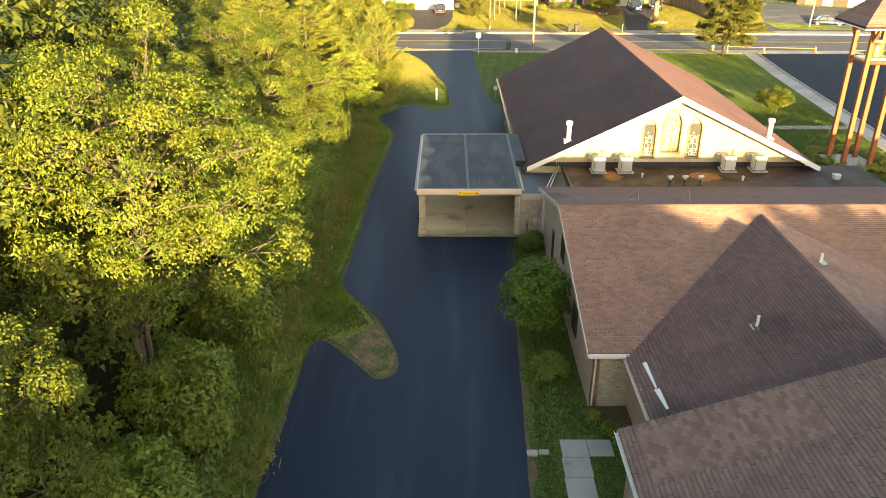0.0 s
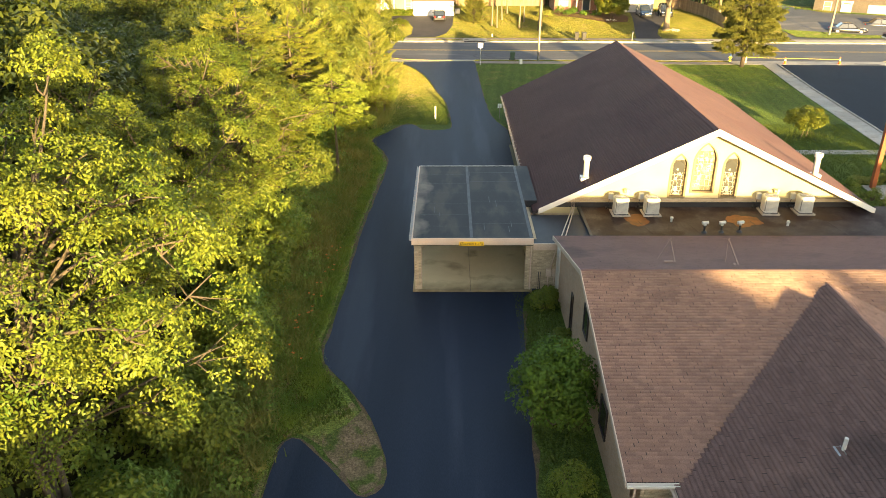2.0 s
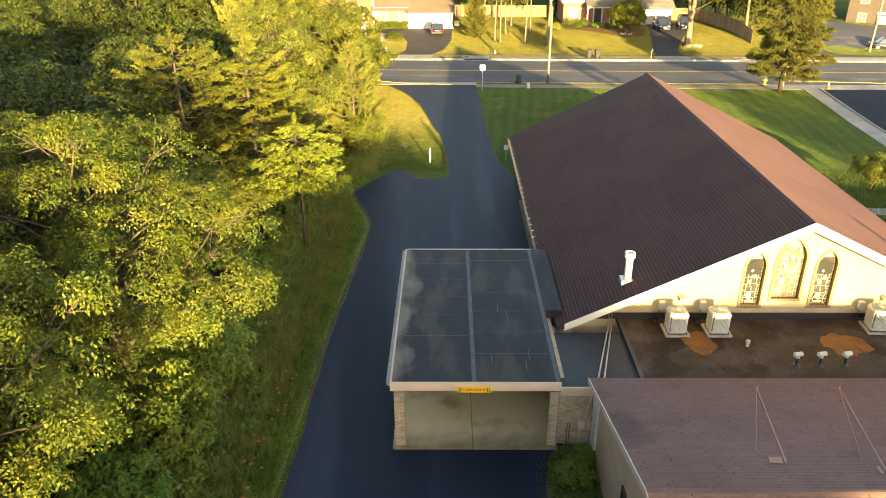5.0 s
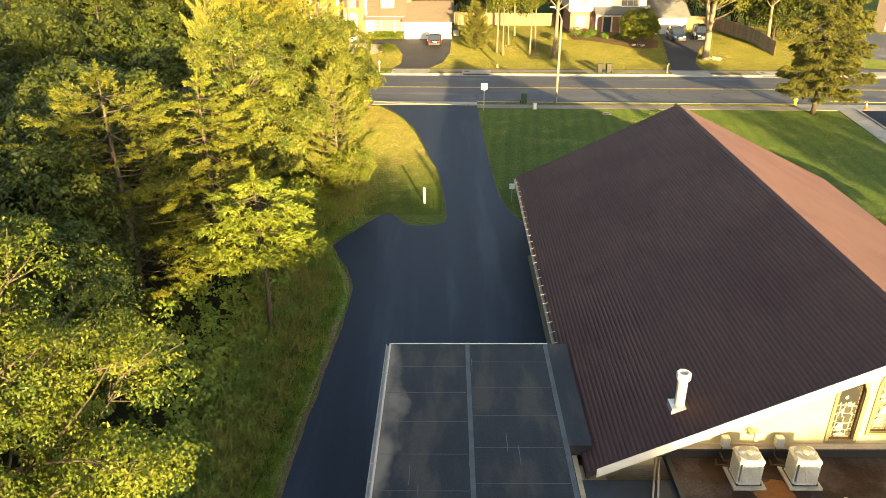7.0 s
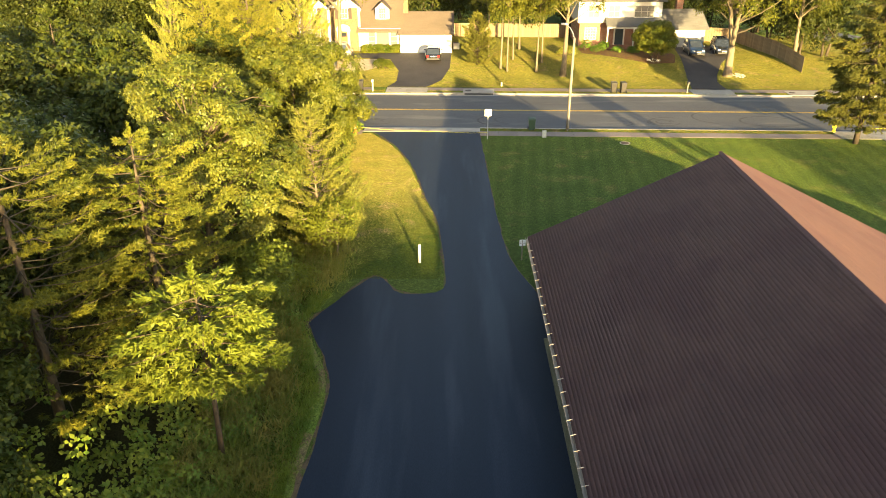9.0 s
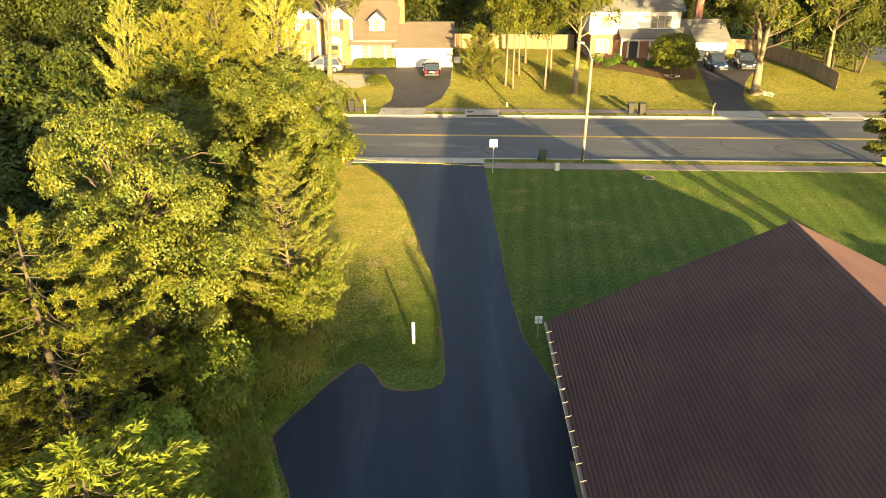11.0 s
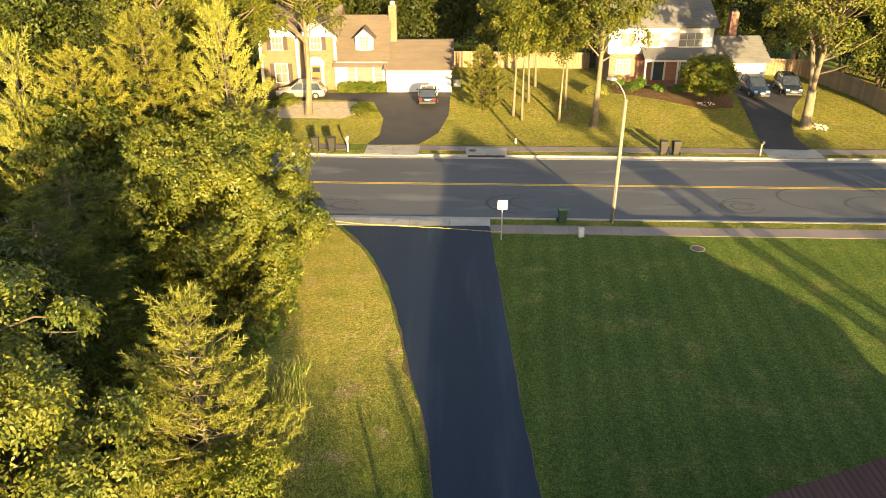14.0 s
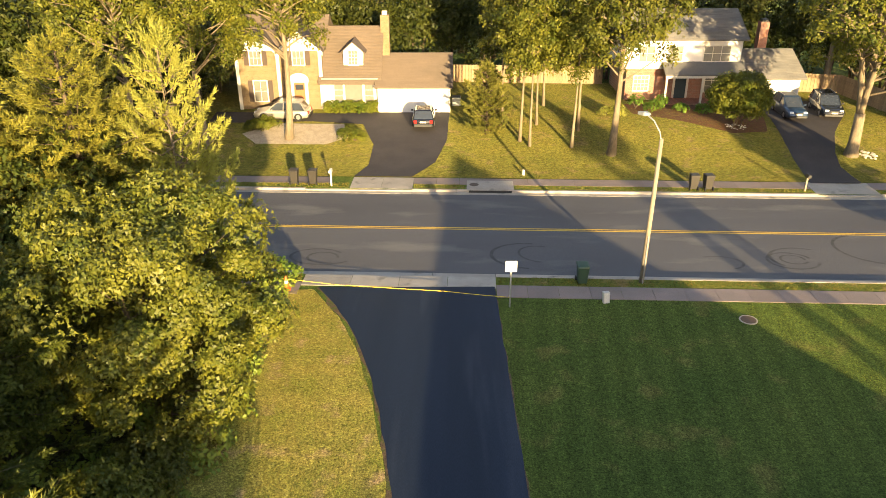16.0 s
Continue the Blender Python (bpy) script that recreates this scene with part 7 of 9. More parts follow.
# ---- tower and church garden ----
tower = thing("bell_tower", "open red-brown timber bell tower with a shingle cap", "bell tower")
LEGS = [(28.1, 52.4), (28.15, 50.35), (29.95, 52.25), (29.95, 50.2)]
for x, y in LEGS:
    part("leg", Geo().loft([[(x - 0.15, y - 0.15, 0), (x + 0.15, y - 0.15, 0), (x + 0.15, y + 0.15, 0), (x - 0.15, y + 0.15, 0)], [(x - 0.14, y - 0.14, 9.75), (x + 0.14, y - 0.14, 9.75), (x + 0.14, y + 0.14, 9.75), (x - 0.14, y + 0.14, 9.75)]]), TOWER, tower, "", False, 0.02)
    sx, sy = (1 if x < 29 else -1), (1 if y < 51.3 else -1)
    part("brace", Geo().loft([[(x - 0.08, y - sy * 0.15, 8.6), (x + 0.08, y - sy * 0.15, 8.6), (x + 0.08, y - sy * 0.15, 8.95), (x - 0.08, y - sy * 0.15, 8.95)], [(x - 0.08, y - sy * 0.75, 9.4), (x + 0.08, y - sy * 0.75, 9.4), (x + 0.08, y - sy * 0.75, 9.7), (x - 0.08, y - sy * 0.75, 9.7)]]), TOWER, tower)
cx, cy = 29.04, 51.3
for a, b in ((LEGS[0], LEGS[2]), (LEGS[1], LEGS[3]), (LEGS[0], LEGS[1]), (LEGS[2], LEGS[3])):
    part("beam", Geo().tube([(*a, 7.3), (*b, 7.3)], 0.12, 4), TOWER, tower)
    part("beam", Geo().tube([(*a, 9.65), (*b, 9.65)], 0.14, 4), TOWER, tower)
ov = 2.15
cap = Geo().loft([[(cx - ov, cy - ov, 9.7), (cx + ov, cy - ov, 9.7), (cx + ov, cy + ov, 9.7), (cx - ov, cy + ov, 9.7)], [(cx - ov, cy - ov, 9.82), (cx + ov, cy - ov, 9.82), (cx + ov, cy + ov, 9.82), (cx - ov, cy + ov, 9.82)], [(cx - 0.1, cy - 0.1, 11.9), (cx + 0.1, cy - 0.1, 11.9), (cx + 0.1, cy + 0.1, 11.9), (cx - 0.1, cy + 0.1, 11.9)]])
cap_ob = part("roof", cap, UNDER, tower, "dark shingle pyramid roof")
g = Geo()
for i in range(16):
    f0, f1 = i / 16, (i + 1) / 16
    r0, r1 = ov * (1 - f0) + 0.1 * f0 + 0.04, ov * (1 - f1) + 0.1 * f1 + 0.015
    z0, z1 = 9.86 + 2.08 * f0, 9.84 + 2.08 * f1
    g.loft([[(cx - r0, cy - r0, z0), (cx + r0, cy - r0, z0), (cx + r0, cy + r0, z0), (cx - r0, cy + r0, z0)], [(cx - r1, cy - r1, z1), (cx + r1, cy - r1, z1), (cx + r1, cy + r1, z1), (cx - r1, cy + r1, z1)]], False)
part("shingle_course", g, DARKSHADESHINGLE, cap_ob)
part("fascia", Geo().box(cx - ov - 0.03, cy - ov - 0.03, 9.62, cx + ov + 0.03, cy + ov + 0.03, 9.7), WHITE, tower)
bell = part("bell", Geo().lathe(cx, cy, [(0.5, 7.55), (0.42, 7.7), (0.34, 8.0), (0.3, 8.3), (0.2, 8.45), (0.08, 8.5)], 20), BRASS, tower, "bronze bell", True)
part("yoke", Geo().box(cx - 0.6, cy - 0.08, 8.45, cx + 0.6, cy + 0.08, 8.65), BRASS, bell)
part("bell_stand", Geo().box(cx - 0.95, cy - 0.7, 7.4, cx + 0.95, cy + 0.7, 7.52), WHITE, tower)
solid("tower_slab", Geo().box(27.6, 49.7, -0.05, 30.5, 52.9, 0.06, 0.02), CONCRETE, "square concrete slab under the tower", "slab", "structure")
rnd = random.Random(3)
for i in range(14):
    a = i / 14 * 2 * math.pi
    shrub(29.0 + 2.4 * math.cos(a) * rnd.uniform(0.9, 1.2), 51.2 + 2.3 * math.sin(a) * rnd.uniform(0.9, 1.25), rnd.uniform(0.4, 0.75), rnd.uniform(0.5, 1.0), "clipped garden shrub round the tower", 40 + i, rnd.choice((BUSHLEAF, SHADELEAF, LIGHTLEAF)), 0.1, group="tower shrubs", n=36, per=20)
# church path, parking lot and its kerbed walk
solid("garden_path", Geo().box(23.2, 59.6, -0.05, 34.2, 60.6, 0.025), CONCRETE, "narrow concrete path across the lawn", "path", "structure")
lot = [(33.6, 40), (35.75, 68.3), (36.6, 80), (37.9, 92.0), (49.5, 92.2), (50.5, 90.2), (54.5, 88.6), (80, 88), (80, 40)]
solid("parking_lot", flat_sheet(lot, -0.06, 0.03), LOT, "freshly sealed parking lot, shade in its colour", "parking lot", "structure")
lotwalk = thing("lot_pavement", "pale concrete walk along the parking lot", "pavement", "", "structure")
pts = [(33.6, 40), (35.75, 68.3), (36.6, 80), (37.9, 92.2)]
for (ax, ay), (bx, by) in zip(pts, pts[1:]):
    n = int(math.hypot(bx - ax, by - ay) / 1.6)
    for i in range(n):
        p = [(ax + (bx - ax) * t, ay + (by - ay) * t) for t in ((i + 0.01) / n, (i + 0.99) / n)]
        part("paving_slab", Geo().slab([(p[0][0] - 1.75, p[0][1]), (p[0][0] - 0.16, p[0][1]), (p[1][0] - 0.16, p[1][1]), (p[1][0] - 1.75, p[1][1])], -0.1, 0.05), CONCRETE, lotwalk)
        part("kerb_stone", Geo().slab([(p[0][0] - 0.155, p[0][1]), (p[0][0], p[0][1]), (p[1][0], p[1][1]), (p[1][0] - 0.155, p[1][1])], -0.1, 0.15), CONCRETE, lotwalk)
solid("lot_island", flat_sheet([(50.8, 92.3), (51.0, 90.8), (54.6, 89.2), (80, 88.6), (80, 92.2)], -0.05, 0.14), VERGE, "grass island with a concrete kerb", "verge", "structure")
# short walk and splash block by the wing
spath = thing("side_path", "pale concrete slab path to the side door", "path", "", "structure")
for x0, y0, x1, y1 in ((3.95, 19.86, 4.88, 20.8), (4.9, 19.95, 5.75, 20.8), (3.9, 18.9, 4.86, 19.85), (3.86, 17.9, 4.83, 18.88), (3.82, 16.9, 4.8, 17.88), (3.8, 15.9, 4.78, 16.88)):
    part("paving_slab", Geo().box(x0, y0, -0.05, x1, y1, 0.04, 0.01), CONCRETE, spath)
sb = thing("splash_block", "grey concrete splash blocks on the grass", "splash block")
part("block", Geo().box(2.72, 19.95, 0.0, 3.1, 20.2, 0.1, 0.02), CONCRETE, sb)
part("block", Geo().box(3.14, 20.02, 0.0, 3.5, 20.24, 0.08, 0.02), CONCRETE, sb)
solid("mulch_bed", flat_sheet([(5.35, 22.74), (6.74, 22.74), (6.74, 20.9), (6.3, 20.85), (5.9, 21.6), (5.3, 22.2)], -0.05, 0.015), SOIL, "bare brown earth in the wall corner", "ground", "structure")
for x, y, r in ((5.3, 21.9, 0.35), (5.8, 21.2, 0.4), (6.2, 20.6, 0.4)):
    shrub(x, y, r, 0.5, "low plant by the side door", int(x * 10), SHADELEAF, 0.09, n=30, per=18)

# ---- street furniture ----
pole = thing("street_lamp", "leaning wooden pole with a cobra-head street lamp", "street lamp")
pb, pt = Vector((10.62, 94.95, 0)), Vector((10.62, 94.6, 7.75))
part("pole", Geo().tube([pb - Vector((0, 0, 0.2)), pb.lerp(pt, 0.5), pt], [0.13, 0.115, 0.095], 12), WOOD, pole, "weathered wooden pole", True)
part("arm", Geo().tube([pt + Vector((0, -0.05, -0.15)), pt + Vector((-0.1, 0.1, 0.3)), pt + Vector((-0.35, 0.35, 0.75)), pt + Vector((-0.6, 0.6, 0.95))], 0.035, 8), GALV, pole)
hx, hy, hz = pt.x - 0.72, pt.y + 0.7, pt.z + 0.97
lm = Geo().loft([[(hx + 0.18, hy - 0.2, hz), (hx + 0.26, hy - 0.12, hz), (hx + 0.24, hy - 0.1, hz + 0.08), (hx + 0.16, hy - 0.18, hz + 0.08)], [(hx - 0.05, hy - 0.12, hz - 0.05), (hx + 0.13, hy + 0.06, hz - 0.05), (hx + 0.11, hy + 0.08, hz + 0.12), (hx - 0.07, hy - 0.1, hz + 0.12)], [(hx - 0.3, hy + 0.16, hz - 0.04), (hx - 0.16, hy + 0.3, hz - 0.04), (hx - 0.18, hy + 0.3, hz + 0.08), (hx - 0.3, hy + 0.18, hz + 0.08)]])
part("lamp_head", lm, GALV, pole)
part("conduit", Geo().tube([pb + Vector((0.02, -0.17, 0)), pb.lerp(pt, 0.35) + Vector((0, -0.16, 0))], 0.03, 6), GALV, pole)


SIGNWHITE = plain("sign_white", (0.86, 0.86, 0.84), 0.4)


def road_sign(x, y, h, w, hh, label, plates=1):
    s = thing("road_sign", label, "sign")
    part("post", Geo().box(x - 0.035, y - 0.03, -0.1, x + 0.035, y + 0.03, h), WOOD if plates == 2 else GALV, s)
    for k in range(plates):
        d = (k - (plates - 1) / 2) * (w + 0.03)
        part("plate", Geo().box(x + d - w / 2, y - 0.05, h - hh, x + d + w / 2, y - 0.032, h, 0.004), SIGNWHITE, s, "white metal sign plate")
        g = Geo()
        for i in range(2):
            g.box(x + d - w * 0.3, y - 0.0535, h - hh * (0.4 + 0.25 * i), x + d + w * 0.3, y - 0.0505, h - hh * (0.3 + 0.25 * i))
        if plates == 2:
            part("print", g, GALV, s)
    return s


road_sign(3.66, 92.4, 2.5, 0.55, 0.55, "white square sign on a thin metal post")
road_sign(4.47, 69.9, 1.25, 0.15, 0.36, "two small white signs on a short post", 2)
for x, y, h in ((-1.14, 69.6, 1.05), ):
    b = thing("bollard", "white painted wooden marker post", "post")
    part("post", Geo().box(x - 0.07, y - 0.07, -0.1, x + 0.07, y + 0.07, h, 0.02), WHITE, b)
    part("cap", Geo().box(x - 0.075, y - 0.075, h + 0.001, x + 0.075, y + 0.075, h + 0.03, 0.01), WHITE, b)


def bin_(x, y, z, mat, label, turn=0, group=""):
    b = thing("wheeled_bin", label, "bin", group, at=pose(x, y, z, 0, 0, turn))
    part("body", Geo().loft([[(-0.22, -0.25, 0.06), (0.22, -0.25, 0.06), (0.22, 0.22, 0.06), (-0.22, 0.22, 0.06)], [(-0.29, -0.34, 0.98), (0.29, -0.34, 0.98), (0.29, 0.32, 0.98), (-0.29, 0.32, 0.98)]]), mat, b, "", False, 0.03)
    part("lid", Geo().loft([[(-0.31, -0.37, 0.99), (0.31, -0.37, 0.99), (0.31, 0.35, 0.99), (-0.31, 0.35, 0.99)], [(-0.3, -0.35, 1.04), (0.3, -0.35, 1.04), (0.3, 0.35, 1.06), (-0.3, 0.35, 1.06)], [(-0.2, -0.22, 1.09), (0.2, -0.22, 1.09), (0.2, 0.25, 1.1), (-0.2, 0.25, 1.1)]]), mat, b)
    for sx in (-1, 1):
        w = part("wheel", Geo().tube([(sx * 0.24, 0.27, 0.13), (sx * 0.31, 0.27, 0.13)], 0.13, 14), TYRE, b)
    part("handle", Geo().tube([(-0.25, 0.4, 1.0), (0.25, 0.4, 1.0)], 0.02, 6), mat, b)
    return b


bin_(7.55, 94.9, 0.01, GREENBIN, "green wheeled rubbish bin at the kerb")
bin_(17.25, 108.3, 0.02, BROWNBIN, "dark brown wheeled bin at the kerb", 176, "kerbside bins")
bin_(18.2, 108.25, 0.02, BROWNBIN, "dark brown wheeled bin at the kerb", 184, "kerbside bins")
bin_(-9.95, 109.4, 0.02, BROWNBIN, "dark brown wheeled bin on the verge", 180, "kerbside bins")
bin_(-8.65, 109.35, 0.02, BROWNBIN, "dark brown wheeled bin on the verge", 178, "kerbside bins")
ub = thing("utility_box", "small pale utility pedestal on the lawn", "utility box", at=pose(8.4, 92.85, 0, -8, 0, 12))
part("case", Geo().box(-0.16, -0.12, 0, 0.16, 0.12, 0.5, 0.03), ACWHITE, ub)
part("lid", Geo().box(-0.17, -0.13, 0.502, 0.17, 0.13, 0.56, 0.02), ACWHITE, ub)
man = thing("manhole_cover", "rusty round manhole cover set in the lawn", "manhole cover")
part("ring", Geo().lathe(14.75, 91.2, [(0.42, -0.05), (0.42, 0.03), (0.36, 0.03), (0.36, 0.02)], 24), CONCRETE, man)
part("cover", Geo().lathe(14.75, 91.2, [(0.355, -0.02), (0.355, 0.027), (0.3, 0.033), (0.02, 0.033)], 24), plain("rusty_iron", (0.12, 0.07, 0.045), 0.7, 0.3), man)
for x, y in ((-7.47, 94.1), (38.75, 92.5), (45.0, 92.45)):
    c = thing("traffic_cone", "orange traffic cone with pale bands", "traffic cone", "traffic cones", at=pose(x, y, 0.035 if x < 0 else 0.03))
    part("base", Geo().box(-0.19, -0.19, 0, 0.19, 0.19, 0.04, 0.015), ORANGE, c)
    part("cone", Geo().lathe(0, 0, [(0.15, 0.04), (0.045, 0.76), (0.03, 0.77)], 16), ORANGE, c, "", True)
    part("band", Geo().lathe(0, 0, [(0.105, 0.38), (0.083, 0.53)], 16), WHITE, c)
tape = thing("caution_tape", "yellow caution tape stretched across the drive mouth", "tape")
pts = [(-9.6, 95.0, 0.3), (-7.47, 94.3, 0.5), (-4.8, 94.05, 0.3), (-2, 93.8, 0.25), (0.5, 93.5, 0.25), (2.5, 92.9, 0.35), (3.66, 92.36, 0.55)]
g = Geo()
for a, b in zip(pts, pts[1:]):
    g.add([(a[0], a[1], a[2]), (b[0], b[1], b[2]), (b[0], b[1] + 0.012, b[2] + 0.025), (a[0], a[1] + 0.012, a[2] + 0.025)], [(0, 1, 2, 3)])
part("ribbon", g, TAPE, tape)
g = Geo()
for i in range(26):
    t = i / 26 * (len(pts) - 1)
    k = int(t)
    p = Vector(pts[k]).lerp(Vector(pts[k + 1]), t - k)
    q = Vector(pts[k]).lerp(Vector(pts[k + 1]), min(t - k + 0.07, 1))
    g.add([(p.x, p.y - 0.004, p.z + 0.008), (q.x, q.y - 0.004, q.z + 0.008), (q.x, q.y + 0.002, q.z + 0.02), (p.x, p.y + 0.002, p.z + 0.02)], [(0, 1, 2, 3)])
part("print", g, BLACK, tape)
tape2 = thing("caution_tape", "yellow caution tape between cones at the lot mouth", "tape")
part("ribbon", Geo().add([(34.6, 93.4, 0.6), (45.0, 92.5, 0.5), (45.0, 92.52, 0.53), (34.6, 93.42, 0.63)], [(0, 1, 2, 3)]), TAPE, tape2)
p2 = thing("sign_post", "thin metal sign post beside the lot entrance", "post")
part("post", Geo().box(34.57, 93.4, -0.1, 34.63, 93.46, 2.4), GALV, p2)
part("plate", Geo().box(34.45, 93.37, 1.9, 34.75, 93.395, 2.4), WHITE, p2)
hyd = thing("fire_hydrant", "yellow fire hydrant with a blue cap", "fire hydrant")
part("barrel", Geo().lathe(33.1, 94.4, [(0.17, 0), (0.17, 0.05), (0.11, 0.06), (0.11, 0.5), (0.15, 0.51), (0.15, 0.56)], 16), TAPE, hyd)
part("bonnet", Geo().lathe(33.1, 94.4, [(0.14, 0.561), (0.13, 0.66), (0.06, 0.74), (0.03, 0.8)], 16), plain("blue_paint", (0.05, 0.12, 0.3), 0.5), hyd)
for dx, dy in ((-0.2, 0), (0.2, 0), (0, -0.2)):
    part("nozzle", Geo().tube([(33.1, 94.4, 0.42), (33.1 + dx, 94.4 + dy, 0.42)], 0.06, 10), TAPE, hyd)
for u, v, label in ((24.4, 6.85, "mailbox on a wooden post by the kerb"), (-7.6, 6.8, "white mailbox post by the kerb")):
    x, y = street_xy(u, v)
    mb = thing("mailbox", label, "mailbox")
    part("post", Geo().box(x - 0.05, y - 0.05, -0.1, x + 0.05, y + 0.05, 1.0), WOOD if u > 0 else WHITE, mb)
    prof = [(-0.1, 1.0), (0.1, 1.0), (0.1, 1.14), (0.07, 1.21), (0.0, 1.24), (-0.07, 1.21), (-0.1, 1.14)]
    part("box", Geo().prism([(x + a, z) for a, z in prof], "y", y - 0.3, y + 0.2), DARK if u > 0 else WHITE, mb)
for u, w in ((3.3, 3.2), (36.2, 3.4)):
    inlet = thing("storm_drain", "concrete storm drain inlet in the kerb", "drain")
    g = Geo()
    strip_along(g, u - w / 2, u + w / 2, 6.18, 8.0, -0.3, 0.06)
    part("slab", g, CONCRETE, inlet)
    g = Geo()
    strip_along(g, u - w / 2 + 0.15, u + w / 2 - 0.15, 6.1, 6.178, -0.115, 0.02)
    part("mouth", g, BLACK, inlet)
    x, y = street_xy(u - w / 2 + 0.5, 7.2)
    part("cover", Geo().lathe(x, y, [(0.32, 0.0), (0.32, 0.066), (0.28, 0.07), (0.02, 0.07)], 18), plain("drain_iron", (0.1, 0.07, 0.05), 0.7, 0.3), inlet)
mk = thing("marker_post", "short white marker post on the lawn", "post")
part("post", Geo().box(5.95, 110.9, -0.05, 6.1, 111.05, 0.4, 0.02), WHITE, mk)
part("cap", Geo().box(5.94, 110.89, 0.401, 6.11, 111.06, 0.44, 0.01), WHITE, mk)


def skid(name, cu, cv, r, a0, a1, w, squash=0.35, turns=1.0, drift=(0, 0)):
    """A dark tyre mark curling over the street."""
    g = Geo()
    n = int(26 * turns)
    pts = []
    for i in range(n + 1):
        a = radians(a0 + (a1 - a0) * i / n)
        d = i / n
        for k in (r - w / 2, r + w / 2):
            pts.append(street(cu + k * math.cos(a) + drift[0] * d, cv + k * squash * math.sin(a) + drift[1] * d))
    for i in range(n):
        q = [pts[2 * i], pts[2 * i + 1], pts[2 * i + 3], pts[2 * i + 2]]
        g.add([(x, y, 0.004 - 0.07 - 0.06 * abs((y - 101.95) + x * 0.036) / 5.75) for x, y, _ in q], [(0, 1, 2, 3)])
    return solid(name, g, RUBBER, "black curled tyre marks on the street", "tyre mark", "structure")


for cu, cv, r, a0, a1, w, s, dr in ((19.5, -3.6, 1.3, 20, 350, 0.16, 0.75, (0.3, 0)), (19.7, -3.5, 0.7, 0, 330, 0.14, 0.8, (0.2, 0.1)), (20.2, -3.4, 2.0, 60, 215, 0.18, 0.7, (0.5, 0)), (15.6, -4.0, 1.3, -60, 120, 0.16, 0.6, (0, 0)),
                                    (5.2, -3.6, 2.2, 80, 260, 0.2, 0.75, (0.4, 0.2)), (5.8, -3.4, 1.4, 70, 250, 0.14, 0.8, (0.6, 0.2)), (-6.6, -4.0, 1.6, 30, 330, 0.18, 0.6, (0.5, 0)), (-6.2, -4.1, 0.9, 0, 300, 0.16, 0.7, (0.2, 0)), (24.5, -2.2, 2.2, 100, 250, 0.18, 0.9, (0.8, 0.3)), (29.0, -3.0, 2.6, 30, 330, 0.2, 0.6, (0.5, 0))):
    skid("tyre_marks", cu, cv, r, a0, a1, w, s, 1.4, dr)


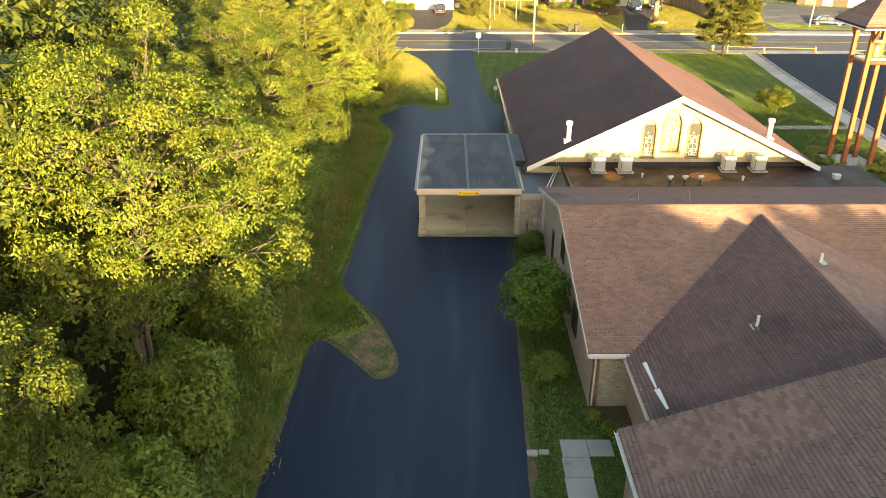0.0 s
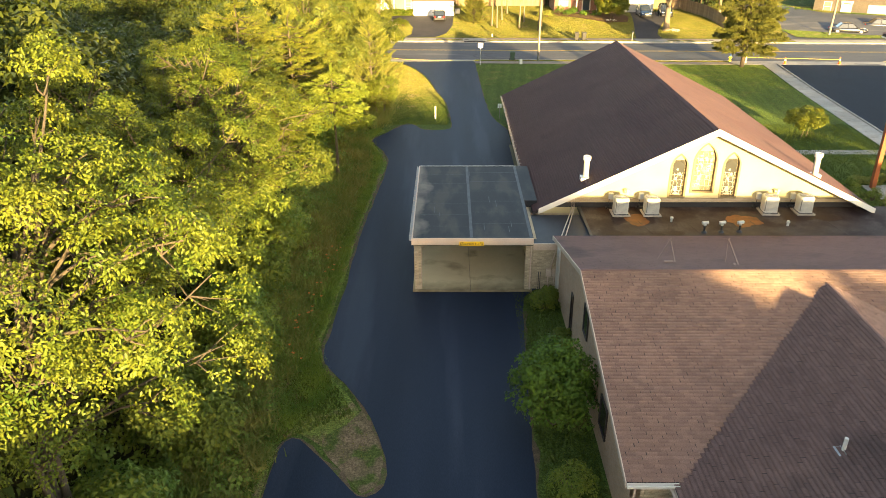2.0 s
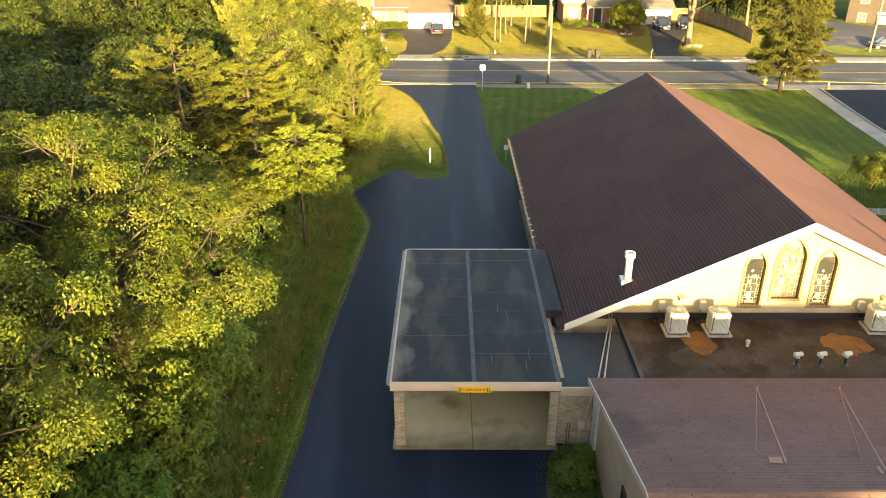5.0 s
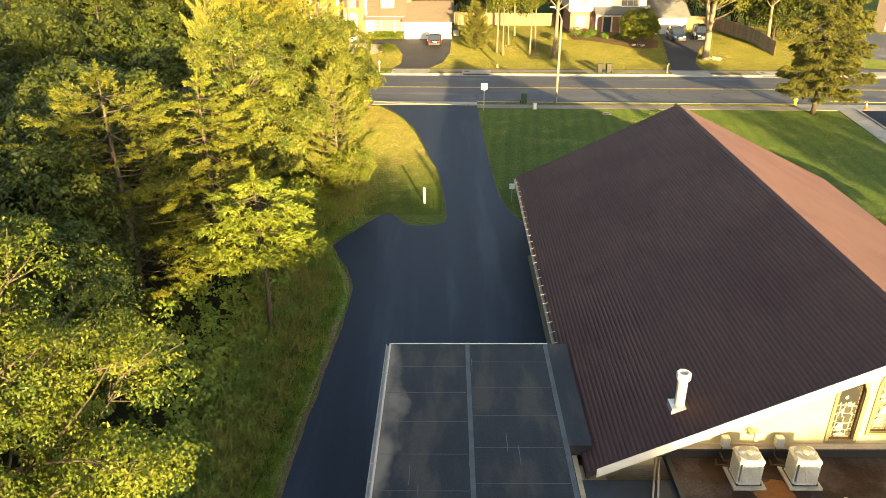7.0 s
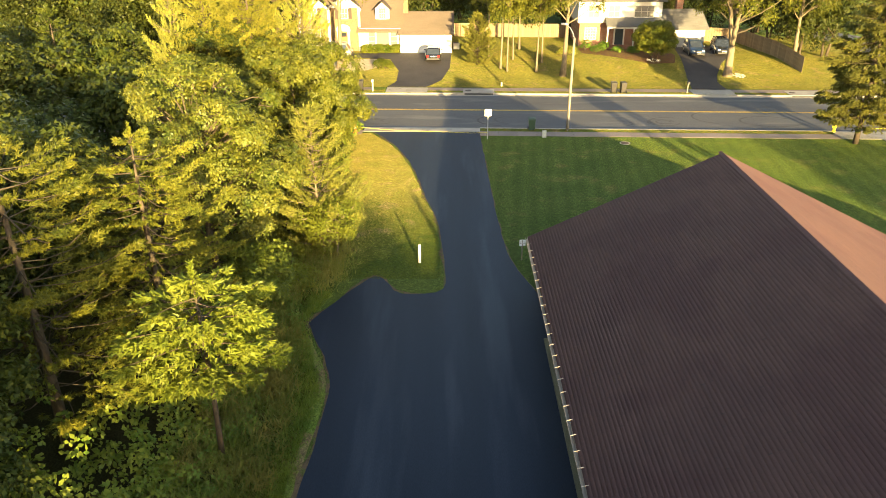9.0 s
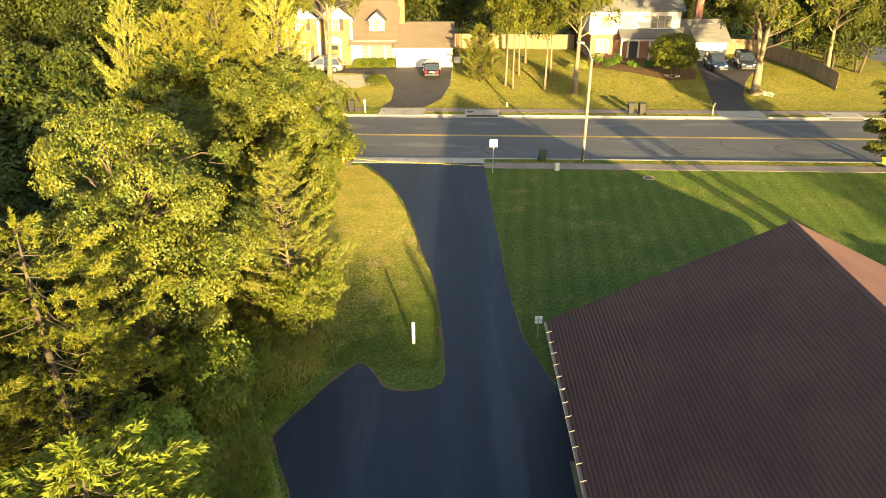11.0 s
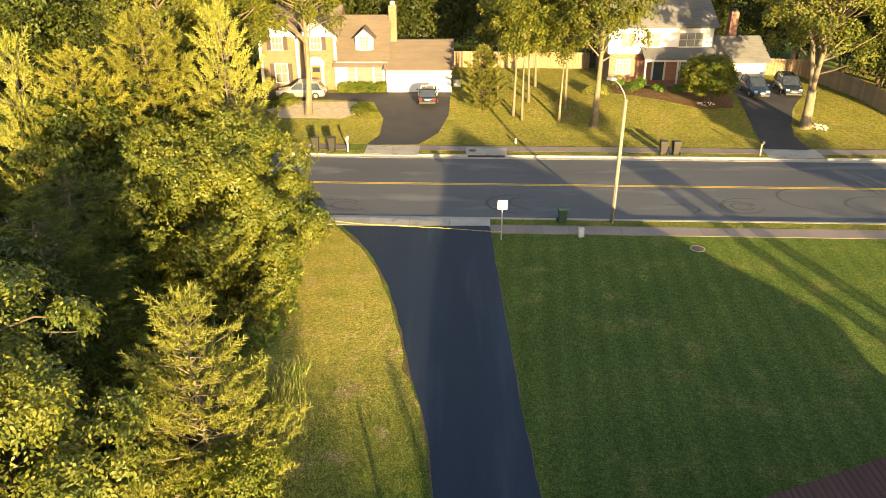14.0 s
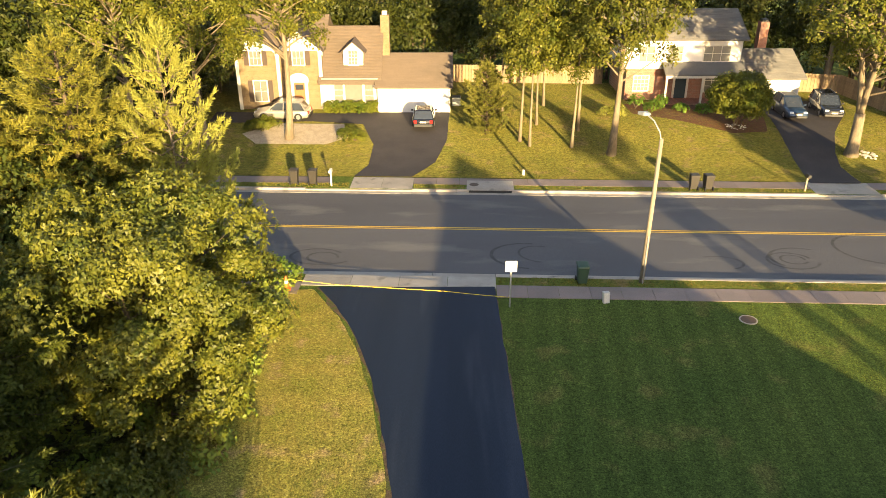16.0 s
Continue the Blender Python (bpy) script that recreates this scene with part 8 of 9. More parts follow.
# ---- cars ----
def car(kind, x, y, turn, paint, label, length=4.6, width=1.82, height=1.65, suv=True, z=None):
    c = thing("car", label, "car", at=pose(x, y, ground_z(x, y) + 0.03 if z is None else z, 0, 0, turn))
    L, W, H = length / 2, width / 2, height
    belt = H * 0.58
    body = Geo()

    def section(xx, w, zb, zt, nose=0.0):
        return [(xx, -w * 0.96, zb), (xx, -w, zb + 0.12), (xx, -w, zt - 0.12), (xx, -w * 0.93, zt - 0.02), (xx, -w * 0.6, zt), (xx, w * 0.6, zt), (xx, w * 0.93, zt - 0.02), (xx, w, zt - 0.12), (xx, w, zb + 0.12), (xx, w * 0.96, zb)]
    body.loft([section(-L, W * 0.86, 0.38, belt - 0.12), section(-L + 0.12, W * 0.95, 0.25, belt - 0.03), section(-L + 0.7, W, 0.2, belt), section(-0.2, W, 0.18, belt), section(L - 1.45, W, 0.18, belt - 0.02), section(L - 0.75, W * 0.98, 0.2, belt - 0.1), section(L - 0.15, W * 0.92, 0.25, belt - 0.22), section(L, W * 0.8, 0.35, belt - 0.38)])
    b = part("body", body, paint, c, "", True)
    back = -L + (0.25 if suv else 0.75)
    rb = -L + (0.6 if suv else 1.35)
    cab = Geo().loft([[(back, -W * 0.9, belt - 0.03), (L - 1.25, -W * 0.9, belt - 0.05), (L - 1.25, W * 0.9, belt - 0.05), (back, W * 0.9, belt - 0.03)],
                      [(rb, -W * 0.74, H - 0.06), (L - 2.05, -W * 0.74, H - 0.06), (L - 2.05, W * 0.74, H - 0.06), (rb, W * 0.74, H - 0.06)]])
    part("cabin_glass", cab, GLASS, c, "dark tinted windows")
    part("car_roof", Geo().loft([[(rb - 0.06, -W * 0.77, H - 0.09), (L - 1.98, -W * 0.77, H - 0.09), (L - 1.98, W * 0.77, H - 0.09), (rb - 0.06, W * 0.77, H - 0.09)], [(rb + 0.08, -W * 0.68, H), (L - 2.2, -W * 0.68, H), (L - 2.2, W * 0.68, H), (rb + 0.08, W * 0.68, H)]]), paint, c, "", False, 0.03)
    for s in (-1, 1):
        for a0, a1 in ((L - 1.25, L - 2.05), (back, rb)):
            part("pillar", Geo().tube([(a0, s * W * 0.9, belt - 0.03), (a1, s * W * 0.745, H - 0.07)], 0.045, 5), paint, c)
        part("pillar", Geo().tube([(-0.25, s * W * 0.905, belt - 0.03), (-0.3, s * W * 0.75, H - 0.07)], 0.04, 5), paint, c)
        part("mirror", Geo().box(L - 1.55, s * (W + 0.1) - 0.09, belt, L - 1.42, s * (W + 0.1) + 0.09, belt + 0.14, 0.02), paint, c)
        for xx in (-L + 0.85, L - 0.9):
            wh = part("wheel", Geo().tube([(xx, s * (W - 0.2), 0.33), (xx, s * (W + 0.01), 0.33)], 0.33, 20), TYRE, c)
            part("rim", Geo().tube([(xx, s * (W - 0.02), 0.33), (xx, s * (W + 0.02), 0.33)], [0.22, 0.19], 14), RIM, wh)
        part("head_lamp", Geo().box(L - 0.3, s * W * 0.62 - 0.16, belt - 0.36, L - 0.06, s * W * 0.62 + 0.16, belt - 0.2, 0.03), LAMPCLEAR, c)
        part("tail_lamp", Geo().box(-L - 0.01, s * W * 0.72 - 0.13, belt - 0.33, -L + 0.2, s * W * 0.72 + 0.13, belt - 0.08, 0.03), LAMPRED, c)
        if suv:
            part("roof_rail", Geo().tube([(rb + 0.1, s * W * 0.64, H + 0.04), (L - 2.3, s * W * 0.64, H + 0.04)], 0.02, 5), RIM, c)
    part("grille", Geo().box(L - 0.12, -W * 0.35, belt - 0.42, L + 0.01, W * 0.35, belt - 0.27), DARK, c)
    part("bumper", Geo().box(L - 0.1, -W * 0.8, 0.28, L + 0.05, W * 0.8, 0.46, 0.03), DARK if suv else paint, c)
    part("bumper", Geo().box(-L - 0.06, -W * 0.85, 0.28, -L + 0.1, W * 0.85, 0.5, 0.03), DARK if suv else paint, c)
    for xx in (L + 0.05, -L - 0.07):
        part("number_plate", Geo().box(xx, -0.24, 0.5 if xx > 0 else 0.6, xx + 0.012, 0.24, 0.61 if xx > 0 else 0.72), WHITE, c)
    return c


BLUE = plain("blue_car_paint", (0.02, 0.045, 0.09), 0.3, 0.3, 0.5, 0.8)
GRAPHITE = plain("dark_car_paint", (0.02, 0.022, 0.028), 0.25, 0.2, 0.5, 0.9)
SILVER = plain("silver_car_paint", (0.42, 0.38, 0.33), 0.3, 0.5, 0.5, 0.8)
CARBLACK = plain("black_car_paint", (0.012, 0.012, 0.015), 0.25, 0.0, 0.5, 0.9)
car("suv", -1.35, 121.6, 90, GRAPHITE, "dark hatchback parked nose-in at a garage", 4.3, 1.78, 1.5)
car("wagon", -13.4, 122.9, 178, SILVER, "silver estate car parked along a house front", 4.7, 1.82, 1.55)
car("suv", 29.8, 123.6, -92, BLUE, "blue compact car parked on a sloping driveway", 4.3, 1.78, 1.65)
car("suv", 33.2, 124.2, -98, GRAPHITE, "dark suv parked on a driveway", 4.6, 1.85, 1.7)
car("sedan", 56.2, 113.6, -12, CARBLACK, "black saloon parked on a side street", 4.8, 1.82, 1.42, False, 0.03)
car("sedan", 62.6, 117.0, -12, CARBLACK, "black car parked on a side street", 4.6, 1.82, 1.5, False, 0.03)

# ---- houses across the street ----
def window_at(parent, x, y, z, w, h, bars=(2, 3), shutters=None, mat=PALEGLASS, trim=WHITE, name="window"):
    """A framed window with glazing bars on a wall that faces -y."""
    win = part(name, Geo().box(x - w / 2, y - 0.02, z, x + w / 2, y + 0.02, z + h), mat, parent)
    g = Geo()
    for a, b, c, d in ((x - w / 2 - 0.09, z - 0.09, x - w / 2, z + h + 0.09), (x + w / 2, z - 0.09, x + w / 2 + 0.09, z + h + 0.09), (x - w / 2, z - 0.09, x + w / 2, z), (x - w / 2, z + h, x + w / 2, z + h + 0.09)):
        g.box(a, y - 0.07, b, c, y + 0.019, d)
    part("window_frame", g, trim, win)
    for i in range(1, bars[0]):
        xx = x - w / 2 + w * i / bars[0]
        part("glazing_bar", Geo().box(xx - 0.02, y - 0.04, z, xx + 0.02, y - 0.021, z + h), trim, win)
    for i in range(1, bars[1]):
        zz = z + h * i / bars[1]
        part("glazing_bar", Geo().box(x - w / 2, y - 0.039, zz - 0.02, x + w / 2, y - 0.0215, zz + 0.02), trim, win)
    if shutters:
        for s in (-1, 1):
            part("shutter", Geo().box(x + s * (w / 2 + 0.32) - 0.2, y - 0.06, z - 0.05, x + s * (w / 2 + 0.32) + 0.2, y - 0.001, z + h + 0.05), shutters, win)
    return win


def gable_roof(parent, x0, x1, y0, y1, z, rise, along, mat, over=0.35, thick=0.14, courses=True):
    """A gable roof over a box, its ridge along x or y."""
    out = []
    if along == "x":
        m = (y0 + y1) / 2
        for a, b in ((y0 - over, m), (y1 + over, m)):
            zz = z - over * rise / ((y1 - y0) / 2)
            ob = part("roof", Geo().roof([(x0 - over, a, zz), (x1 + over, a, zz), (x1 + over, b, z + rise), (x0 - over, b, z + rise)], thick), mat, parent)
            if courses and a < m:
                course_field((x0 - over, a, zz), (1, 0, 0), slope_up(0, b - a, z + rise - zz), x1 - x0 + 2 * over, math.hypot(b - a, z + rise - zz), 1.0, 0.16, mat, "shingles", ob, 0.007, int(abs(x0) * 7))
    else:
        m = (x0 + x1) / 2
        for a, b in ((x0 - over, m), (x1 + over, m)):
            zz = z - over * rise / ((x1 - x0) / 2)
            part("roof", Geo().roof([(a, y0 - over, zz), (b, y0 - over, z + rise), (b, y1, z + rise), (a, y1, zz)], thick), mat, parent)
    return out


h1 = thing("house", "brick and white two-storey house with a garage wing", "house")
HZ = 0.9
part("wall", Geo().box(-17.6, 125.5, HZ - 0.6, -10.3, 133.5, 6.2), YBRICK, h1, "sunlit buff brick front wall")
part("wall", Geo().box(-10.298, 125.2, HZ - 0.6, -5.4, 133.0, 3.75), SIDING, h1, "white front wall")
part("wall", Geo().box(-5.398, 124.4, HZ - 0.6, 0.85, 133.0, 3.35), SIDING, h1, "white garage wall")
part("gable", Geo().prism([(133.0, 3.35), (124.4, 3.35), (129.5, 5.1)], "x", 0.55, 0.84), SIDING, h1)
part("gable", Geo().prism([(133.0, 3.7), (125.2, 3.7), (129.5, 7.45)], "x", -5.7, -5.41), SIDING, h1)
for x in (-17.55, -10.35, -14.0):
    part("corner_board", Geo().box(x - 0.14, 125.38, HZ - 0.2, x + 0.14, 125.499, 6.25), WHITE, h1)
# main block: cross gables over a back ridge
gable_roof(h1, -17.6, -10.3, 126.2, 133.5, 6.2, 2.3, "x", HOUSEROOF)
for a, b in ((-17.75, -14.0), (-14.0, -10.15)):
    m = (a + b) / 2
    part("gable", Geo().prism([(a + 0.1, 6.1), (b - 0.1, 6.1), (m, 7.55)], "y", 125.42, 125.6), SIDING, h1)
    for p, q in ((a - 0.12, m), (b + 0.12, m)):
        part("roof", Geo().roof([(p, 125.1, 6.05), (q, 125.1, 7.75), (q, 129.2, 7.75), (p, 127.0, 6.05)], 0.12), HOUSEROOF, h1)
        part("bargeboard", Geo().prism([(p, 6.05), (q, 7.75), (q, 7.45), (p, 5.75)], "y", 125.06, 125.098), WHITE, h1)
for x in (-15.9, -12.2):
    window_at(h1, x, 125.48, 4.9, 0.95, 1.15, (3, 2), SHUTTER)
window_at(h1, -15.7, 125.48, 1.75, 1.1, 1.75, (2, 2), SHUTTER)
door = part("door", Geo().box(-12.75, 125.42, HZ + 0.25, -11.85, 125.47, 3.35), DOORBROWN, h1, "brown panelled front door")
g = Geo()
g.box(-13.05, 125.35, HZ + 0.2, -12.78, 125.46, 3.6)
g.box(-11.82, 125.35, HZ + 0.2, -11.55, 125.46, 3.6)
part("door_surround", g, WHITE, door)
g = Geo().prism([(-13.15, 3.4)] + [(-12.3 + 0.85 * math.cos(radians(180 - 18 * i)), 3.6 + 0.6 * math.sin(radians(18 * i))) for i in range(11)] + [(-11.45, 3.4)], "y", 125.33, 125.46)
part("door_arch", g, WHITE, door)
part("door_pane", Geo().box(-12.65, 125.4, 2.75, -11.95, 125.419, 3.2), GLASS, door)
part("door_step", Geo().box(-13.4, 124.5, HZ - 0.3, -11.2, 125.4, HZ + 0.15), RED, h1)
# middle part with a dormer, garage
gable_roof(h1, -10.3, -5.4, 125.2, 133.8, 3.7, 3.85, "x", HOUSEROOF, 0.3)
gable_roof(h1, -5.4, 0.85, 124.4, 134.4, 3.35, 1.85, "x", HOUSEROOF, 0.25)
dorm = part("dormer", Geo().box(-8.45, 126.3, 4.4, -6.75, 128.6, 5.9), SIDING, h1, "white dormer")
part("gable", Geo().prism([(-8.5, 5.9), (-6.7, 5.9), (-7.6, 6.6)], "y", 126.3, 128.8), SIDING, dorm)
for p in (-8.7, -6.5):
    part("roof", Geo().roof([(p, 126.05, 5.78), (-7.6, 126.05, 6.75), (-7.6, 129.2, 6.75), (p, 128.6, 5.78)], 0.1), HOUSEROOF, dorm)
window_at(dorm, -7.6, 126.28, 4.75, 0.75, 1.2, (3, 4))
win = window_at(h1, -7.55, 125.18, 1.75, 1.5, 1.6, (1, 1))
for x in (-8.85, -6.2):
    window_at(h1, x, 125.18, 1.75, 0.75, 1.55, (1, 3))
part("porch_floor", Geo().box(-17.0, 124.4, HZ - 0.3, -13.5, 125.4, HZ + 0.05), RED, h1)
garage = part("garage_door", Geo().box(-4.9, 124.385, HZ + 0.1, -0.3, 124.399, HZ + 2.4), SIDING, h1, "white panelled garage door")
for i in range(4):
    part("panel", Geo().box(-4.88, 124.36, HZ + 0.12 + i * 0.57, -0.32, 124.384, HZ + 0.67 + i * 0.57, 0.01), SIDING, garage)
part("downpipe", Geo().tube([(0.75, 124.3, 3.2), (0.75, 124.3, HZ - 0.1)], 0.05, 6), WHITE, h1)
chim = part("chimney", Geo().box(-5.35, 128.9, 3.0, -4.6, 129.8, 8.5), YBRICK, h1, "brick chimney")
part("chimney_pot", Geo().box(-5.2, 129.1, 8.5, -4.75, 129.6, 8.85, 0.05), TRIM, chim)
ac2 = thing("air_conditioner", "grey air conditioner beside the garage", "air conditioner")
part("case", Geo().box(1.0, 126.5, 0.9, 1.8, 127.3, 1.75, 0.05), ACWHITE, ac2)
part("top", Geo().box(1.03, 126.53, 1.752, 1.77, 127.27, 1.8, 0.02), DARK, ac2)


def box_hedge(x0, y0, x1, y1, h, label, seed, mat=BROAD):
    rng = np.random.default_rng(seed)
    n = int((x1 - x0) * 75)
    c = np.stack([rng.uniform(x0, x1, n), rng.uniform(y0, y1, n), rng.uniform(0.15, h, n)], 1)
    z = ground_z((x0 + x1) / 2, (y0 + y1) / 2)
    v, q = leaves(rng, c, np.tile([0, -0.6, 0.6], (n, 1)), 26, 0.1, 0.13, 0.7)
    t = thing("hedge", label, "hedge", at=pose(0, 0, z))
    ob = new("foliage", quad_mesh("foliage", v, q, mat))
    ob.parent = t
    g = Geo()
    for i in range(int(x1 - x0) + 1):
        g.tube([(x0 + i, (y0 + y1) / 2, -0.1), (x0 + i, (y0 + y1) / 2, h * 0.7)], 0.03, 5)
    part("stem", g, BARK, t)


box_hedge(-10.0, 124.0, -5.5, 124.9, 1.0, "clipped yellow-green hedge under the house windows", 5)
shrub(-14.2, 120.5, 1.1, 1.2, "low spreading shrub in a stone bed", 61, BROAD, 0.12)
shrub(-15.2, 120.2, 0.9, 1.0, "low spreading shrub in a stone bed", 62, BROAD, 0.12)
shrub(-7.4, 118.3, 1.0, 1.2, "low rounded shrub in a stone bed", 63, BROAD, 0.12)
shrub(-6.6, 117.8, 0.9, 1.1, "low rounded shrub in a stone bed", 64, BROAD, 0.12)


def lawn_sheet(name, outline, mat, label, lift=0.012, step=1.0, category="ground"):
    """A patch that follows the ground: a fan of small cells cut to an outline."""
    lift += 0 if name == "front_lawn" else 0.055
    bm = bmesh.new()
    vs = [bm.verts.new((x, y, 0)) for x, y in wobble(outline + [outline[0]], 0.05, len(outline))[:-1]]
    bmesh.ops.triangle_fill(bm, edges=[bm.edges.new((vs[i], vs[(i + 1) % len(vs)])) for i in range(len(vs))], use_beauty=True)
    ys = [v.co.y for v in bm.verts]
    y = min(ys) + step
    while y < max(ys):
        bmesh.ops.bisect_plane(bm, geom=bm.verts[:] + bm.edges[:] + bm.faces[:], plane_co=(0, y, 0), plane_no=(0, 1, 0))
        y += step
    for v in bm.verts:
        v.co.z = ground_z(v.co.x, v.co.y) + lift
    bmesh.ops.recalc_face_normals(bm, faces=bm.faces)
    bm.verts.index_update()
    g = Geo()
    g.v = [tuple(v.co) for v in bm.verts]
    g.f = [tuple(v.index for v in f.verts) for f in bm.faces]
    bm.free()
    return solid(name, g, mat, label, category, "structure")


farlawn = [street_xy(-40, 8.52), street_xy(60, 8.52), street_xy(60, 34), street_xy(-40, 34)]
lawn_sheet("front_lawn", farlawn, FARDRY, "dry yellow-green front lawns beyond the street", 0.06, 1.5)
lawn_sheet("house_driveway", [(-6.0, 110.7), (-1.9, 110.6), (-0.3, 113.5), (0.6, 118.0), (0.8, 124.3), (-5.6, 124.3), (-10.5, 124.0), (-19.5, 124.6), (-19.5, 121.6), (-10.5, 121.9), (-6.4, 121.2), (-5.2, 117.0), (-5.2, 113.0)], DRIVE, "dark asphalt driveway of the brick house", 0.03, 1.0, "driveway")
lawn_sheet("house_driveway", [(25.6, 109.3), (29.1, 109.2), (29.2, 112.5), (29.95, 115.0), (31.7, 119.0), (34.0, 122.6), (35.4, 128.0), (28.6, 128.0), (27.6, 121.0)], DRIVE, "dark asphalt driveway of the white house", 0.03, 1.0, "driveway")
lawn_sheet("stone_bed", [(-14.5, 117.2), (-9.0, 117.0), (-7.2, 118.4), (-8.0, 121.2), (-13.5, 121.4), (-16.0, 119.2)], material("bed_gravel", (0.46, 0.37, 0.26), (0.34, 0.27, 0.19), 2.0, 0.95, 20.0, 0.4, 0.7), "raised gravel bed round a tree", 0.05, 1.0)
lawn_sheet("mulch_bed", [(16.5, 123.8), (20.0, 121.8), (23.5, 118.9), (26.4, 119.2), (27.3, 122.5), (26.8, 127.0), (16.5, 127.0)], MULCH, "brown mulch bed along the house front", 0.03, 1.0)
rnd = random.Random(8)
ring = thing("stone_ring", "ring of white stones round a tree", "stones")
for i in range(46):
    a, r = rnd.uniform(0, 6.283), 0.35 + 0.5 * rnd.random()
    x, y = 24.2 + r * math.cos(a), 120.3 + r * math.sin(a)
    s = rnd.uniform(0.06, 0.12)
    part("stone", Geo().lathe(x, y, [(s * 0.8, ground_z(x, y)), (s, ground_z(x, y) + 0.06), (s * 0.5, ground_z(x, y) + 0.11)], 6), WHITE, ring)
ring = thing("stone_ring", "loose pale stones at a tree foot", "stones")
for i in range(26):
    a, r = rnd.uniform(-0.8, 0.9), rnd.uniform(0.8, 1.9)
    x, y = 30.9 + r * math.cos(a), 114.6 + r * math.sin(a) * 0.6
    s = rnd.uniform(0.08, 0.16)
    part("stone", Geo().lathe(x, y, [(s * 0.8, ground_z(x, y)), (s, ground_z(x, y) + 0.08), (s * 0.5, ground_z(x, y) + 0.15)], 6), STONE, ring)

h2 = thing("house", "white two-storey house with a porch and garage", "house")
part("wall", Geo().box(16.8, 128.6, 0.5, 26.6, 135.5, 3.9), RED, h2, "red brick ground floor wall")
part("wall", Geo().box(16.5, 128.3, 3.9, 26.8, 135.6, 6.75), SIDING, h2, "white sided upper wall")
gable_roof(h2, 16.5, 26.8, 128.3, 135.6, 6.75, 1.9, "x", GREYROOF, 0.4)
part("wall", Geo().box(26.6, 127.6, 0.5, 32.2, 134.5, 3.45), SIDING, h2, "white garage wall")
gable_roof(h2, 26.4, 32.2, 127.6, 135.0, 3.45, 1.7, "x", GREYROOF, 0.4)
part("porch_roof", Geo().roof([(19.8, 126.6, 3.75), (27.0, 126.6, 3.75), (27.0, 128.4, 4.6), (19.8, 128.4, 4.6)], 0.14), GREYROOF, h2, "grey shingle porch roof")
part("porch_beam", Geo().box(19.9, 126.65, 3.4, 26.9, 126.85, 3.6), WHITE, h2)
for x in (20.0, 23.2, 26.8):
    part("porch_post", Geo().box(x - 0.08, 126.66, 0.9, x + 0.08, 126.84, 3.4), WHITE, h2)
part("porch_floor", Geo().box(19.8, 126.6, 0.6, 26.9, 128.6, 1.15), RED, h2)
d2 = part("door", Geo().box(21.3, 128.52, 1.2, 22.3, 128.58, 3.35), DOORBLUE, h2, "dark blue front door")
part("door_surround", Geo().box(21.1, 128.5, 1.2, 21.29, 128.59, 3.5).box(22.31, 128.5, 1.2, 22.5, 128.59, 3.5), WHITE, d2)
window_at(h2, 18.2, 128.58, 1.9, 1.3, 1.3, (4, 4))
window_at(h2, 24.6, 128.58, 1.8, 1.2, 1.5, (2, 3))
for x in (18.4, 20.9, 24.6):
    window_at(h2, x, 128.28, 4.6, 1.3 if x < 24 else 2.3, 1.3, (2 if x < 24 else 3, 2))
garage = part("garage_door", Geo().box(27.6, 127.585, 0.95, 31.2, 127.599, 3.06), WHITE, h2, "white panelled garage door")
for i in range(4):
    part("panel", Geo().box(27.62, 127.56, 0.96 + i * 0.525, 31.18, 127.584, 1.47 + i * 0.525, 0.01), WHITE, garage)
ch2 = part("chimney", Geo().box(29.6, 132.0, 4.0, 30.4, 132.8, 7.4), RED, h2, "red brick chimney")
part("chimney_pot", Geo().box(29.7, 132.1, 7.4, 30.3, 132.7, 7.65, 0.05), DARK, ch2)
for i, (x, y, r, h) in enumerate([(17.2, 125.6, 0.9, 1.5), (18.5, 124.8, 0.9, 1.1), (19.6, 126.0, 0.8, 1.3), (20.8, 124.6, 0.8, 0.9), (22.6, 124.2, 0.8, 0.9), (24.0, 125.2, 0.8, 1.2), (15.0, 122.8, 0.9, 1.2), (14.2, 123.4, 0.7, 0.9)]):
    shrub(x, y, r, h, "garden shrub in the house front bed", 70 + i, BUSHLEAF if i < 6 else LIGHTLEAF, 0.13, group="front bed shrubs", n=44, per=20)

h3 = thing("apartment_house", "brown brick apartment house with white doors", "house")
T3 = pose(61.5, 128.3, 0, 0, 0, -30)


def local3(g):
    g.v = [tuple(T3 @ Vector(p)) for p in g.v]
    return g


part("wall", local3(Geo().box(-3.5, 0, -0.2, 24, 9, 6.0)), BROWNB, h3, "brown brick front wall")
part("roof", local3(Geo().roof([(-3.9, -0.4, 6.0), (24.4, -0.4, 6.0), (24.4, 4.5, 8.0), (-3.9, 4.5, 8.0)], 0.15)), GREYROOF, h3)
part("roof", local3(Geo().roof([(-3.9, 4.5, 8.0), (24.4, 4.5, 8.0), (24.4, 9.4, 6.0), (-3.9, 9.4, 6.0)], 0.15)), GREYROOF, h3)
for x in (1.2, 13.2):
    dd = part("door", local3(Geo().box(x - 0.5, -0.03, 0.0, x + 0.5, -0.002, 2.1)), WHITE, h3, "white panelled door")
    part("door_surround", local3(Geo().box(x - 0.75, -0.12, 0.0, x - 0.52, -0.002, 2.3).box(x + 0.52, -0.12, 0.0, x + 0.75, -0.002, 2.3).box(x - 0.85, -0.14, 2.3, x + 0.85, -0.002, 2.6)), WHITE, dd)
part("garage_door", local3(Geo().box(4.2, -0.04, 0.0, 7.2, -0.002, 2.2)), TRIM, h3, "tan garage door")
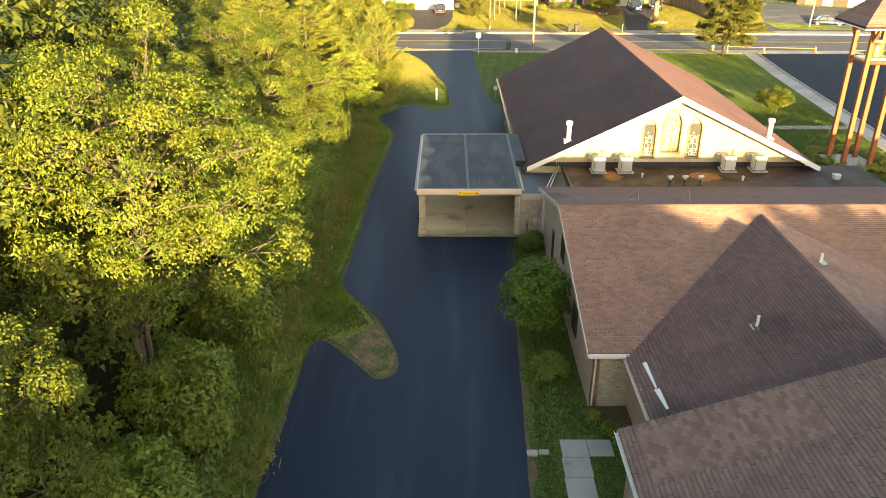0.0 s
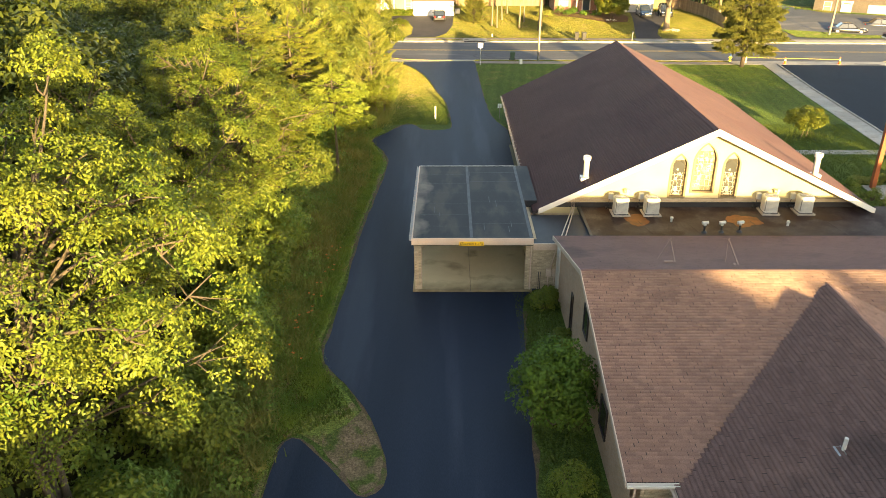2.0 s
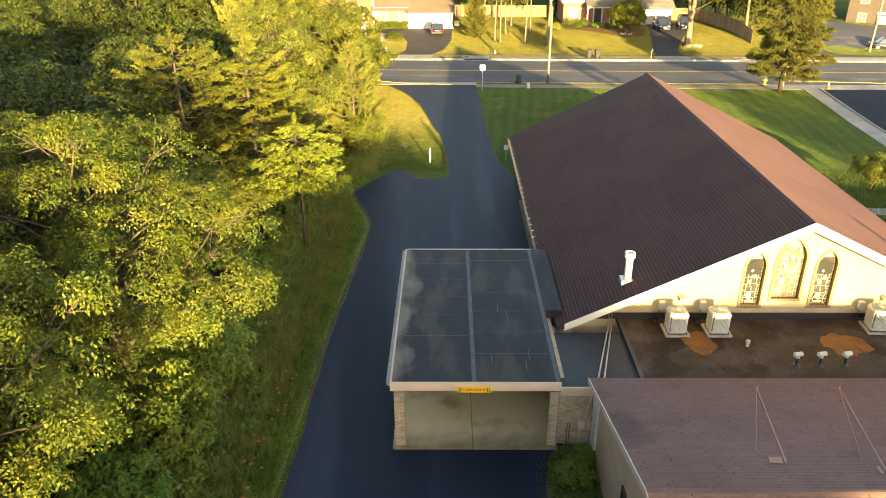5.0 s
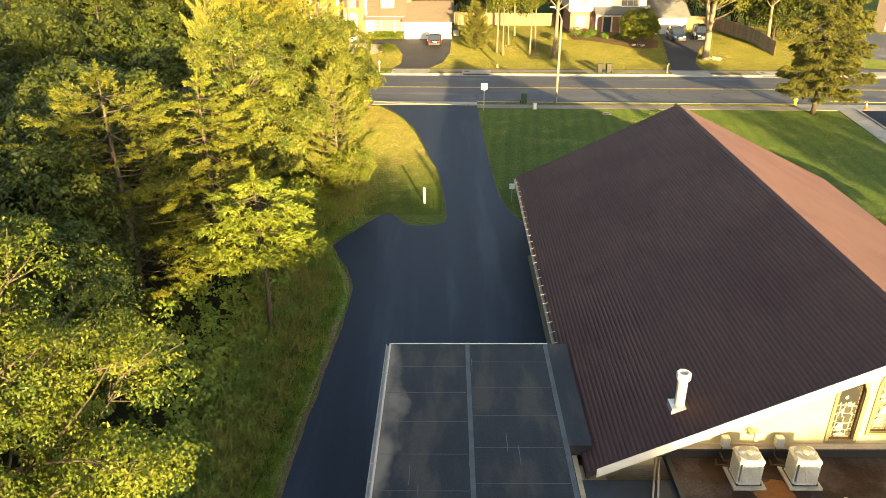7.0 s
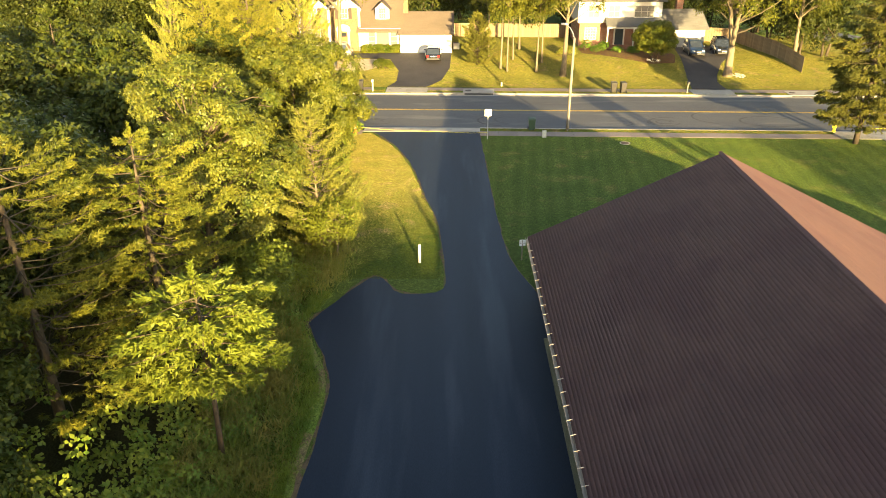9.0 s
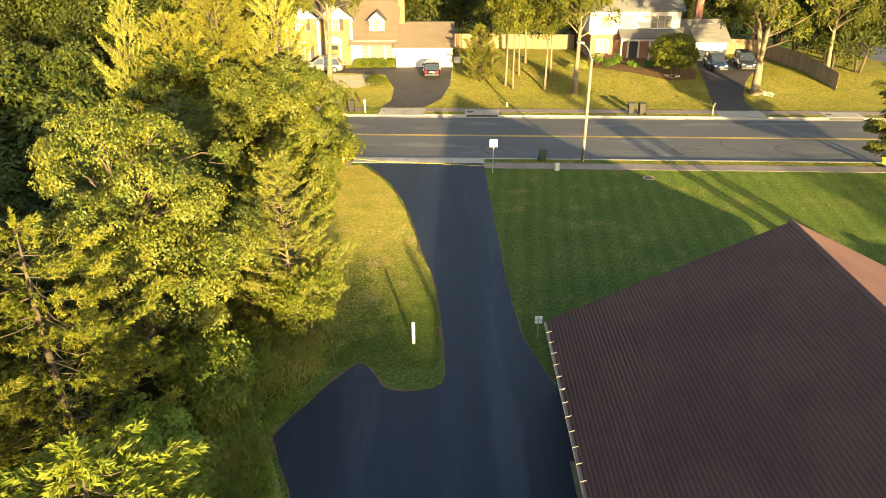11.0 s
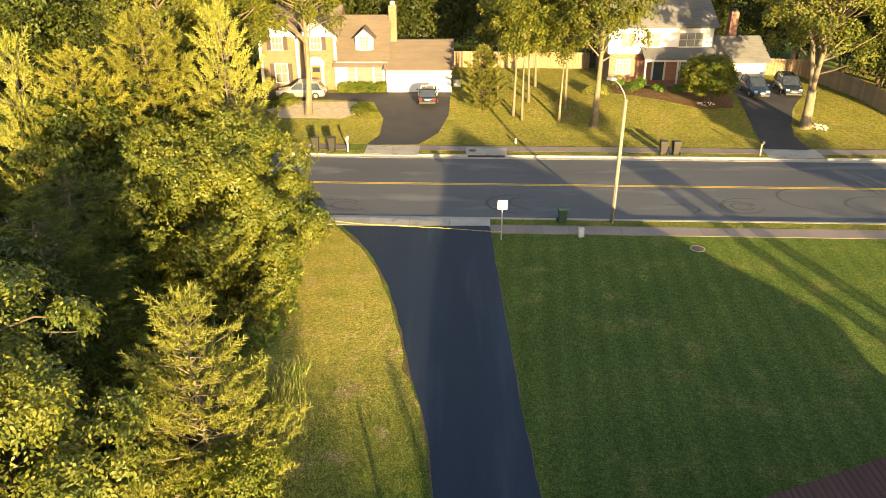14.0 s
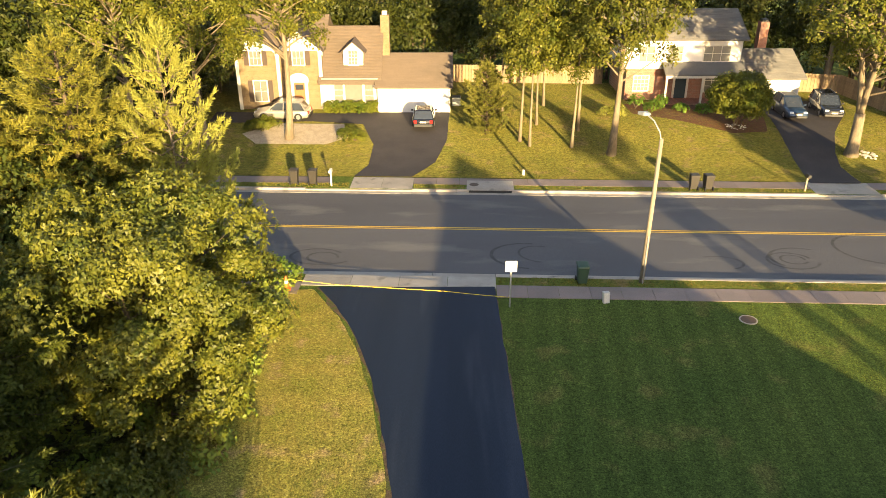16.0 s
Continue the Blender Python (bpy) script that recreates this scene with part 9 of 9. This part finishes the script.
for x in (-1.5, 9.8, 17.0):
    for z in (0.9, 3.7):
        w3 = part("window", local3(Geo().box(x - 0.5, -0.03, z, x + 0.5, -0.002, z + 1.4)), PALEGLASS, h3)
        part("window_frame", local3(Geo().box(x - 0.58, -0.06, z - 0.08, x - 0.5, -0.003, z + 1.48).box(x + 0.5, -0.06, z - 0.08, x + 0.58, -0.003, z + 1.48).box(x - 0.5, -0.06, z - 0.08, x + 0.5, -0.003, z).box(x - 0.5, -0.06, z + 1.4, x + 0.5, -0.003, z + 1.48).box(x - 0.5, -0.05, z + 0.67, x + 0.5, -0.031, z + 0.73)), WHITE, w3)
for i, x in enumerate((-9.0, -7.4, -5.8, -4.4, -3.0, -1.8, 0.0, 2.6, 8.6, 10.6)):
    p = T3 @ Vector((x, -0.9, 0))
    shrub(p.x, p.y, 1.0 if x < -2 else 0.75, 1.5 if x < -2 else 0.9, "low shrub along the apartment house", 90 + i, BUSHLEAF, 0.14, 0.0, "apartment shrubs", 30, 18)
# side street and its islands
lawn_sheet("side_street", [(45.5, 108.3), (58.5, 107.8), (80, 107.0), (84, 112.0), (70.0, 121.0), (58.5, 126.8), (54.0, 139.0), (48.0, 139.0), (50.0, 125.0), (47.5, 115.0)], ROAD, "grey side street with parking bays", 0.03, 1.0, "road")
lawn_sheet("street_island", [(47.2, 114.4), (47.5, 109.8), (50.0, 108.9), (80, 107.6), (80, 110.2), (58, 110.8), (51.5, 113.2)], VERGE, "grass island beside the side street", 0.1, 1.0, "verge")
lp = thing("street_pole", "leaning pale pole on a grass island", "pole")
part("pole", Geo().tube([(52.5, 111.2, -0.1), (52.9, 111.4, 9.0)], [0.14, 0.1], 10), WOOD, lp)
part("arm", Geo().tube([(52.88, 111.4, 8.6), (52.5, 112.6, 9.2)], 0.04, 6), GALV, lp)


def board_fence(points, h, label):
    f = thing("fence", label, "fence")
    g0 = Geo().box(-0.07, -0.011, 0.05, 0.07, 0.011, h)
    me = mesh_of("board", g0.v, g0.f, FENCE)
    for (ax, ay), (bx, by) in zip(points, points[1:]):
        ln = math.hypot(bx - ax, by - ay)
        n = int(ln / 0.3)
        a = math.degrees(math.atan2(by - ay, bx - ax))
        for i in range(n):
            t = (i + 0.5) / n
            x, y = ax + (bx - ax) * t, ay + (by - ay) * t
            ob = new("board", me)
            ob.parent = f
            ob.matrix_basis = pose(x, y, ground_z(x, y), 0, 0, a) @ Matrix.Diagonal((2.05, 1, 1, 1))
        for zz in (0.5, h - 0.4):
            part("rail", Geo().tube([(ax, ay + 0.05, ground_z(ax, ay) + zz), (bx, by + 0.05, ground_z(bx, by) + zz)], 0.045, 4), FENCE, f)
    return f


board_fence([(1.2, 136.0), (16.0, 135.0)], 1.8, "tall weathered board fence behind the lawn")
board_fence([(32.6, 132.0), (37.5, 131.0), (38.8, 122.0), (39.4, 115.5)], 1.8, "tall weathered board fence beside the drive")
